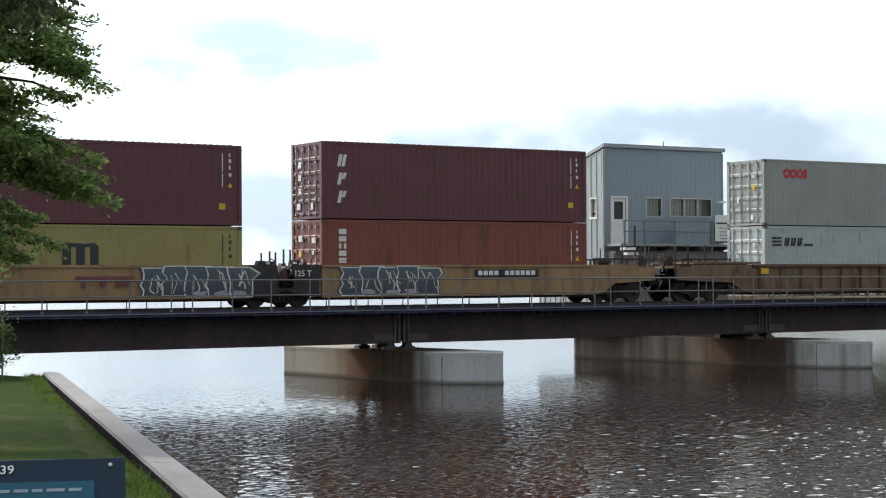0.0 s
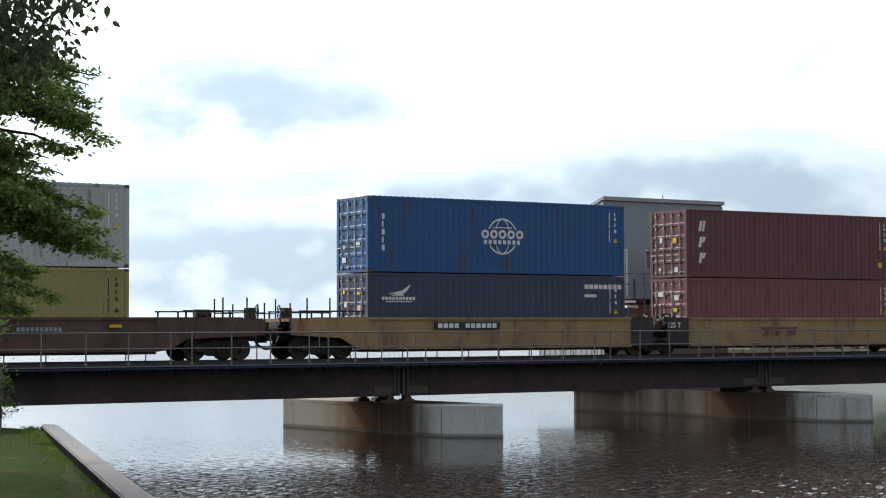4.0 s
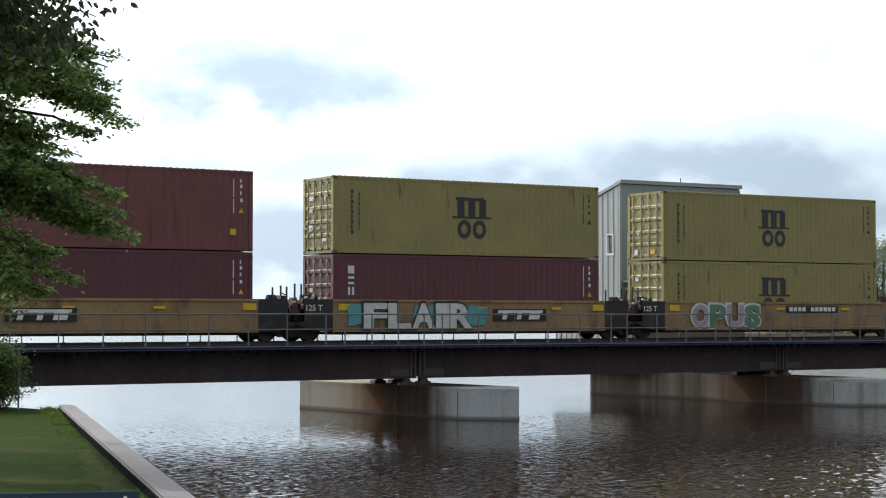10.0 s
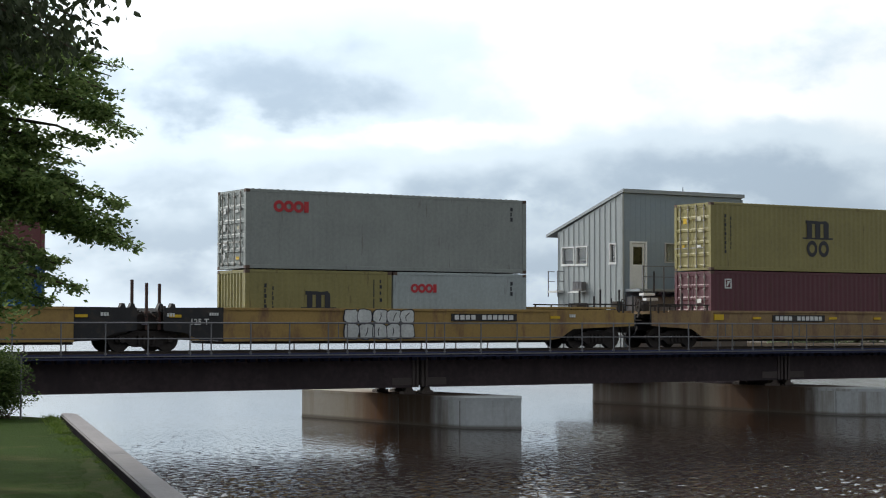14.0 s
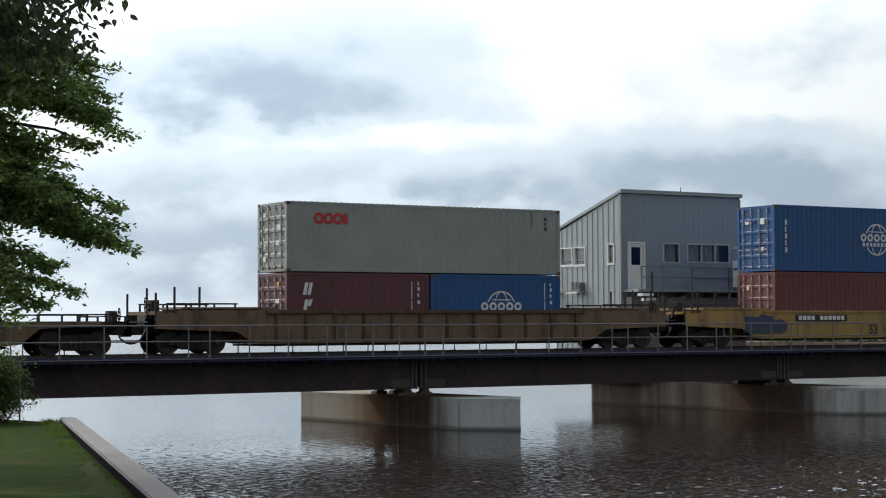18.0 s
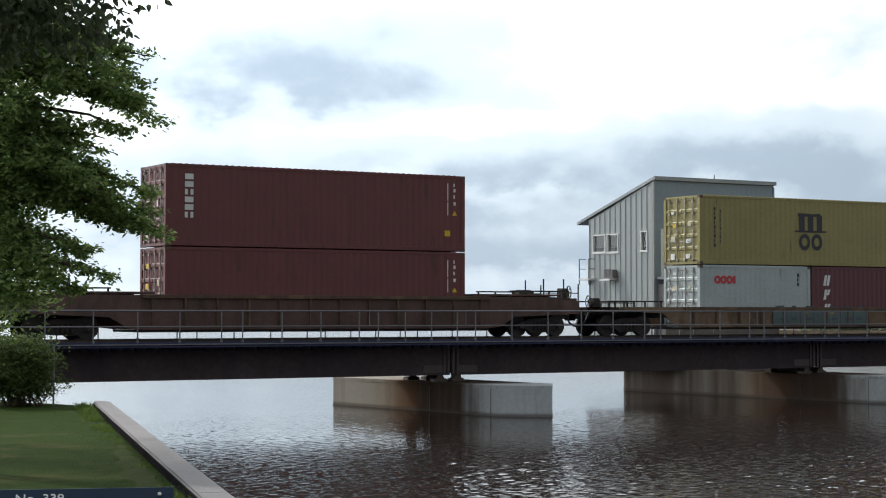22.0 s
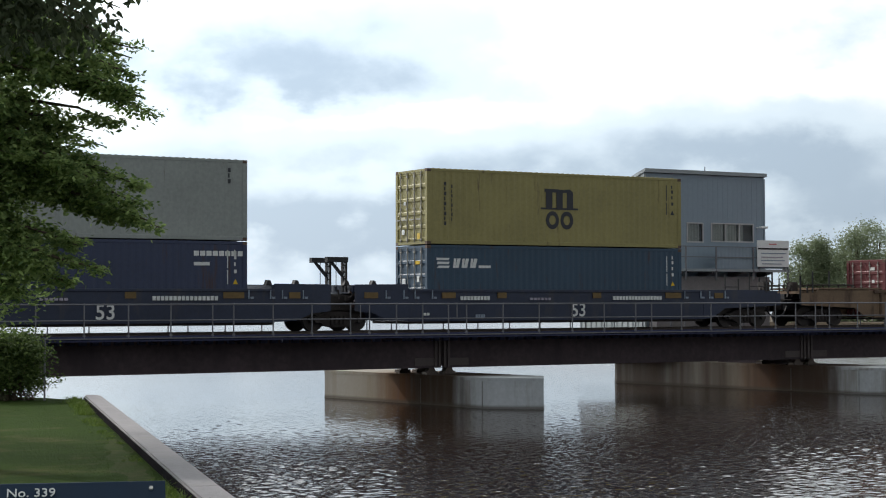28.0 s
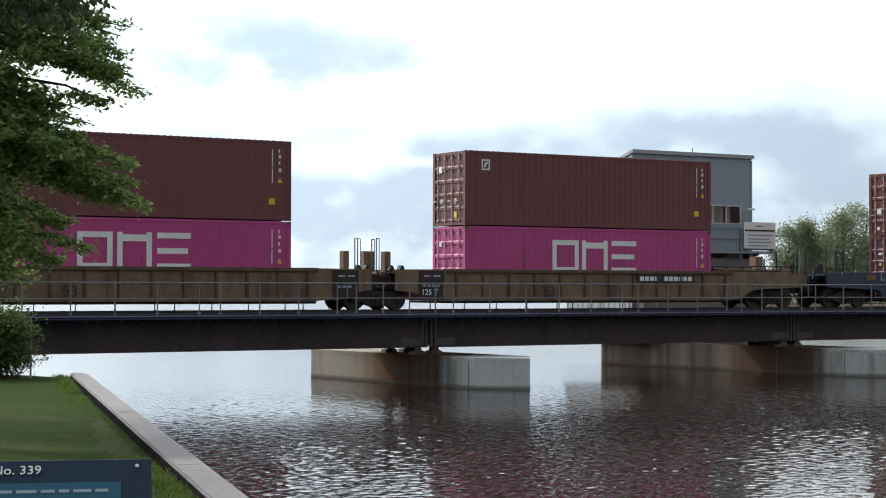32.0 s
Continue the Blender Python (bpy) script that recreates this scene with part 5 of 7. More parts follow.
def platform(parent, skin, x0, x1, low, style, outer):
    """The raised end of a well wagon between x0 and x1; outer: +1 or -1, the way to the wagon's end."""
    a, b = min(x0, x1), max(x0, x1)
    d = Shape()
    lift = 0.14 if low and style in ("stakes", "boxes") and TOP > 1.3 else 0.0
    if lift:
        d.worn(*((a - 0.5, b - 0.95) if outer > 0 else (a + 0.95, b + 0.5)), -HW + 0.02, HW - 0.02, TOP + 0.03, TOP + 0.11, 0.01)
        for k in range(5):
            x = (a + 0.3 + 0.6 * k) if outer > 0 else (b - 0.3 - 0.6 * k)
            d.box(x - 0.03, x + 0.03, -HW + 0.04, HW - 0.04, TOP - 0.05, TOP + 0.03)
    up = 0.19 if style == "gantry" and not low else 0.0
    d.worn(a, b, -1.28, 1.28, TOP - 0.16, TOP - 0.04 + up, 0.01)
    part("end_deck", d, skin, parent)
    c = Shape()
    c.worn(a, b, -0.35, 0.35, 0.72, TOP - 0.16, 0.02)
    part("centre_sill", c, BLACK, parent)
    for s in (-1, 1):
        e = Shape()
        if low:
            h0, h1 = 0.34, (0.78 if TOP > 1.3 else 0.92)
            pts = [(x0, h0), (x0 + outer * 0.5, h0 + 0.06), (x0 + outer * 1.15, h1), (x1, h1 + 0.12), (x1, TOP - 0.14), (x1 - outer * 0.85, TOP - 0.1), (x1 - outer * 0.9, TOP), (x0, TOP)]
        else:
            pts = [(x0, 0.36), (x0 + outer * 0.9, 0.40), (x0 + outer * 1.5, 0.66), (x1, 0.74), (x1, TOP - 0.02 + up), (x0, TOP + up)]
        if outer < 0:
            pts = pts[::-1]
        e.prism(pts, s * (HW - 0.05) - 0.012, s * (HW - 0.05) + 0.012, "y")
        part("end_side", e, skin, parent)


def handrails(parent, x, style, seedling):
    """Posts, brackets and gear that stand up from the wagon ends."""
    rnd = random.Random(seedling)
    if style == "boxes":
        for dx, w in ((-1.29, 0.12), (-0.3, 0.23), (0.48, 0.13)):
            s = Shape()
            s.worn(x + dx - w, x + dx + w, -0.9, -0.6, TOP - 0.1, TOP + 0.66, 0.02)
            part("guide_box", s, WELL["ochre"], parent)
        for dx in (-0.98, -0.86, -0.26, -0.06):
            s = Shape()
            h = rnd.uniform(1.0, 1.18)
            s.rod((x + dx, -1.0, TOP - 0.1), (x + dx, -1.0, TOP + h), 0.024, 6)
            s.rod((x + dx + 0.12, -1.0, TOP - 0.1), (x + dx + 0.12, -1.0, TOP + h), 0.016, 6)
            s.rod((x + dx, -1.0, TOP + h), (x + dx + 0.12, -1.0, TOP + h), 0.016, 6)
            part("hoop", s, RAILING, parent)
    elif style == "gantry":
        for y in (-0.95, 0.35):
            s = Shape()
            for dx in (0.22, 0.36):
                s.worn(x + dx, x + dx + 0.06, y - 0.07, y + 0.07, TOP - 0.1, TOP + 1.0, 0.008)
            for k in range(4):
                s.box(x + 0.27, x + 0.37, y - 0.05, y + 0.05, TOP + 0.12 + 0.24 * k, TOP + 0.17 + 0.24 * k)
            s.prism([(x - 0.30, TOP + 1.02), (x - 0.16, TOP + 1.02), (x + 0.28, TOP + 0.56), (x + 0.22, TOP + 0.44)], y - 0.03, y + 0.03, "y")
            s.rod((x - 0.04, y - 0.05, TOP - 0.1), (x - 0.04, y - 0.05, TOP + 1.0), 0.014, 6)
            part("gantry_leg", s, BLACK, parent)
            s = Shape()
            s.worn(x - 0.42, x + 0.44, y - 0.10, y + 0.10, TOP + 1.0, TOP + 1.19, 0.01)
            part("gantry_top", s, BLACK, parent, "dark raised arm")
    else:
        tall = 0.55 if style == "posts" else 1.0
        for dx in ((-0.42, -0.18, 0.15, 0.42) if style == "posts" else (-0.52, 0.02, 0.5)):
            for y in ((-1.05,) if dx != 0.15 else (-1.05, 0.8)):
                s = Shape()
                h = tall * rnd.uniform(0.82, 1.05)
                w = 0.025 if style == "posts" else 0.05
                s.worn(x + dx - w, x + dx + w, y - 0.03, y + 0.03, 0.75, TOP + h, 0.008)
                part("stake", s, BLACK if style == "posts" else WELL["brown"], parent)
    if style == "posts":
        # rusty container guides, braces and bright plates painted as glints over the joint
        for dx, w, up in ((-0.78, 0.24, 0.16), (-0.34, 0.16, 0.10), (0.10, 0.18, 0.06), (0.66, 0.26, 0.18)):
            y = rnd.uniform(-1.18, -0.95)
            s = Shape().prism([(x + dx - w, TOP - 0.5), (x + dx + w, TOP - 0.5), (x + dx + w * 0.55, TOP + up), (x + dx - w * 0.35, TOP + up)], y, y + 0.3, "y")
            part("container_guide", s, WELL["brown"], parent)
        for dx in (-0.5, -0.15, 0.35):
            s = Shape().prism([(x + dx - 0.13, TOP - 0.30), (x + dx - 0.08, TOP - 0.34), (x + dx + 0.14, TOP - 0.19), (x + dx + 0.12, TOP - 0.14)], -1.36, -1.30, "y")
            part("brace", s, CASTING, parent)
        for dx, up in ((-0.6, 0.06), (0.02, -0.08), (0.5, 0.08)):
            s = Shape().worn(x + dx - 0.05, x + dx + 0.05, -1.34, -1.22, TOP + up - 0.05, TOP + up + 0.03, 0.01)
            part("worn_plate", s, SEAL, parent, "small bright plate in place of a glint on the gear")
    lug = once(("lug", TOP), lambda: Shape().prism([(-0.12, TOP - 0.05), (0.12, TOP - 0.05), (0.06, TOP + 0.12), (-0.04, TOP + 0.14)], -1.2, -0.95, "y").mesh("guide_lug"))
    for dx in (-2.85, -1.75, 0.3, 1.45) if style == "gantry" else (-0.9, -0.55, 0.5, 0.95):
        part("guide_lug", lug, BLACK, parent, at=pose(x + dx, 0, 0.19 if style == "gantry" else 0))
    s = Shape()
    s.worn(x - 0.8, x + 0.8, -0.9, 0.9, 0.72, TOP - 0.2, 0.05)
    part("articulation", s, GRIME, parent)
    for i in range(9):
        s = Shape()
        p = Vector((x + rnd.uniform(-0.85, 0.85), -1.34 + rnd.uniform(0, 0.25), TOP + rnd.uniform(-0.75, 0.16)))
        q = p + Vector((rnd.uniform(-0.28, 0.28), rnd.uniform(-0.04, 0.04), rnd.uniform(-0.22, 0.10)))
        if i % 3 == 0:
            s.worn(p.x - 0.09, p.x + 0.09, p.y - 0.05, p.y + 0.05, p.z - 0.10, p.z + 0.05, 0.012)
        else:
            s.rod(p, q, rnd.uniform(0.018, 0.04), 6)
        part("brake_gear", s, (WELL["brown"], GRIME, CASTING, WELL["brown"], CANVAS[6])[i % 5], parent)
    for i in range(5):
        s = Shape()
        dx = -0.9 + 0.42 * i
        s.rod((x + dx, -1.3, TOP - 0.35), (x + dx + rnd.uniform(-0.3, 0.3), -1.25, TOP - rnd.uniform(0.02, 0.2)), 0.035, 6)
        part("pipe", s, SEAL if style == "posts" and i % 2 else GRIME, parent)


def coupler_end(parent, x, outer, kind):
    """Coupler, steps, handrails and brake gear at a wagon's outer end; x: the pulling face."""
    o = outer
    s = Shape()
    s.worn(min(x, x - o * 1.0), max(x, x - o * 1.0), -0.16, 0.16, 0.68, 0.98, 0.03)
    s.prism([(x - 0.12, 0.62), (x + 0.12, 0.62), (x + 0.16, 0.9), (x + 0.1, 1.06), (x - 0.1, 1.06), (x - 0.16, 0.9)], -0.2, 0.2, "y")
    part("coupler", s, GRIME, parent)
    s = Shape()
    pts = [Vector((x - o * 0.55, -0.5, 0.86)), Vector((x - o * 0.38, -0.5, 0.55)), Vector((x - o * 0.15, -0.5, 0.40)), Vector((x + o * 0.02, -0.5, 0.38))]
    for p, q in zip(pts, pts[1:]):
        s.rod(p, q, 0.035, 6)
    part("air_hose", s, BLACK, parent)
    s = Shape()
    a, b = sorted((x - o * 0.45, x - o * 2.9))
    s.box(a, b, -1.4, -0.9, 1.12, 1.16)
    s.box(a, b, 0.9, 1.4, 1.12, 1.16)
    s.box(*sorted((x - o * 0.45, x - o * 0.95)), -1.4, 1.4, 1.12, 1.16)
    part("crossover_step", s, GRIME, parent, "open grating step")
    tall = 0.3 if TOP < 1.3 else 1.1 if kind in ("gold", "ochre") else 0.95
    for dx, y in ((0.55, -1.38), (1.25, -1.38), (2.2, -1.38), (0.55, 1.3), (1.3, 1.3)):
        s = Shape()
        s.rod((x - o * dx, y, 0.9), (x - o * dx, y, TOP + tall * (0.75 if dx > 1 else 0.55)), 0.042 if kind in ("gold", "ochre") else 0.03, 6)
        part("grab_post", s, BLACK, parent)
    for z in ((TOP + 0.16, TOP - 0.2) if TOP < 1.3 or kind not in ("gold", "ochre") else (TOP - 0.2,)):
        part("grab_rail", Shape().rod((x - o * 0.55, -1.38, z), (x - o * 2.2, -1.38, z), 0.02, 6), BLACK, parent)
        part("grab_rail", Shape().rod((x - o * 0.55, 1.3, z), (x - o * 1.3, 1.3, z), 0.02, 6), BLACK, parent)
    # brake stand with its wheel facing along the train
    s = Shape()
    a, b = sorted((x - o * 0.62, x - o * 0.92))
    s.worn(a, b, -0.80, -0.42, TOP - 0.3, TOP + 0.36, 0.05)
    s.prism([(a - 0.16, TOP - 0.3), (b + 0.16, TOP - 0.3), (b + 0.02, TOP + 0.12), (a - 0.02, TOP + 0.12)], -0.64, -0.54, "y")
    s.rod((x - o * 0.62, -0.61, TOP + 0.20), (x - o * 0.48, -0.61, TOP + 0.20), 0.03, 6)
    part("brake_stand", s, GRIME, parent)
    brake_wheel(parent, x - o * 0.48, -0.61, TOP + 0.20)
    # low frame of flat bars over the end deck
    for y in (-1.32, 1.22) if kind != "blue" else ():
        s = Shape()
        a, b = sorted((x - o * 0.95, x - o * 3.7))
        s.worn(a, b, y - 0.03, y + 0.03, TOP + 0.20, TOP + 0.255, 0.008)
        for dx in (1.0, 1.9, 2.8, 3.6):
            s.worn(x - o * dx - 0.03, x - o * dx + 0.03, y - 0.025, y + 0.025, TOP - 0.12, TOP + 0.20, 0.006)
        part("end_frame", s, GRIME if kind != "gold" else BLACK, parent, "low frame of flat steel bars")
    if kind in ("gold", "yellow", "brown") and o > 0:
        s = Shape()
        s.rod((x - 3.0, -0.7, TOP + 0.12), (x - 2.4, -0.7, TOP + 0.12), 0.17, 12)
        part("air_reservoir", s, GRIME, parent)
    bogie(parent, x - o * 2.15)


def blob(cx, cz, w, h, rnd, rough=0.12, n=14, square=0.6):
    """An uneven rounded outline about a centre."""
    pts = []
    for j in range(n):
        q = 2 * math.pi * j / n
        k = 1 + rnd.uniform(-rough, rough)
        pts.append((cx + k * w * math.copysign(abs(math.cos(q)) ** square, math.cos(q)), cz + k * h * math.copysign(abs(math.sin(q)) ** square, math.sin(q))))
    return pts


def fading(name, low, high, z0, z1):
    """Sprayed paint that fades from one colour into another up the wagon's side."""
    m = mat(name, low, 0.55, var=0.15, scale=2.5)
    nt = m.node_tree
    N, L = nt.nodes.new, nt.links.new
    b = nt.nodes["Principled BSDF"]
    was = b.inputs["Base Color"].links[0].from_socket
    tc, sep, k, mx = N("ShaderNodeTexCoord"), N("ShaderNodeSeparateXYZ"), N("ShaderNodeMapRange"), N("ShaderNodeMix")
    L(tc.outputs["Object"], sep.inputs[0])
    k.inputs["From Min"].default_value, k.inputs["From Max"].default_value = z0, z1
    L(sep.outputs[2], k.inputs["Value"])
    mx.data_type = "RGBA"
    mx.inputs["B"].default_value = (*high, 1)
    L(k.outputs[0], mx.inputs["Factor"])
    L(was, mx.inputs["A"])
    L(mx.outputs["Result"], b.inputs["Base Color"])
    return m


SLABFADE = fading("spray_cream_to_teal", (0.060, 0.14, 0.15), (0.42, 0.43, 0.33), 0.55, 1.25)
TEALFADE = fading("spray_teal", (0.05, 0.15, 0.16), (0.13, 0.26, 0.25), 0.5, 1.2)
DULLTEAL = fading("spray_worn_teal", (0.075, 0.11, 0.105), (0.115, 0.165, 0.15), 0.5, 1.2)
BLUEFADE = fading("spray_blue", (0.045, 0.075, 0.085), (0.045, 0.055, 0.14), 0.5, 1.2)
STEELFADE = fading("spray_slate", (0.060, 0.070, 0.090), (0.085, 0.115, 0.135), 0.5, 1.3)


def graffiti(t, kind, x0, x1, letters=5, fill=None):
    """Sprayed pieces on a wagon's side, shape by shape; letters: how many."""
    y0, y1 = -HW - 0.012, -HW + 0.03
    rnd = random.Random(int(x0 * 10) + letters)
    a, b = FLOOR + 0.06, TOP - 0.04
    w = (x1 - x0) / letters
    step = [0.0]

    def lay(name, pts, material, label=""):
        step[0] += 0.0006
        part(name, Shape().prism(pts, y0 - step[0], y1, "y"), material, t, label)

    def stroke(pts, wide, material):
        step[0] += 0.0006
        s = Shape()
        for (xa, za), (xb, zb) in zip(pts, pts[1:]):
            g = Vector((-(zb - za), xb - xa)).normalized() * wide
            s.prism([(xa + g.x, za + g.y), (xa - g.x, za - g.y), (xb - g.x, zb - g.y), (xb + g.x, zb + g.y)], y0 - step[0], y1, "y")
        part("graffiti_stroke", s, material, t)

    if kind == "wild":
        shapes = []
        for i in range(letters):
            c = x0 + (i + 0.5) * w
            top, bot, lean = b - rnd.uniform(0, 0.12), a + rnd.uniform(0, 0.08), rnd.uniform(-0.12, 0.12)
            n = 5
            left = [(c - w * rnd.uniform(0.42, 0.66) + lean * (j / n - 0.5), bot + (top - bot) * j / n) for j in range(n + 1)]
            right = [(c + w * rnd.uniform(0.42, 0.66) + lean * (j / n - 0.5), bot + (top - bot) * j / n) for j in range(n + 1)]
            right[-2] = (right[-2][0] + 0.2, right[-2][1])
            shapes.append(left[::-1] + right)
        for p in shapes:
            cx, cz = sum(q[0] for q in p) / len(p), sum(q[1] for q in p) / len(p)
            for name, gx, gz, m2, label in (("graffiti_shade", 1.22, 1.0, CANVAS[5], ""), ("graffiti_outline", 1.13, 1.05, CANVAS[0], "pale sprayed outline"), ("graffiti_letter", 1.0, 0.97, fill or STEELFADE, "slate blue sprayed letter")):
                lay(name, [(cx + (x - cx) * gx, min(TOP - 0.004, cz + (z - cz) * gz)) for x, z in p], m2, label)
        for i, p in enumerate(shapes):
            c = x0 + (i + 0.5) * w
            for _ in range(5):
                x, z = c + rnd.uniform(-0.4, 0.2) * w, rnd.uniform(b - 0.55, b - 0.12)
                line = [(x, z)]
                for _ in range(3):
                    x, z = x + rnd.uniform(-0.12, 0.22) * w, max(a + 0.15, z - rnd.uniform(0.05, 0.26))
                    line.append((x, z))
                stroke(line, rnd.uniform(0.012, 0.022), CANVAS[0] if rnd.random() < 0.6 else CANVAS[5])
            if rnd.random() < 0.5:
                lay("graffiti_shade", blob(c + rnd.uniform(-0.2, 0.2) * w, a + 0.12, 0.26, 0.10, rnd, 0.3), CANVAS[6])
    elif kind == "slab":
        for i in range(letters):
            c, h = x0 + (i + 0.5) * w, (b - a) / 2
            last = i == letters - 1
            lay("graffiti_outline", blob(c, a + h, w * 0.5, h, rnd, 0.01, 24, 0.35 if last else 0.16), CANVAS[5])
            lay("graffiti_letter", blob(c, a + h, w * 0.5 - 0.03, h - 0.015, rnd, 0.01, 24, 0.35 if last else 0.16), fill or SLABFADE, "cream and teal sprayed letter")
            for z in (a + 0.28, a + 0.80):
                if rnd.random() < 0.8:
                    u, q = c + rnd.uniform(-0.05, 0.25) * w, rnd.uniform(0.10, 0.26)
                    lay("graffiti_slot", [(u - q, z - 0.05), (u + q, z - 0.035), (u + q, z + 0.05), (u - q, z + 0.035)], CANVAS[5])
            if i % 2:
                stroke([(c - 0.05, a + 0.25), (c - 0.16, a + 0.5), (c - 0.03, a + 0.75), (c + 0.12, a + 0.55), (c + 0.04, a + 0.22)], 0.02, CANVAS[5])
            lay("graffiti_spot", blob(c + rnd.uniform(-0.3, 0.3) * w, a + rnd.uniform(0.45, 0.75), 0.11, 0.05, rnd, 0.3), WELL["gold"])
    elif kind == "cloud":
        for i in range(letters):
            c = x0 + (i + 0.5) * w
            lay("sprayed_cloud", blob(c, (a + b) / 2 + rnd.uniform(-0.12, 0.12), w * 0.75, (b - a) * rnd.uniform(0.24, 0.36), rnd, 0.2), fill or BLUEFADE, "blurred blue sprayed cloud")
    else:
        mid = (a + b) / 2 + 0.04
        for row, (za, zb) in enumerate(((a, mid), (mid, b))):
            for i in range(letters):
                c = x0 + (i + 0.5) * w + rnd.uniform(-0.05, 0.05)
                for name, grow, m2 in (("graffiti_outline", 0.035, INK), ("graffiti_letter", 0.0, CANVAS[0])):
                    lay(name, blob(c, (za + zb) / 2, w * 0.50 + grow, (zb - za) * 0.48 + grow, random.Random(i + 9 * row), 0.09, 16, 0.6), m2, "silver bubble letter" if grow == 0 else "")
                if rnd.random() < 0.8:
                    z = (za + zb) / 2
                    stroke([(c - 0.04, z - 0.16), (c + rnd.uniform(-0.08, 0.08), z), (c + rnd.uniform(-0.1, 0.12), z + 0.14)], 0.018, INK)


def well_wagon(skin, left, right, style, marks, ribbed=False, long=True, dark_ends=False, top=1.55):
    """One well of a wagon about its own centre. left, right: 'A' articulated or 'C' coupler end; top: of its sides, above the rail."""
    global TOP
    TOP = top
    words = {"yellow": "dirty yellow", "gold": "yellow", "brown": "rusty brown", "ochre": "brown ribbed", "blue": "dark blue"}[skin]
    t = thing("well_wagon", f"{words} double-stack well wagon on the bridge track", "rail wagon", "wagons of the train")
    m = WELL[skin]
    half = 7.05 if long else 6.22
    reach = {"A": 9.82 if long else 7.745, "C": 11.8 if long else 10.0}

    def side():
        s = Shape()
        w, v, a, b = 0.012, 0.06, FLOOR + 0.12, TOP - 0.10
        s.prism([(-v + 0.01, FLOOR), (v - 0.01, FLOOR), (v, FLOOR + 0.01), (v, a - 0.01), (v - 0.01, a), (w, a), (w, b), (v - 0.01, b), (v, b + 0.01), (v, TOP - 0.01), (v - 0.01, TOP),
                 (-v + 0.01, TOP), (-v, TOP - 0.01), (-v, b + 0.01), (-v + 0.01, b), (-w, b), (-w, a), (-v + 0.01, a), (-v, a - 0.01), (-v, FLOOR + 0.01)], -half, half, "x")
        return s.mesh("side_sill")

    sm = once(("sill", half, TOP), side)
    part("side_sill", sm, m, t, at=pose(0, -HW + 0.06, 0))
    part("side_sill", sm, m, t, at=pose(0, HW - 0.06, 0))
    fl = once(("well", half), lambda: Shape().box(-half, half, -HW + 0.12, HW - 0.12, FLOOR - 0.09, FLOOR - 0.005).mesh("well_floor"))
    part("well_floor", fl, GRIME, t)
    if ribbed:
        rib = once(("rib", TOP), lambda: Shape().prism([(-0.035, -0.10), (0.035, -0.10), (0.05, 0), (-0.05, 0)], FLOOR + 0.12, TOP - 0.10, "z").mesh("rib"))
        part("top_chord", once(("chord", half, TOP), lambda: Shape().worn(-half, half, -HW - 0.055, -HW + 0.05, TOP - 0.125, TOP + 0.012, 0.012).mesh("top_chord")), RIBM, t)
        n = 12
        for i in range(n):
            x = -half + 0.4 + (2 * half - 0.8) * i / (n - 1)
            part("rib", rib, RIBM, t, at=pose(x, -HW + 0.048, 0))
    for end, o in ((left, -1), (right, 1)):
        R = reach[end]
        if end == "A":
            platform(t, BLACK if dark_ends else m, o * half, o * (R - (0.5 if long else 0.35)), False, style, o)
        else:
            platform(t, m, o * half, o * (R - 0.55), True, style, o)
            coupler_end(t, o * R, o, skin)
            if style == "boxes" and o > 0:
                part("guide_box", Shape().worn(R - 2.95, R - 2.55, -0.9, -0.5, TOP - 0.1, TOP + 0.66, 0.02), m, t)
                for dx in (0.5, 0.62, 1.0, 1.75):
                    s = Shape()
                    s.rod((R - dx, -1.1, TOP - 0.1), (R - dx, -1.1, TOP + 1.1), 0.022, 6)
                    s.rod((R - dx + 0.1, -1.1, TOP - 0.1), (R - dx + 0.1, -1.1, TOP + 1.05), 0.014, 6)
                    part("hoop", s, RAILING, t)
            if style == "gantry" and o < 0:
                s = Shape()
                for x in (-R + 1.55, -R + 2.0):
                    s.worn(x - 0.05, x + 0.05, -0.95, -0.85, TOP - 0.1, TOP + 0.98, 0.01)
                for k in range(4):
                    s.box(-R + 1.55, -R + 2.0, -0.93, -0.87, TOP + 0.1 + 0.24 * k, TOP + 0.16 + 0.24 * k)
                    s.rod((-R + 1.55, -0.9, TOP + 0.12 + 0.24 * k), (-R + 2.0, -0.9, TOP + 0.36 + 0.24 * min(k, 2)), 0.02, 5)
                part("ladder_frame", s, BLACK, t, "dark lattice frame")
    if left == "A":
        bogie(t, -reach["A"])
        handrails(t, -reach["A"], style, sum(map(ord, skin)) + int(half))
    y0, y1 = -HW - 0.012, -HW + 0.03

    def mark(name, material, x0, x1, z0, z1, label=""):
        part(name, Shape().box(x0, x1, y0, y1, z0, z1), material, t, label)

    def words_on(text, material, x, z, h, name="lettering", label="", wide=None, bold=0.012, out=0.002):
        me = once(("text", text, h, bold), lambda: lettering(name, text, h, 0.006, bold))
        ob = part(name, me, material, t, label, at=pose(x, y0 - out, z))
        if wide:
            ob.scale = (wide / me["wide"], 1, 1)
        return ob

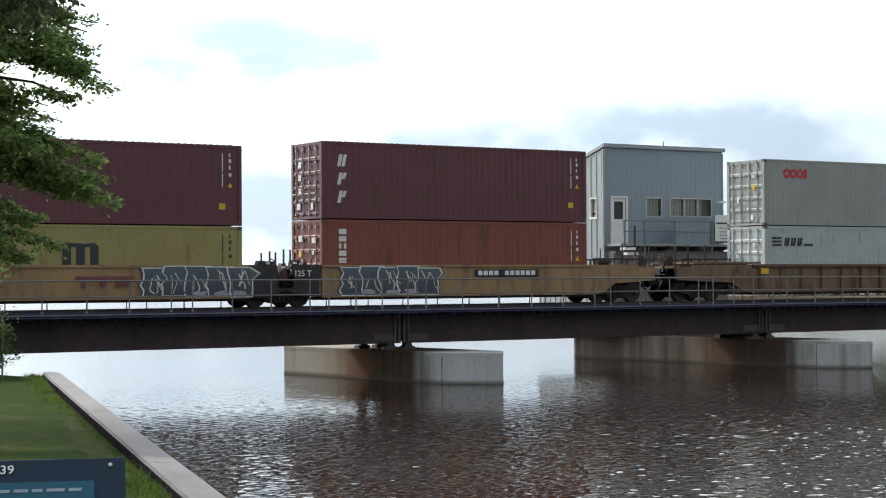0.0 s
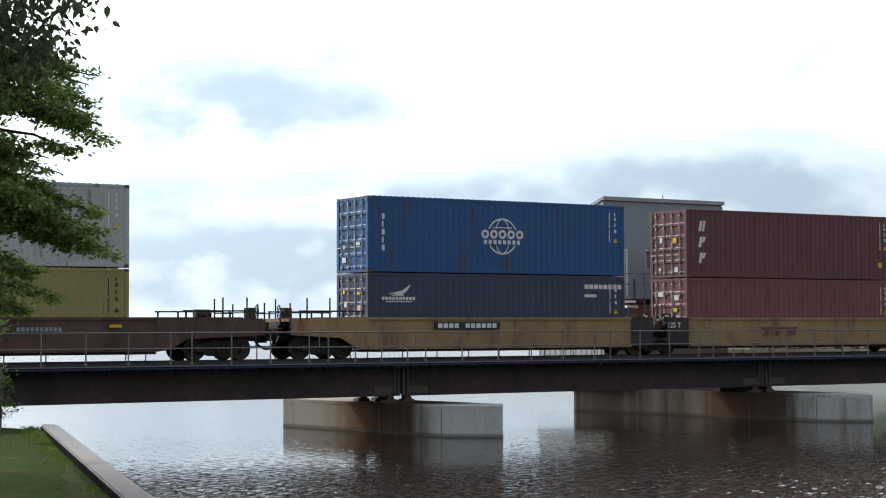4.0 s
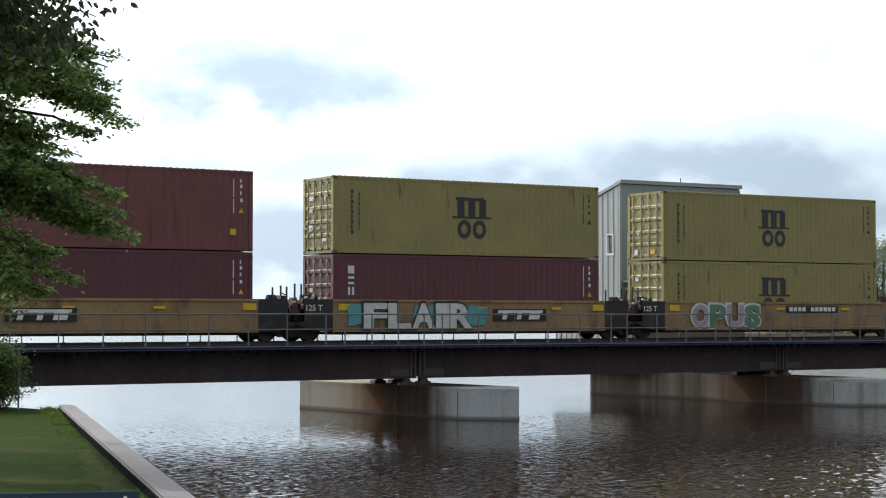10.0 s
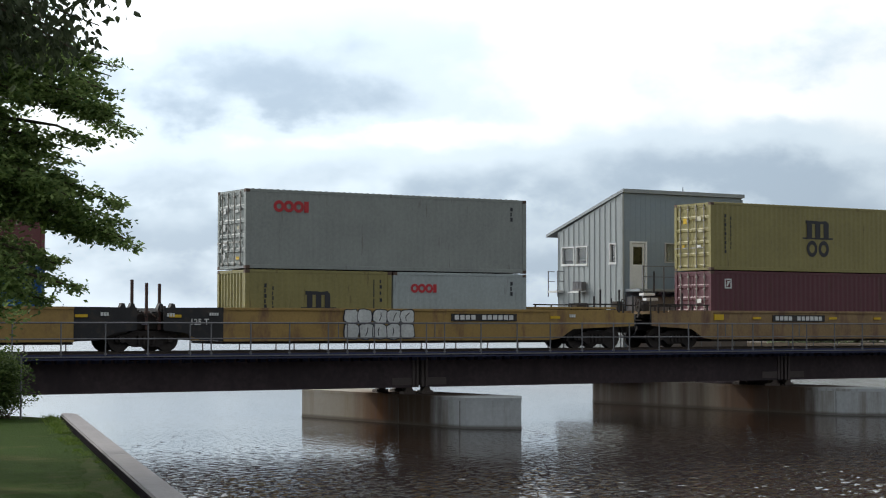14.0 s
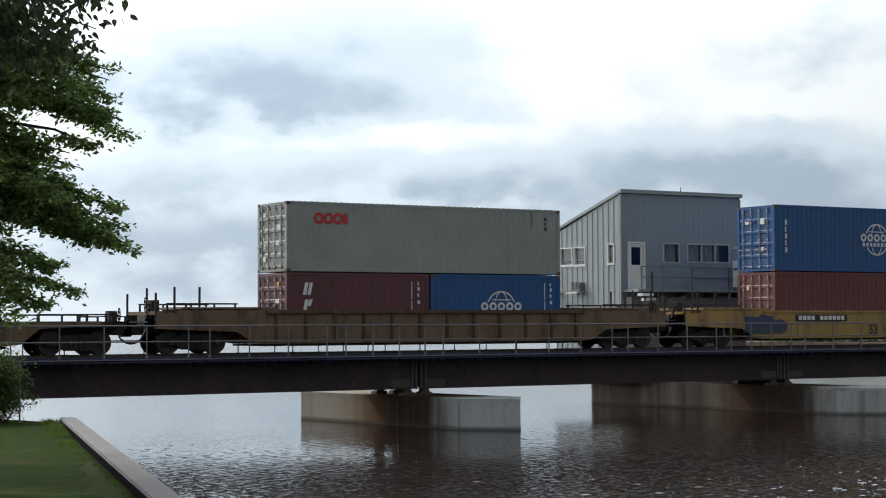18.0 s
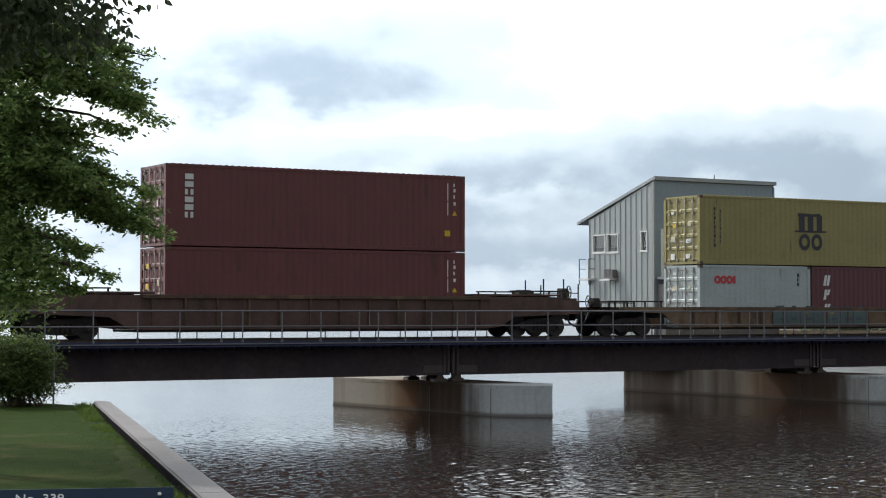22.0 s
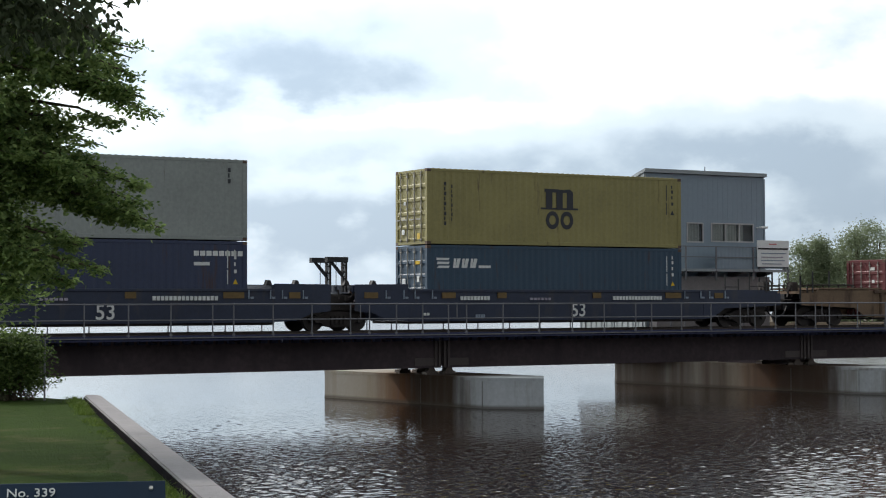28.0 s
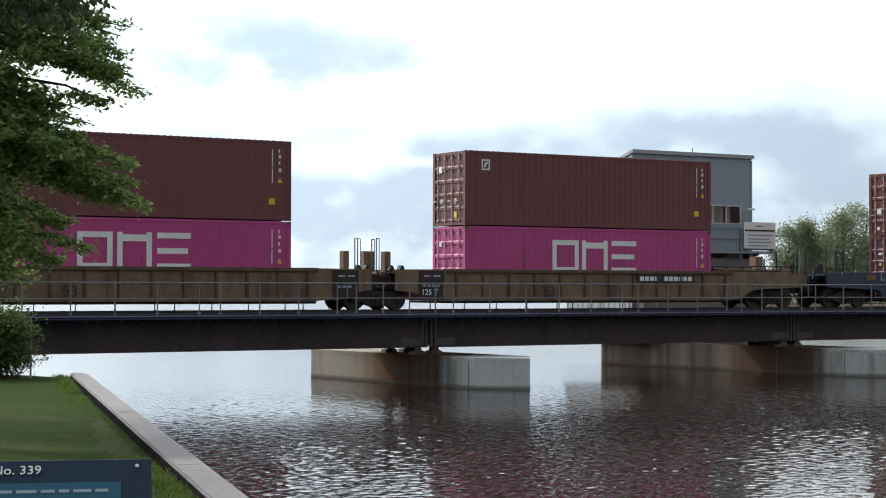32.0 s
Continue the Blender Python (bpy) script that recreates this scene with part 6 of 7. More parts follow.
    for mk in marks:
        k = mk[0]
        if k == "load":
            words_on("125 T", WHITE, mk[1], TOP - (mk[2] if len(mk) > 2 else 0.42), 0.22, label="white 125 T lettering")
        elif k == "53":
            words_on("53", mk[2] if len(mk) > 2 else WHITE, mk[1], FLOOR + (0.16 if len(mk) < 4 else 0.14), 0.42 if len(mk) < 4 else mk[3], label="lettered 53")
        elif k == "reflectors":
            for x in mk[1:]:
                mark("reflector", YELLOW, x - 0.26, x + 0.26, TOP - 0.40, TOP - 0.16, "bright yellow reflector")
        elif k == "small_reflectors":
            for x in mk[1:]:
                mark("reflector", YELLOW, x - 0.22, x + 0.22, TOP - 0.36, TOP - 0.26)
        elif k == "number":
            mark("number_board", BLACK, mk[1], mk[1] + 3.0, TOP - 0.46, TOP - 0.18)
            for i in range(11):
                if i != 4:
                    part("number_bar", Shape().box(mk[1] + 0.14 + i * 0.25, mk[1] + 0.33 + i * 0.25, y0 - 0.006, y1, TOP - 0.41, TOP - 0.23), WHITE, t)
        elif k == "logo":
            mm = mk[2] if len(mk) > 2 else WHITE
            if len(mk) < 4:
                mark("logo_board", BLACK, mk[1], mk[1] + 2.5, TOP - 0.80, TOP - 0.34)
            s = Shape()
            z = TOP - 0.75
            x = mk[1] + 0.2
            s.prism([(x, z + 0.25), (x + 2.1, z + 0.25), (x + 2.14, z + 0.36), (x + 0.04, z + 0.36)], y0 - 0.009, y1, "y")
            for dx, w in ((0.2, 0.2), (0.88, 0.2), (1.45, 0.5)):
                s.prism([(x + dx, z), (x + dx + w, z), (x + dx + w + 0.07, z + 0.25), (x + dx + 0.07, z + 0.25)], y0 - 0.008, y1, "y")
            part("logo", s, mm, t, "painted block logo")
        elif k == "bars":
            bar = once(("lettering_bar", mk[4], mk[5]), lambda: Shape().box(0, mk[4] * 0.7, y0 - 0.004, y1, 0, mk[5]).mesh("lettering_bar"))
            for i in range(mk[3]):
                part("lettering_bar", bar, mk[6], t, at=pose(mk[1] + i * mk[4], 0, mk[2]))
        elif k == "wave":
            s = Shape()
            n = 40
            at = [(mk[1] + (mk[2] - mk[1]) * i / n, TOP - 0.12 + 0.07 * math.sin(i * 1.25) * (0.6 + 0.4 * math.sin(i * 0.4))) for i in range(n + 1)]
            for (a, c), (b, d) in zip(at, at[1:]):
                s.prism([(a, c - 0.02), (b, d - 0.02), (b, d + 0.02), (a, c + 0.02)], y0, y1, "y")
            part("graffiti_line", s, CANVAS[6], t, "wavy sprayed line")
        elif k == "ticks":
            for x in mk[1:]:
                mark("tick_mark", CANVAS[1], x - 0.02, x + 0.02, TOP - 0.36, TOP - 0.04, "faded white upright mark")
                part("lettering_bar", Shape().box(x + 0.06, x + 0.18, y0 - 0.002, y1, TOP - 0.36, TOP - 0.28), CANVAS[1], t)
        elif k == "tan":
            for x, w in mk[1:]:
                mark("tan_plate", TANM, x - w, x + w, TOP - 0.34, TOP - 0.12, "dull tan plate")
        elif k == "block":
            mark("panel", mk[5], mk[1], mk[2], mk[3], mk[4])
        elif k == "tag":
            text, x0, x1, front = mk[1:]
            if text == "FLAIR":
                graffiti(t, "cloud", x0 - 0.55, x0 + 0.45, 2, CANVAS[2])
                graffiti(t, "cloud", x0 + 2.3, x0 + 3.2, 2, CANVAS[2])
                graffiti(t, "cloud", x1 - 0.5, x1 + 0.55, 3, CANVAS[2])
            widths = [0.62 if ch == "I" else 1.0 for ch in text]
            at = x0
            for i, ch in enumerate(text):
                w = (x1 - x0) * widths[i] / sum(widths)
                ink = front if isinstance(front, bpy.types.Material) else front[i % len(front)]
                words_on(ch, CANVAS[0] if text == "OPUS" else INK, at - 0.08, FLOOR + 0.05, TOP - FLOOR - 0.09, "graffiti_outline", "sprayed outline", w + 0.13, 0.07, 0.006)
                words_on(ch, ink, at + 0.02, FLOOR + 0.11, TOP - FLOOR - 0.24, "graffiti_letter", "sprayed graffiti letter", w - 0.04, 0.045, 0.012)
                at += w
        elif k in ("wild", "slab", "cloud", "silver"):
            graffiti(t, k, *mk[1:])
    return t


HC, STD, L40, L20 = 2.896, 2.591, 12.192, 6.058
Y, R = "yellow", "column_six"
# wagons from the head of the train: left edge of the load at 0 s, wagon, left and right end, style, loads above, loads below, marks on the side
TW = {"w40": dict(skin="yellow", long=False, style="posts", dark_ends=True), "wr": dict(skin="ochre", style="stakes", ribbed=True), "wb": dict(skin="brown", style="stakes", ribbed=True), "wl": dict(skin="ochre", style="stakes", ribbed=True, top=1.17), "w53": dict(skin="brown", style="posts"),
      "g53": dict(skin="gold", style="stakes", dark_ends=True), "wr3": dict(skin="ochre", style="boxes", ribbed=True), "f53": dict(skin="blue", style="gantry")}
LOGOS = [("load", -7.35), ("reflectors", -5.75, 5.85), ("small_reflectors", -3.7, -0.9, 2.4), ("logo", -3.1)]
FEC = [("bars", -4.78, TOP - 0.42, 9, 0.15, 0.15, WHITE), ("bars", -1.6, TOP - 0.42, 6, 0.17, 0.09, CANVAS[6]), ("bars", 2.4, TOP - 0.42, 16, 0.155, 0.15, WHITE), ("53", 0.35, WHITE, 0.54),
       ("tan", (-8.65, 0.28), (-5.3, 0.30), (-2.9, 0.20), (1.6, 0.20), (5.45, 0.40), (7.85, 0.22)), ("ticks", -8.02, -7.26, -6.78, -6.02, 6.04, 6.89, 7.36, 8.19),
       ("bars", -6.4, TOP - 1.0, 2, 0.14, 0.10, WHITE), ("bars", -4.1, TOP - 1.12, 4, 0.11, 0.15, CANVAS[1])]
ENDL = [("block", -8.3, -7.2, FLOOR + 0.04, 1.49, GRIME), ("load", -8.15, 0.98), ("bars", -8.1, 1.26, 2, 0.42, 0.06, CANVAS[6]), ("bars", -8.15, 0.88, 4, 0.2, 0.08, CANVAS[1])]
ENDR = [("block", 7.7, 8.75, FLOOR + 0.14, 1.49, GRIME), ("bars", 7.9, 1.24, 2, 0.4, 0.06, CANVAS[6]), ("bars", 7.85, 0.84, 3, 0.22, 0.08, CANVAS[1])]
C53 = [("load", -8.3, 0.62), ("bars", -9.2, TOP - 0.34, 3, 0.10, 0.12, WHITE), ("bars", 8.0, TOP - 0.32, 3, 0.10, 0.12, WHITE), ("bars", -7.6, TOP - 0.30, 4, 0.09, 0.10, WHITE)]
C53 += [("small_reflectors", -8.9, 7.3)]
TRAIN = []


def couple(*wagon):
    TRAIN.append(wagon)


couple(52.92, "wr", "C", "C", [("grey", "rings", 40)], [("white", "stripes_dark", 40)], [("reflectors", -6.4)])
couple(31.08, "w40", "A", "C", [("maroon", "slanted_three", 40)], [("orange", R, 40)], [("load", -7.35), ("wild", -5.35, -1.3, 5), ("number", 0.5)])
couple(15.63, "w40", "A", "A", [("maroon", "column_three", 40)], [(Y, "emblem", 39)], [("load", -7.35), ("logo", -0.5, BOX["red"], 0), ("wild", 2.2, 6.3, 5), ("wild", -5.45, -4.5, 2)])
couple(0.13, "w40", "A", "A", [("rustyellow", "emblem", 40)], [("red", "blank", 40)], [("load", -7.35), ("logo", -2.8, BOX["red"], 0), ("reflectors", 5.85)])
couple(-15.34, "w40", "A", "A", [("maroon", "slanted_three", 40)], [("red", "blank", 40)], [("load", -7.35), ("logo", -2.4, BOX["red"], 0), ("reflectors", 5.85)])
couple(-30.85, "w40", "C", "A", [("blue", "globe", 40)], [("navy", "wing", 40)], [("number", -3.3)])
couple(-52.59, "w53", "A", "C", [("palegrey", "five_rings", 40)], [(Y, "emblem", 40)], [("bars", 2.0, TOP - 0.5, 10, 0.16, 0.14, CANVAS[1]), ("small_reflectors", -6.0, 5.5)])
couple(-72.2, "w53", "A", "A", [("grey", "rings_patched", 40)], [("brown", R, 40)], [("logo", -0.5, WHITE, 0), ("small_reflectors", -4.4, -1.9, 2.9, 5.6), ("wave", -4.6, 4.2)])
couple(-91.82, "w53", "C", "A", [("maroon", "plate", 40)], [("maroon", "column_three", 40)], [("cloud", 5.3, 6.5, 3, CANVAS[4]), ("cloud", -2.1, -1.2, 2, CANVAS[4]), ("slab", -1.4, 5.5, 5), ("wild", -5.6, -4.3, 3, WELL["brown"])])
couple(-113.73, "w40", "A", "C", [(Y, "emblem", 40)], [(Y, "emblem", 40)], [("load", -7.35), ("tag", "OPUS", -4.85, -1.05, (CANVAS[6], CANVAS[4])), ("number", 0.45), ("reflectors", -5.75), ("small_reflectors", 0.1, 3.9)])
couple(-129.27, "w40", "A", "A", [(Y, "emblem", 40)], [("maroon", "column_three", 40)], [("load", -7.35), ("tag", "FLAIR", -4.98, -0.15, CANVAS[0]), ("logo", 0.8), ("reflectors", -5.75, 5.85), ("small_reflectors", 0.3, 3.8)])
couple(-144.74, "w40", "A", "A", [("red", "square", 40)], [("maroon", "column_three", 40)], LOGOS)
couple(-160.22, "w40", "A", "A", [(Y, "emblem", 40)], [(Y, "emblem", 39)], LOGOS)
couple(-175.71, "w40", "C", "A", [(Y, "emblem", 40)], [("maroon", "square", 40)], [("reflectors", -5.9, 5.85), ("small_reflectors", -3.8, 0.6, 3.3), ("number", -2.9)])
couple(-197.33, "g53", "A", "C", [("grey", "rings", 40)], [(Y, "emblem_small", 20, 1), ("white", "rings", 20)], [("number", 2.45), ("silver", -2.2, 0.75, 5)] + C53)
couple(-216.96, "g53", "A", "A", [("red", "label", 40)], [("maroon", "column_three", 20), ("blue", "small_plate", 20)], [("logo", -5.6, BOX["red"], 0), ("53", -2.2, INK), ("cloud", -0.5, 3.4, 6, CANVAS[6]), ("wild", -0.4, 3.3, 5, CANVAS[0])] + C53)
couple(-236.63, "g53", "C", "A", [("blue", "globe", 40)], [("brown", "blank", 40)], [("number", -5.15), ("53", -0.8, INK), ("slab", 2.0, 4.6, 4, TEALFADE), ("cloud", -7.9, -5.9, 3)])
couple(-260.2, "wr", "C", "C", [("grey", "rings", 39)], [("maroon", "slanted_three", 20), ("blue", "globe", 20)], [])
couple(-283.82, "wl", "C", "C", [(Y, "emblem", 40)], [("white", "rings", 20), ("brown", R, 20)], [])
couple(-307.38, "wl", "C", "C", [(Y, "emblem", 40)], [("white", "rings", 20), ("maroon", "slanted_three", 20)], [("slab", -2.4, 2.9, 7, DULLTEAL)])
couple(-330.97, "wb", "C", "C", [("brown", R, 40)], [("brown", "blank", 40)], [])
couple(-354.52, "wr3", "A", "C", [], [("magenta", "open_square", 20), ("midnight", "stripes", 20)], ENDL)
couple(-374.24, "wr3", "A", "A", [], [("magenta", "open_square", 20), ("brown", "label", 20)], ENDL + ENDR)
couple(-393.9, "wr3", "C", "A", [], [("brown", "square", 20), ("magenta", "open_square", 20)], ENDR)
couple(-417.6, "f53", "A", "C", [(Y, "emblem", 40)], [("slate", "stripes", 40)], FEC)
couple(-437.24, "f53", "A", "A", [("grey", "rings", 40)], [("navy", "wing", 40)], FEC)
couple(-456.91, "f53", "C", "A", [("brown", R, 40)], [("maroon", "column_three", 40)], FEC)
couple(-480.61, "wr3", "A", "C", [("brown", "square", 40)], [("magenta", "open_square", 40)], [("53", -2.6, INK), ("number", 2.0), *ENDL])
couple(-500.26, "wr3", "A", "A", [("brown", "marked", 40)], [("magenta", "open_square", 40)], [("53", -2.6, INK), *ENDL, *ENDR])


def build_train():
    for x0, sort, left, right, upper, lower, marks in TRAIN:
        cx = x0 + L40 / 2
        wagon = well_wagon(left=left, right=right, marks=marks, **TW[sort])
        ROLLING.append((wagon, cx, RAIL))
        base = RAIL + FLOOR
        for tier in (lower, upper):
            high = 0
            for i, load in enumerate(tier):
                colour, kind, size = load[:3]
                L = L20 if size == 20 else L40
                H = STD if size in (20, 39) else HC
                x = cx if size != 20 else cx + (i - 0.5) * (L20 + 0.076)
                c = container(colour, kind, L, H, len(load) > 3)
                ROLLING.append((c, x, base))
                high = H
            base += high + 0.03


build_train()


# ---- plants ----
def leaves(points, size, rng, flat=0.4, fold=0.25, wide=0.34, droop=0.25, ovate=False):
    """Small folded leaves at the given points, as one mesh; flat: how level they hang; droop: how far the tips hang down."""
    n = len(points)
    a = rng.uniform(0, 2 * np.pi, n)
    d = np.stack([np.cos(a), np.sin(a), rng.normal(-droop, 0.45, n)], 1)
    d /= np.linalg.norm(d, axis=1)[:, None]
    up = rng.normal(0, 1, (n, 3)) * (1 - flat)
    up[:, 2] += flat * 1.6
    s = np.cross(d, up)
    s /= np.linalg.norm(s, axis=1)[:, None] + 1e-6
    nrm = np.cross(s, d)
    L = size * rng.uniform(0.6, 1.3, n)[:, None]
    w = L * wide
    p = np.asarray(points)
    lift = nrm * w * fold
    if ovate:
        v = np.stack([p, p + d * L * 0.22 + s * w * 0.85 + lift, p + d * L * 0.55 + s * w * 0.8 + lift, p + d * L, p + d * L * 0.55 - s * w * 0.8 + lift, p + d * L * 0.22 - s * w * 0.85 + lift], 1).reshape(-1, 3)
        f = np.arange(6 * n).reshape(n, 6)
        f = f[:, [0, 1, 2, 3]].tolist() + f[:, [0, 3, 4, 5]].tolist()
    else:
        v = np.stack([p, p + d * L * 0.5 + s * w + lift, p + d * L, p + d * L * 0.5 - s * w + lift], 1).reshape(-1, 3)
        f = np.arange(4 * n).reshape(n, 4)
        f = np.concatenate([f[:, [0, 1, 2]], f[:, [0, 2, 3]]]).tolist()
    me = bpy.data.meshes.new("crown")
    me.from_pydata(v.tolist(), [], f)
    return me


def limb(s, p, q, r0, r1, droop, rng, steps=5):
    """A bent, tapering limb; returns the points along it."""
    p, q = Vector(p), Vector(q)
    pts = []
    for i in range(steps + 1):
        k = i / steps
        w = p.lerp(q, k) + Vector((0, 0, droop * 4 * k * (1 - k)))
        if 0 < i < steps:
            w += Vector(rng.normal(0, 0.05, 3)) * (q - p).length * 0.2
        pts.append(w)
    for i in range(steps):
        k0, k1 = i / steps, (i + 1) / steps
        s.rod(pts[i], pts[i + 1], r0 + (r1 - r0) * k0, 7, r0 + (r1 - r0) * k1)
    return pts


def at_bearing(az, r, z):
    return Vector((r * math.sin(radians(az)), r * math.cos(radians(az)), EYE + z))


def bank_tree():
    rng = np.random.default_rng(5)
    t = thing("maple_tree", "leafy green broadleaf tree with layered drooping boughs on the lawn", "tree")
    root = at_bearing(13.2, 20.2, 0)
    root.z = GRASS
    t.matrix_basis = Matrix.Translation(root)
    inv = Matrix.Translation(-root)

    def grown(name, shape):
        me = shape.mesh(name)
        me.transform(inv)
        part(name, me, BARK, t)

    trunk = Shape()
    limb(trunk, root, root + Vector((0.15, 0.1, 3.6)), 0.24, 0.17, 0, rng, 4)
    limb(trunk, root + Vector((0.15, 0.1, 3.6)), root + Vector((-0.1, 0.3, 8.2)), 0.17, 0.04, 0, rng, 6)
    grown("trunk", trunk)
    pts = []
    # boughs: bearing and height of the tip, height where it leaves the trunk, share of leaves, thickness
    crown_tier = [(19.76, 3.02, 3.62, 0.6, 0.7), (21.01, 2.88, 3.48, 0.9, 0.5), (20.83, 2.80, 3.40, 0.6, 0.5), (20.30, 2.68, 3.63, 0.7, 0.6), (20.93, 2.46, 3.41, 1.0, 0.6), (21.07, 2.36, 3.31, 1.0, 0.6),
              (21.50, 2.16, 3.11, 1.0, 0.5), (21.25, 2.21, 3.16, 1.0, 0.5), (20.75, 2.22, 3.17, 1.1, 0.6), (20.05, 2.27, 3.22, 1.1, 0.8), (20.04, 2.49, 3.44, 1.1, 0.9), (19.51, 2.74, 3.34, 1.0, 1.1),
              (19.32, 2.92, 3.52, 0.8, 1.0)]
    middle_tier = [(20.51, 1.99, 2.44, 0.6, 0.3), (19.97, 1.78, 2.23, 0.6, 0.35), (19.74, 1.54, 1.99, 0.6, 0.5), (19.61, 1.89, 2.34, 0.3, 0.3), (20.33, 1.42, 2.37, 0.8, 0.6), (21.16, 1.29, 2.24, 0.9, 0.6),
              (21.10, 1.08, 2.03, 1.0, 0.7), (21.74, 0.86, 1.81, 1.1, 0.5), (21.31, 0.91, 1.86, 1.0, 0.6), (20.78, 0.93, 1.88, 1.1, 0.6), (20.07, 0.98, 1.93, 1.1, 0.7), (20.07, 1.20, 2.15, 1.2, 1.0),
              (19.45, 1.35, 2.30, 1.1, 1.1)]
    inner_tier = [(19.46, 0.67, 1.17, 0.6, 0.4), (19.20, 0.63, 1.13, 0.7, 0.5), (20.17, 0.35, 0.85, 0.4, 0.4), (19.56, 0.42, 0.92, 0.6, 0.7), (19.04, 0.23, 0.73, 0.8, 0.8), (18.64, 2.35, 2.85, 1.2, 1.5),
              (18.47, 2.00, 2.50, 1.2, 1.5), (18.13, 1.72, 2.22, 1.2, 1.6), (18.66, 1.44, 1.94, 1.2, 1.4), (18.49, 1.19, 1.69, 1.1, 1.2), (17.58, 2.78, 3.28, 1.0, 1.6), (17.63, 0.72, 1.22, 1.2, 1.2),
              (18.16, 0.41, 0.91, 1.1, 1.2), (17.30, 0.16, 0.66, 1.1, 1.4), (17.09, 1.59, 2.09, 1.3, 1.8), (17.42, 2.09, 2.59, 1.3, 1.8), (18.28, 2.57, 3.07, 1.1, 1.4), (16.93, 1.09, 1.59, 1.3, 1.6)]
    for az, z, z0, share, thick in crown_tier + middle_tier + inner_tier:
        tip = at_bearing(az - 0.06, 20.0 + rng.uniform(-0.8, 0.6), z)
        p = Vector((root.x + 0.05, root.y + 0.05, EYE + z0))
        bough = Shape()
        limb(bough, p, tip, 0.05, 0.006, 0.08, rng)
        for _ in range(int((36 if z > 2.0 else 44) * share)):
            k = 1 - rng.beta(1.0, 1.9) * 0.9
            c = p.lerp(tip, min(k, 0.985)) + Vector((0, 0, 0.08 * 4 * k * (1 - k)))
            w = 0.03 + 0.75 * (1 - k)
            e = c + Vector((rng.normal(-0.03, 0.05), rng.normal(0, min(0.5, w)), rng.normal(-0.02, (0.022 + 0.06 * (1 - k) + 0.30 * max(0, 0.72 - k)) * thick)))
            bough.rod(c, e, 0.005, 4, 0.003)
            pts.append(np.array(e)[None] + rng.normal(0, 1, (30, 3)) * np.array([0.055, 0.09, 0.024 + 0.016 * thick]))
        grown("bough", bough)
    for _ in range(120):
        c = np.array(at_bearing(rng.uniform(15.8, 17.7), 20.2 + rng.normal(0, 0.5), rng.uniform(-0.1, 3.4)))
        pts.append(c[None] + rng.normal(0, 1, (110, 3)) * np.array([0.16, 0.22, 0.12]))
    # unseen leaf mass up-sun of the trunk, added to shade the lawn
    for _ in range(330):
        a, h = rng.uniform(0, 2 * np.pi), rng.uniform(1.9, 8.8)
        r = (4.8 - 0.35 * abs(h - 5.0)) * math.sqrt(rng.uniform(0.05, 1))
        c = np.array((root.x - 1.2 + r * math.cos(a), root.y + 2.6 + r * math.sin(a), root.z + h))
        if math.degrees(math.atan2(c[0], c[1])) < 17.4 or c[2] > EYE + 0.23 * c[1]:
            pts.append(c[None] + rng.normal(0, 1, (150, 3)) * np.array([0.3, 0.3, 0.14]))
    me = leaves(np.concatenate(pts), 0.075, rng, 0.3, 0.25, 0.22)
    me.transform(inv)
    part("crown", me, LEAF, t, "many small green leaves")
    return t, root


def shade_tree():
    rng = np.random.default_rng(11)
    t = thing("linden_tree", "dark-leaved tree hanging over the lawn", "tree")
    root = at_bearing(5.0, 9.6, 0)
    root.z = GRASS
    trunk, pts = Shape(), []
    limb(trunk, root, root + Vector((0.1, 0.2, 6.2)), 0.17, 0.05, 0, rng, 6)
    part("trunk", trunk, BARK, t)
    for az, z, share in ((19.75, 1.42, 0.8), (19.5, 1.55, 1.2), (19.0, 1.50, 1.2), (18.5, 1.38, 1.0), (18.0, 1.34, 1.1), (17.5, 1.28, 1.0), (17.0, 1.36, 1.0), (16.4, 1.30, 1.0), (18.8, 1.68, 1.3), (17.9, 1.56, 1.4),
                         (17.1, 1.55, 1.4), (16.2, 1.6, 1.2), (19.9, 1.68, 0.8), (20.3, 1.75, 0.7), (20.55, 1.53, 0.8), (20.15, 1.44, 0.8), (19.85, 1.36, 0.7), (20.75, 1.68, 0.8), (15, 1.5, 1.2), (12, 1.9, 1.2), (18.2, 1.85, 1.2)):
        tip = at_bearing(az - 0.2, 9.6 + rng.uniform(-0.35, 0.35), z + 0.07)
        p = Vector((root.x + 0.06, root.y + 0.12, EYE + z + 0.75))
        bough = Shape()
        limb(bough, p, tip, 0.022, 0.003, 0.10, rng)
        part("bough", bough, BARK, t)
        for _ in range(26):
            k = 1 - rng.beta(1.0, 2.6) * 0.75
            c = np.array(p.lerp(tip, k)) + rng.normal(0, 1, 3) * np.array([0.04, 0.10, 0.05])
            pts.append(c[None] + rng.normal(0, 1, (int(11 * share), 3)) * np.array([0.05, 0.09, 0.045]))
    for _ in range(60):
        a, h = rng.uniform(0, 2 * np.pi), rng.uniform(4.2, 6.6)
        r = 1.5 * math.sqrt(rng.uniform(0.05, 1))
        c = np.array((root.x + r * math.cos(a) - 0.3, root.y + r * math.sin(a), root.z + h))
        pts.append(c[None] + rng.normal(0, 1, (40, 3)) * np.array([0.25, 0.25, 0.15]))
    part("crown", leaves(np.concatenate(pts), 0.056, rng, 0.2, 0.3, 0.28, 1.1, True), LEAFDARK, t)


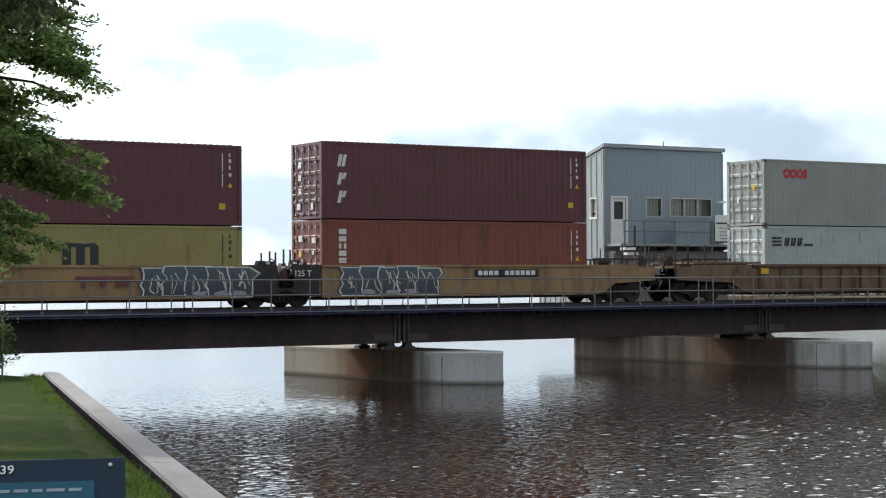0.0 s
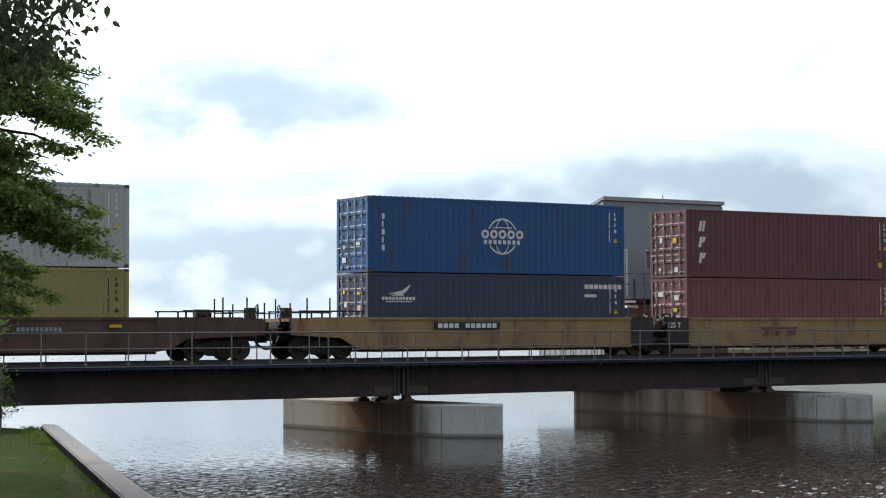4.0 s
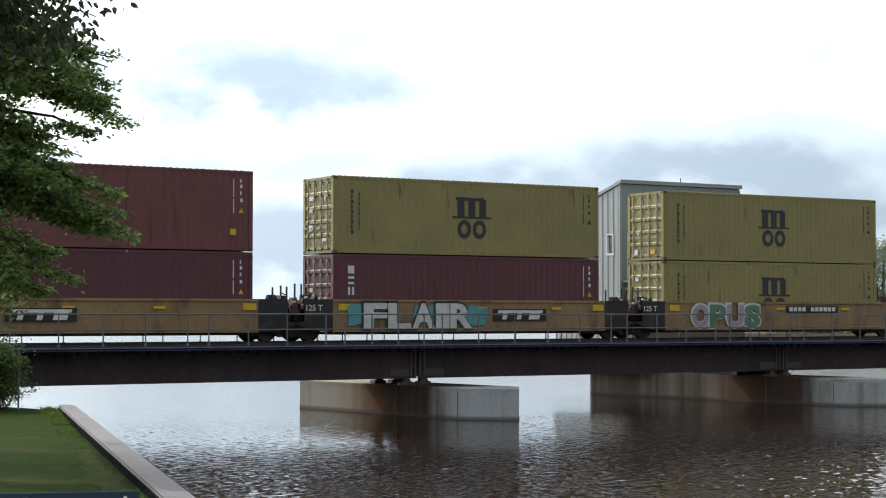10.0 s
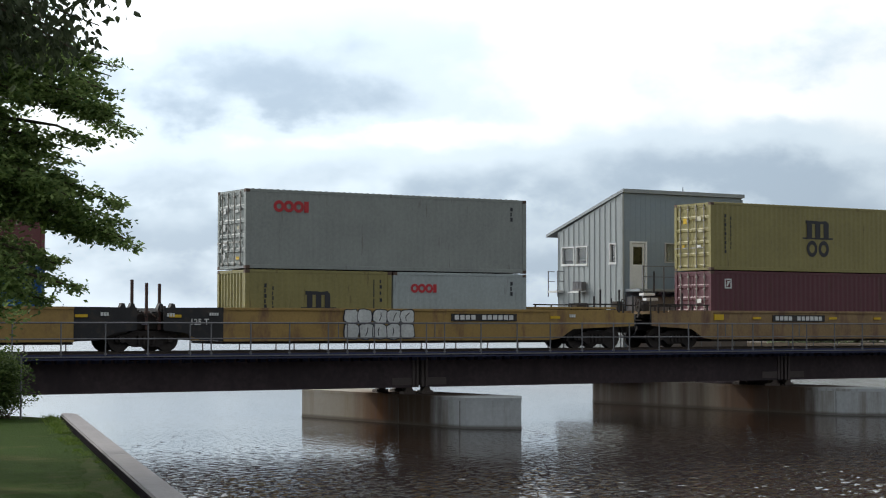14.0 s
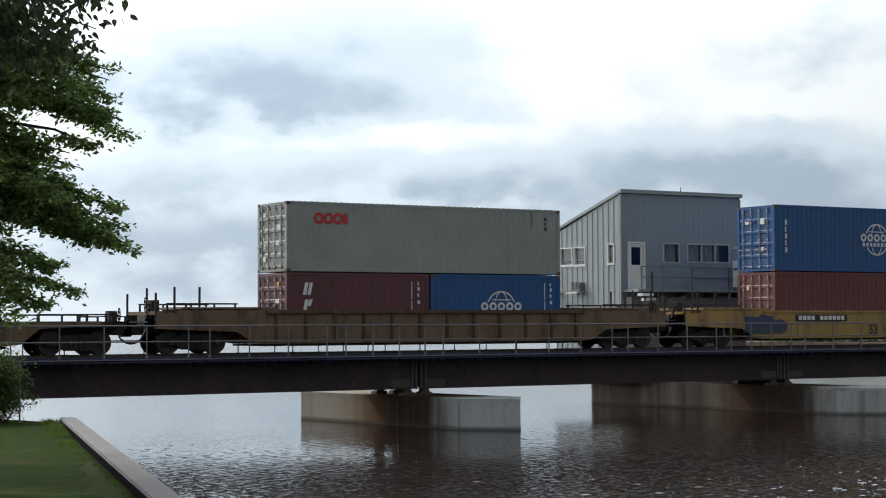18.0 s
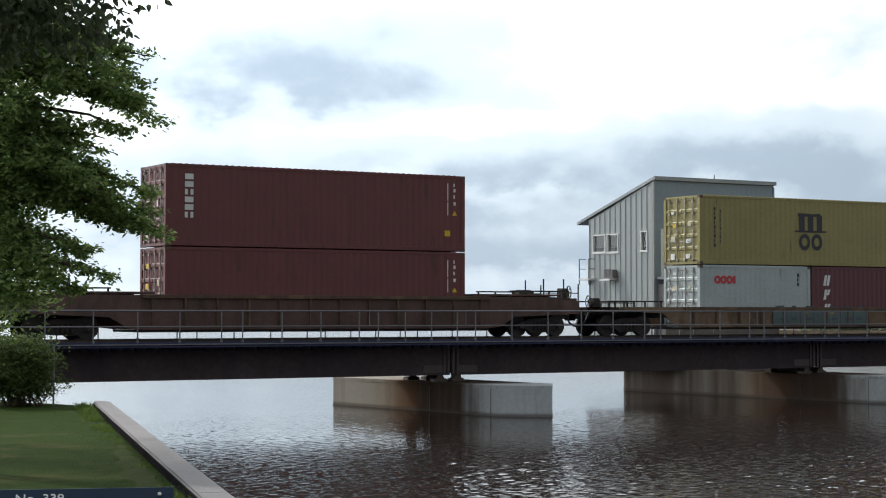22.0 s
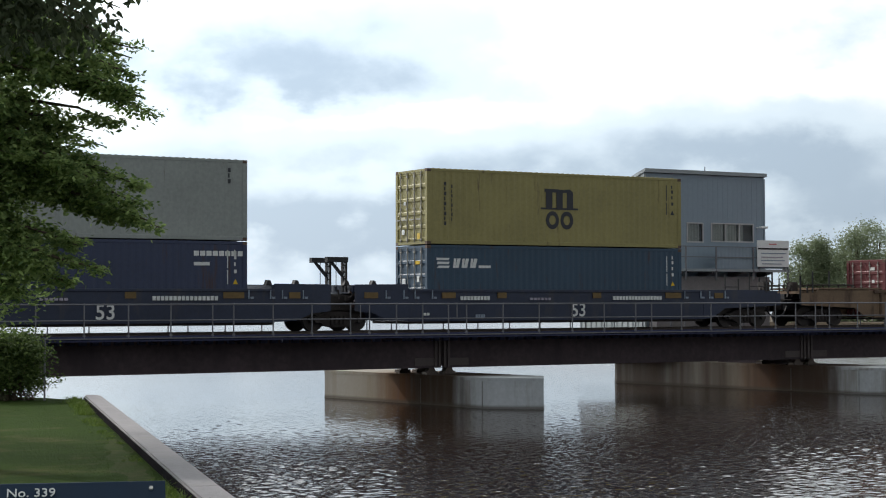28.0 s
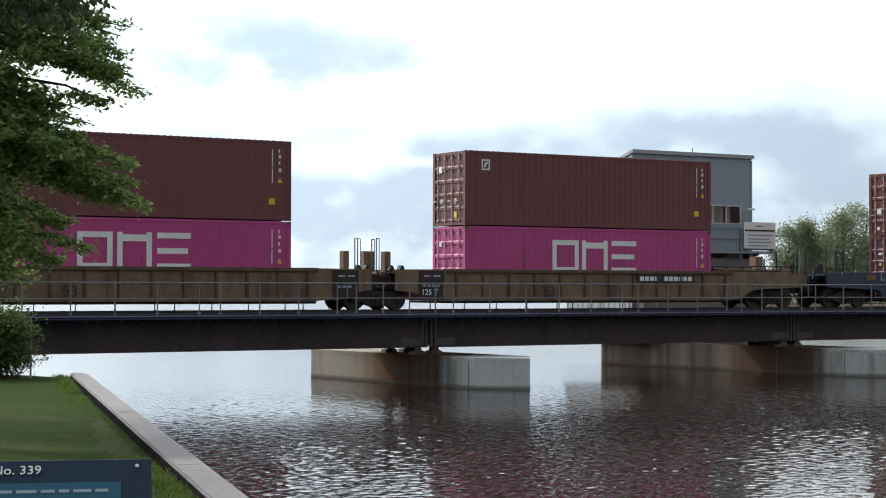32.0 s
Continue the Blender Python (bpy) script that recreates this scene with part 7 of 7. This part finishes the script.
def shrub():
    rng = np.random.default_rng(3)
    t = thing("shrub", "rounded green shrub at the end of the lawn", "shrub")
    stems, pts = Shape(), []
    c0 = at_bearing(16.9, 32.7, 0)
    c0.z = GRASS
    for _ in range(64):
        az, z = rng.uniform(15.6, 17.8), rng.uniform(-1.42, -0.46)
        if az > 17.6 and z > -0.53 - (az - 17.6) * 0.5:
            continue
        c = np.array(at_bearing(az, 32.6 + rng.uniform(-0.6, 0.6), z))
        stems.rod((c0.x + rng.uniform(-0.4, 0.45), c0.y + rng.uniform(-0.3, 0.3), GRASS - 0.02), tuple(c), 0.014, 5, 0.005)
        pts.append(c[None] + rng.normal(0, 1, (330, 3)) * np.array([0.15, 0.2, 0.11]))
    for az, z in ((18.3, -1.32), (18.45, -1.4), (18.15, -1.25), (18.55, -1.36)):
        c = np.array(at_bearing(az, 32.6, z + 0.06))
        stems.rod((c0.x + 0.35, c0.y - 0.2, GRASS), tuple(c), 0.008, 5, 0.003)
        pts.append(c[None] + rng.normal(0, 1, (16, 3)) * np.array([0.07, 0.1, 0.06]))
    tagged(part("stem_tangle", stems, BARK, t), kind="stuff")
    part("crown", leaves(np.concatenate(pts), 0.058, rng), SHRUBLEAF, t)
    st = thing("stake", "thin grey stake beside the shrub", "stake")
    p = at_bearing(18.05, 32.4, 0)
    part("pole", Shape().rod((p.x, p.y, GRASS - 0.1), (p.x, p.y, EYE - 0.6), 0.018, 7), RAILING, st)


def far_trees():
    rng = np.random.default_rng(8)
    for az, r, top, half in ((42.1, 236, 1.86, 2.3), (42.62, 238, 1.95, 1.7), (43.25, 244, 1.62, 3.2), (43.75, 236, 2.2, 4.0), (44.5, 240, 2.52, 5.5), (45.4, 244, 2.4, 5.5), (46.5, 240, 2.2, 5.5), (48, 250, 2.3, 6)):
        c = at_bearing(az, r, 0)
        c.z = 1.4
        high = EYE + r * math.tan(radians(top)) - c.z
        t = thing("willow_tree", "distant green willow tree on the far bank", "tree", "trees on the far bank")
        s, pts = Shape(), []
        limb(s, c, c + Vector((0.3, 0.2, high * 0.8)), 0.35, 0.08, 0, rng, 5)
        for _ in range(58):
            k = rng.uniform(0.16, 0.97)
            wide = half * math.sin(math.pi * min(1, 0.22 + 0.74 * k)) ** 0.7
            a, rr = rng.uniform(0, 2 * np.pi), wide * math.sqrt(rng.uniform(0.1, 1))
            q = np.array((c.x + rr * math.cos(a), c.y + rr * math.sin(a), c.z + high * k))
            if rng.uniform() < 0.3:
                s.rod((c.x, c.y, c.z + high * k * 0.6), tuple(q), 0.07, 5, 0.02)
            pts.append(q[None] + rng.normal(0, 1, (230, 3)) * np.array([0.62, 0.62, 0.60]))
        part("trunk", s, BARK, t)
        part("crown", leaves(np.concatenate(pts), 0.25, rng, 0.1), FARLEAF, t)
    # undergrowth along the far bank
    pts = []
    for _ in range(150):
        az = rng.uniform(41.75, 49)
        pts.append(np.array(at_bearing(az, rng.uniform(228, 246), rng.uniform(-2.2, 0.6)))[None] + rng.normal(0, 1, (30, 3)) * np.array([0.9, 0.9, 0.5]))
    tagged(part("undergrowth", leaves(np.concatenate(pts), 0.6, rng, 0.1), FARLEAF), "dense green undergrowth on the far bank", "bushes", kind="stuff")


def lawn_blades():
    rng = np.random.default_rng(2)
    n = 120000
    y = 6.5 + 24.5 * rng.uniform(0, 1, n) ** 1.3
    x = WALL(y) - 0.03 - rng.uniform(0, 1, n) ** 1.6 * 5.2
    base = np.stack([x, y, np.full(n, GRASS - 0.005)], 1)
    h = (0.006 + 0.005 * rng.uniform(0, 1, n))[:, None]
    a = rng.uniform(0, 2 * np.pi, n)
    s = np.stack([np.cos(a), np.sin(a), np.zeros(n)], 1) * 0.007
    lean = np.stack([rng.normal(0, 0.35, n), rng.normal(0, 0.35, n), np.ones(n)], 1) * h
    v = np.stack([base - s, base + s, base + lean], 1).reshape(-1, 3)
    me = bpy.data.meshes.new("grass")
    me.from_pydata(v.tolist(), [], np.arange(3 * n).reshape(n, 3).tolist())
    tagged(part("grass", me, BLADE), "short green lawn grass, longer along the seawall", "grass", kind="stuff")
    # dry worn strip beside the wall
    k = 26
    ys = [13.8 + 7.6 * i / k for i in range(k + 1)]
    side = [(WALL(q) - 0.13 - 0.03 * math.sin(i * 1.9), q, GRASS + 0.005) for i, q in enumerate(ys)]
    other = [(WALL(q) - 0.46 + 0.05 * math.sin(i * 1.3 + 1) + 0.016 * abs(i - 13), q, GRASS + 0.005) for i, q in enumerate(ys)]
    strip = Shape().add(side + other, [(i, i + 1, k + 2 + i, k + 1 + i) for i in range(k)])
    tagged(part("worn_strip", strip, DRY), "dry worn grass strip beside the seawall", "ground", kind="structure")
    # long unmown grass and small weeds at the foot of the wall
    roots = []
    for y0, k, n in ((13.2, 0.9, 9), (14.3, 1.1, 7), (15.6, 0.4, 5), (12.2, 1.0, 6), (18.5, 0.25, 4), (22.0, 0.3, 5), (25.0, 0.6, 6), (26.8, 0.9, 9), (28.4, 1.1, 9), (29.5, 1.1, 9)):
        for _ in range(n):
            c = np.array((0, y0 + rng.normal(0, 0.55), rng.uniform(0.05, 0.11) * k))
            p = np.repeat(c[None], 70, 0)
            p[:, 1] += rng.normal(0, 0.10, 70)
            p[:, 0] = WALL(p[:, 1]) - 0.03 - np.abs(rng.normal(0, 0.10, 70)) - rng.uniform(0, 0.10)
            roots.append(p)
    p = np.concatenate(roots)
    n = len(p)
    base, h = np.stack([p[:, 0], p[:, 1], np.full(n, GRASS - 0.005)], 1), p[:, 2] * rng.uniform(0.4, 1.2, n)
    a = rng.uniform(0, 2 * np.pi, n)
    s = np.stack([np.cos(a), np.sin(a), np.zeros(n)], 1) * 0.005
    bend = np.stack([rng.normal(0, 0.3, n), rng.normal(0, 0.3, n), np.ones(n)], 1) * h[:, None]
    tip = base + bend * np.array([2.2, 2.2, 1.0])
    v = np.stack([base - s, base + s, base + bend * 0.55 + s * 0.8, base + bend * 0.55 - s * 0.8, tip], 1).reshape(-1, 3)
    f = [q for i in range(n) for q in ((5 * i, 5 * i + 1, 5 * i + 2, 5 * i + 3), (5 * i + 3, 5 * i + 2, 5 * i + 4))]
    me = bpy.data.meshes.new("weeds")
    me.from_pydata(v.tolist(), [], f)
    tagged(part("weeds", me, TUFT), "long yellow-green unmown grass along the seawall", "grass tufts", kind="stuff")


TREE, ROOT = bank_tree()
shade_tree()
shrub()
far_trees()
lawn_blades()


# ---- sign in the foreground ----
def information_sign():
    t = thing("information_sign", "dark blue lectern sign with white lettering beside the seawall", "sign", at=pose(2.40, 6.0, EYE - 0.627, -42, 0, -20))
    s = Shape()
    s.worn(-1.22, 0, 0, 0.03, -0.62, 0, 0.006)
    part("panel", s, SIGNM, t)
    s = Shape()
    s.box(-1.17, -0.107, -0.006, -0.002, -0.56, -0.106)
    part("text_panel", s, SIGNBOX, t, "teal text panel")
    me = lettering("lettering", "No. 339", 0.036, 0.003)
    part("lettering", me, WHITE, t, "white No. 339", at=pose(-0.383 - me["wide"], -0.006, -0.068))
    for i in range(6):
        s = Shape()
        x = -1.1
        rnd = random.Random(i)
        while x < -0.17:
            w = rnd.uniform(0.02, 0.075)
            s.box(x, min(x + w, -0.15), -0.0085, -0.006, -0.15 - 0.045 * i, -0.137 - 0.045 * i)
            x += w + 0.014
        part("text_bars", s, SIGNBOX if i > 4 else CANVAS[1], t)
    for x in (-0.05, -1.15):
        s = Shape()
        s.rod((x, -0.002, -0.04), (x, -0.01, -0.04), 0.007, 8)
        part("screw", s, SEAL, t)
    for x in (-1.05, -0.18):
        legs = Shape()
        base = pose(2.40, 6.0, EYE - 0.627, -42, 0, -20)
        a = base @ Vector((x, 0.05, -0.32))
        b = Vector((a.x, a.y, GRASS - 0.1))
        inv = base.inverted()
        legs.rod(inv @ a, inv @ b, 0.03, 8)
        part("leg", legs, BLACK, t)


information_sign()


# ---- what moves ----
def motions():
    times = [0, 0.5] + list(range(1, 32)) + [31.5, 32]
    run = [(t, 15.9519 * t + 0.0061223 * t * t) for t in times]
    for ob, x, z in ROLLING:
        walk(ob, [(t, pose(x + d, TY, z)) for t, d in run])
    walk(water, [(t, pose(0.03 * t, -0.12 * t, 0)) for t in (0, 8, 16, 24, 32)])
    sway = ((0, -0.45), (3, -0.4), (6, -0.3), (9, -0.2), (13, -0.1), (16, 0.0), (19, 0.05), (23, 0.1), (25.5, 0.0), (28, -0.15), (30, -0.12), (32, -0.05))
    walk(TREE, [(t, pose(ROOT.x, ROOT.y, ROOT.z, 0, a, 0)) for t, a in sway])


motions()
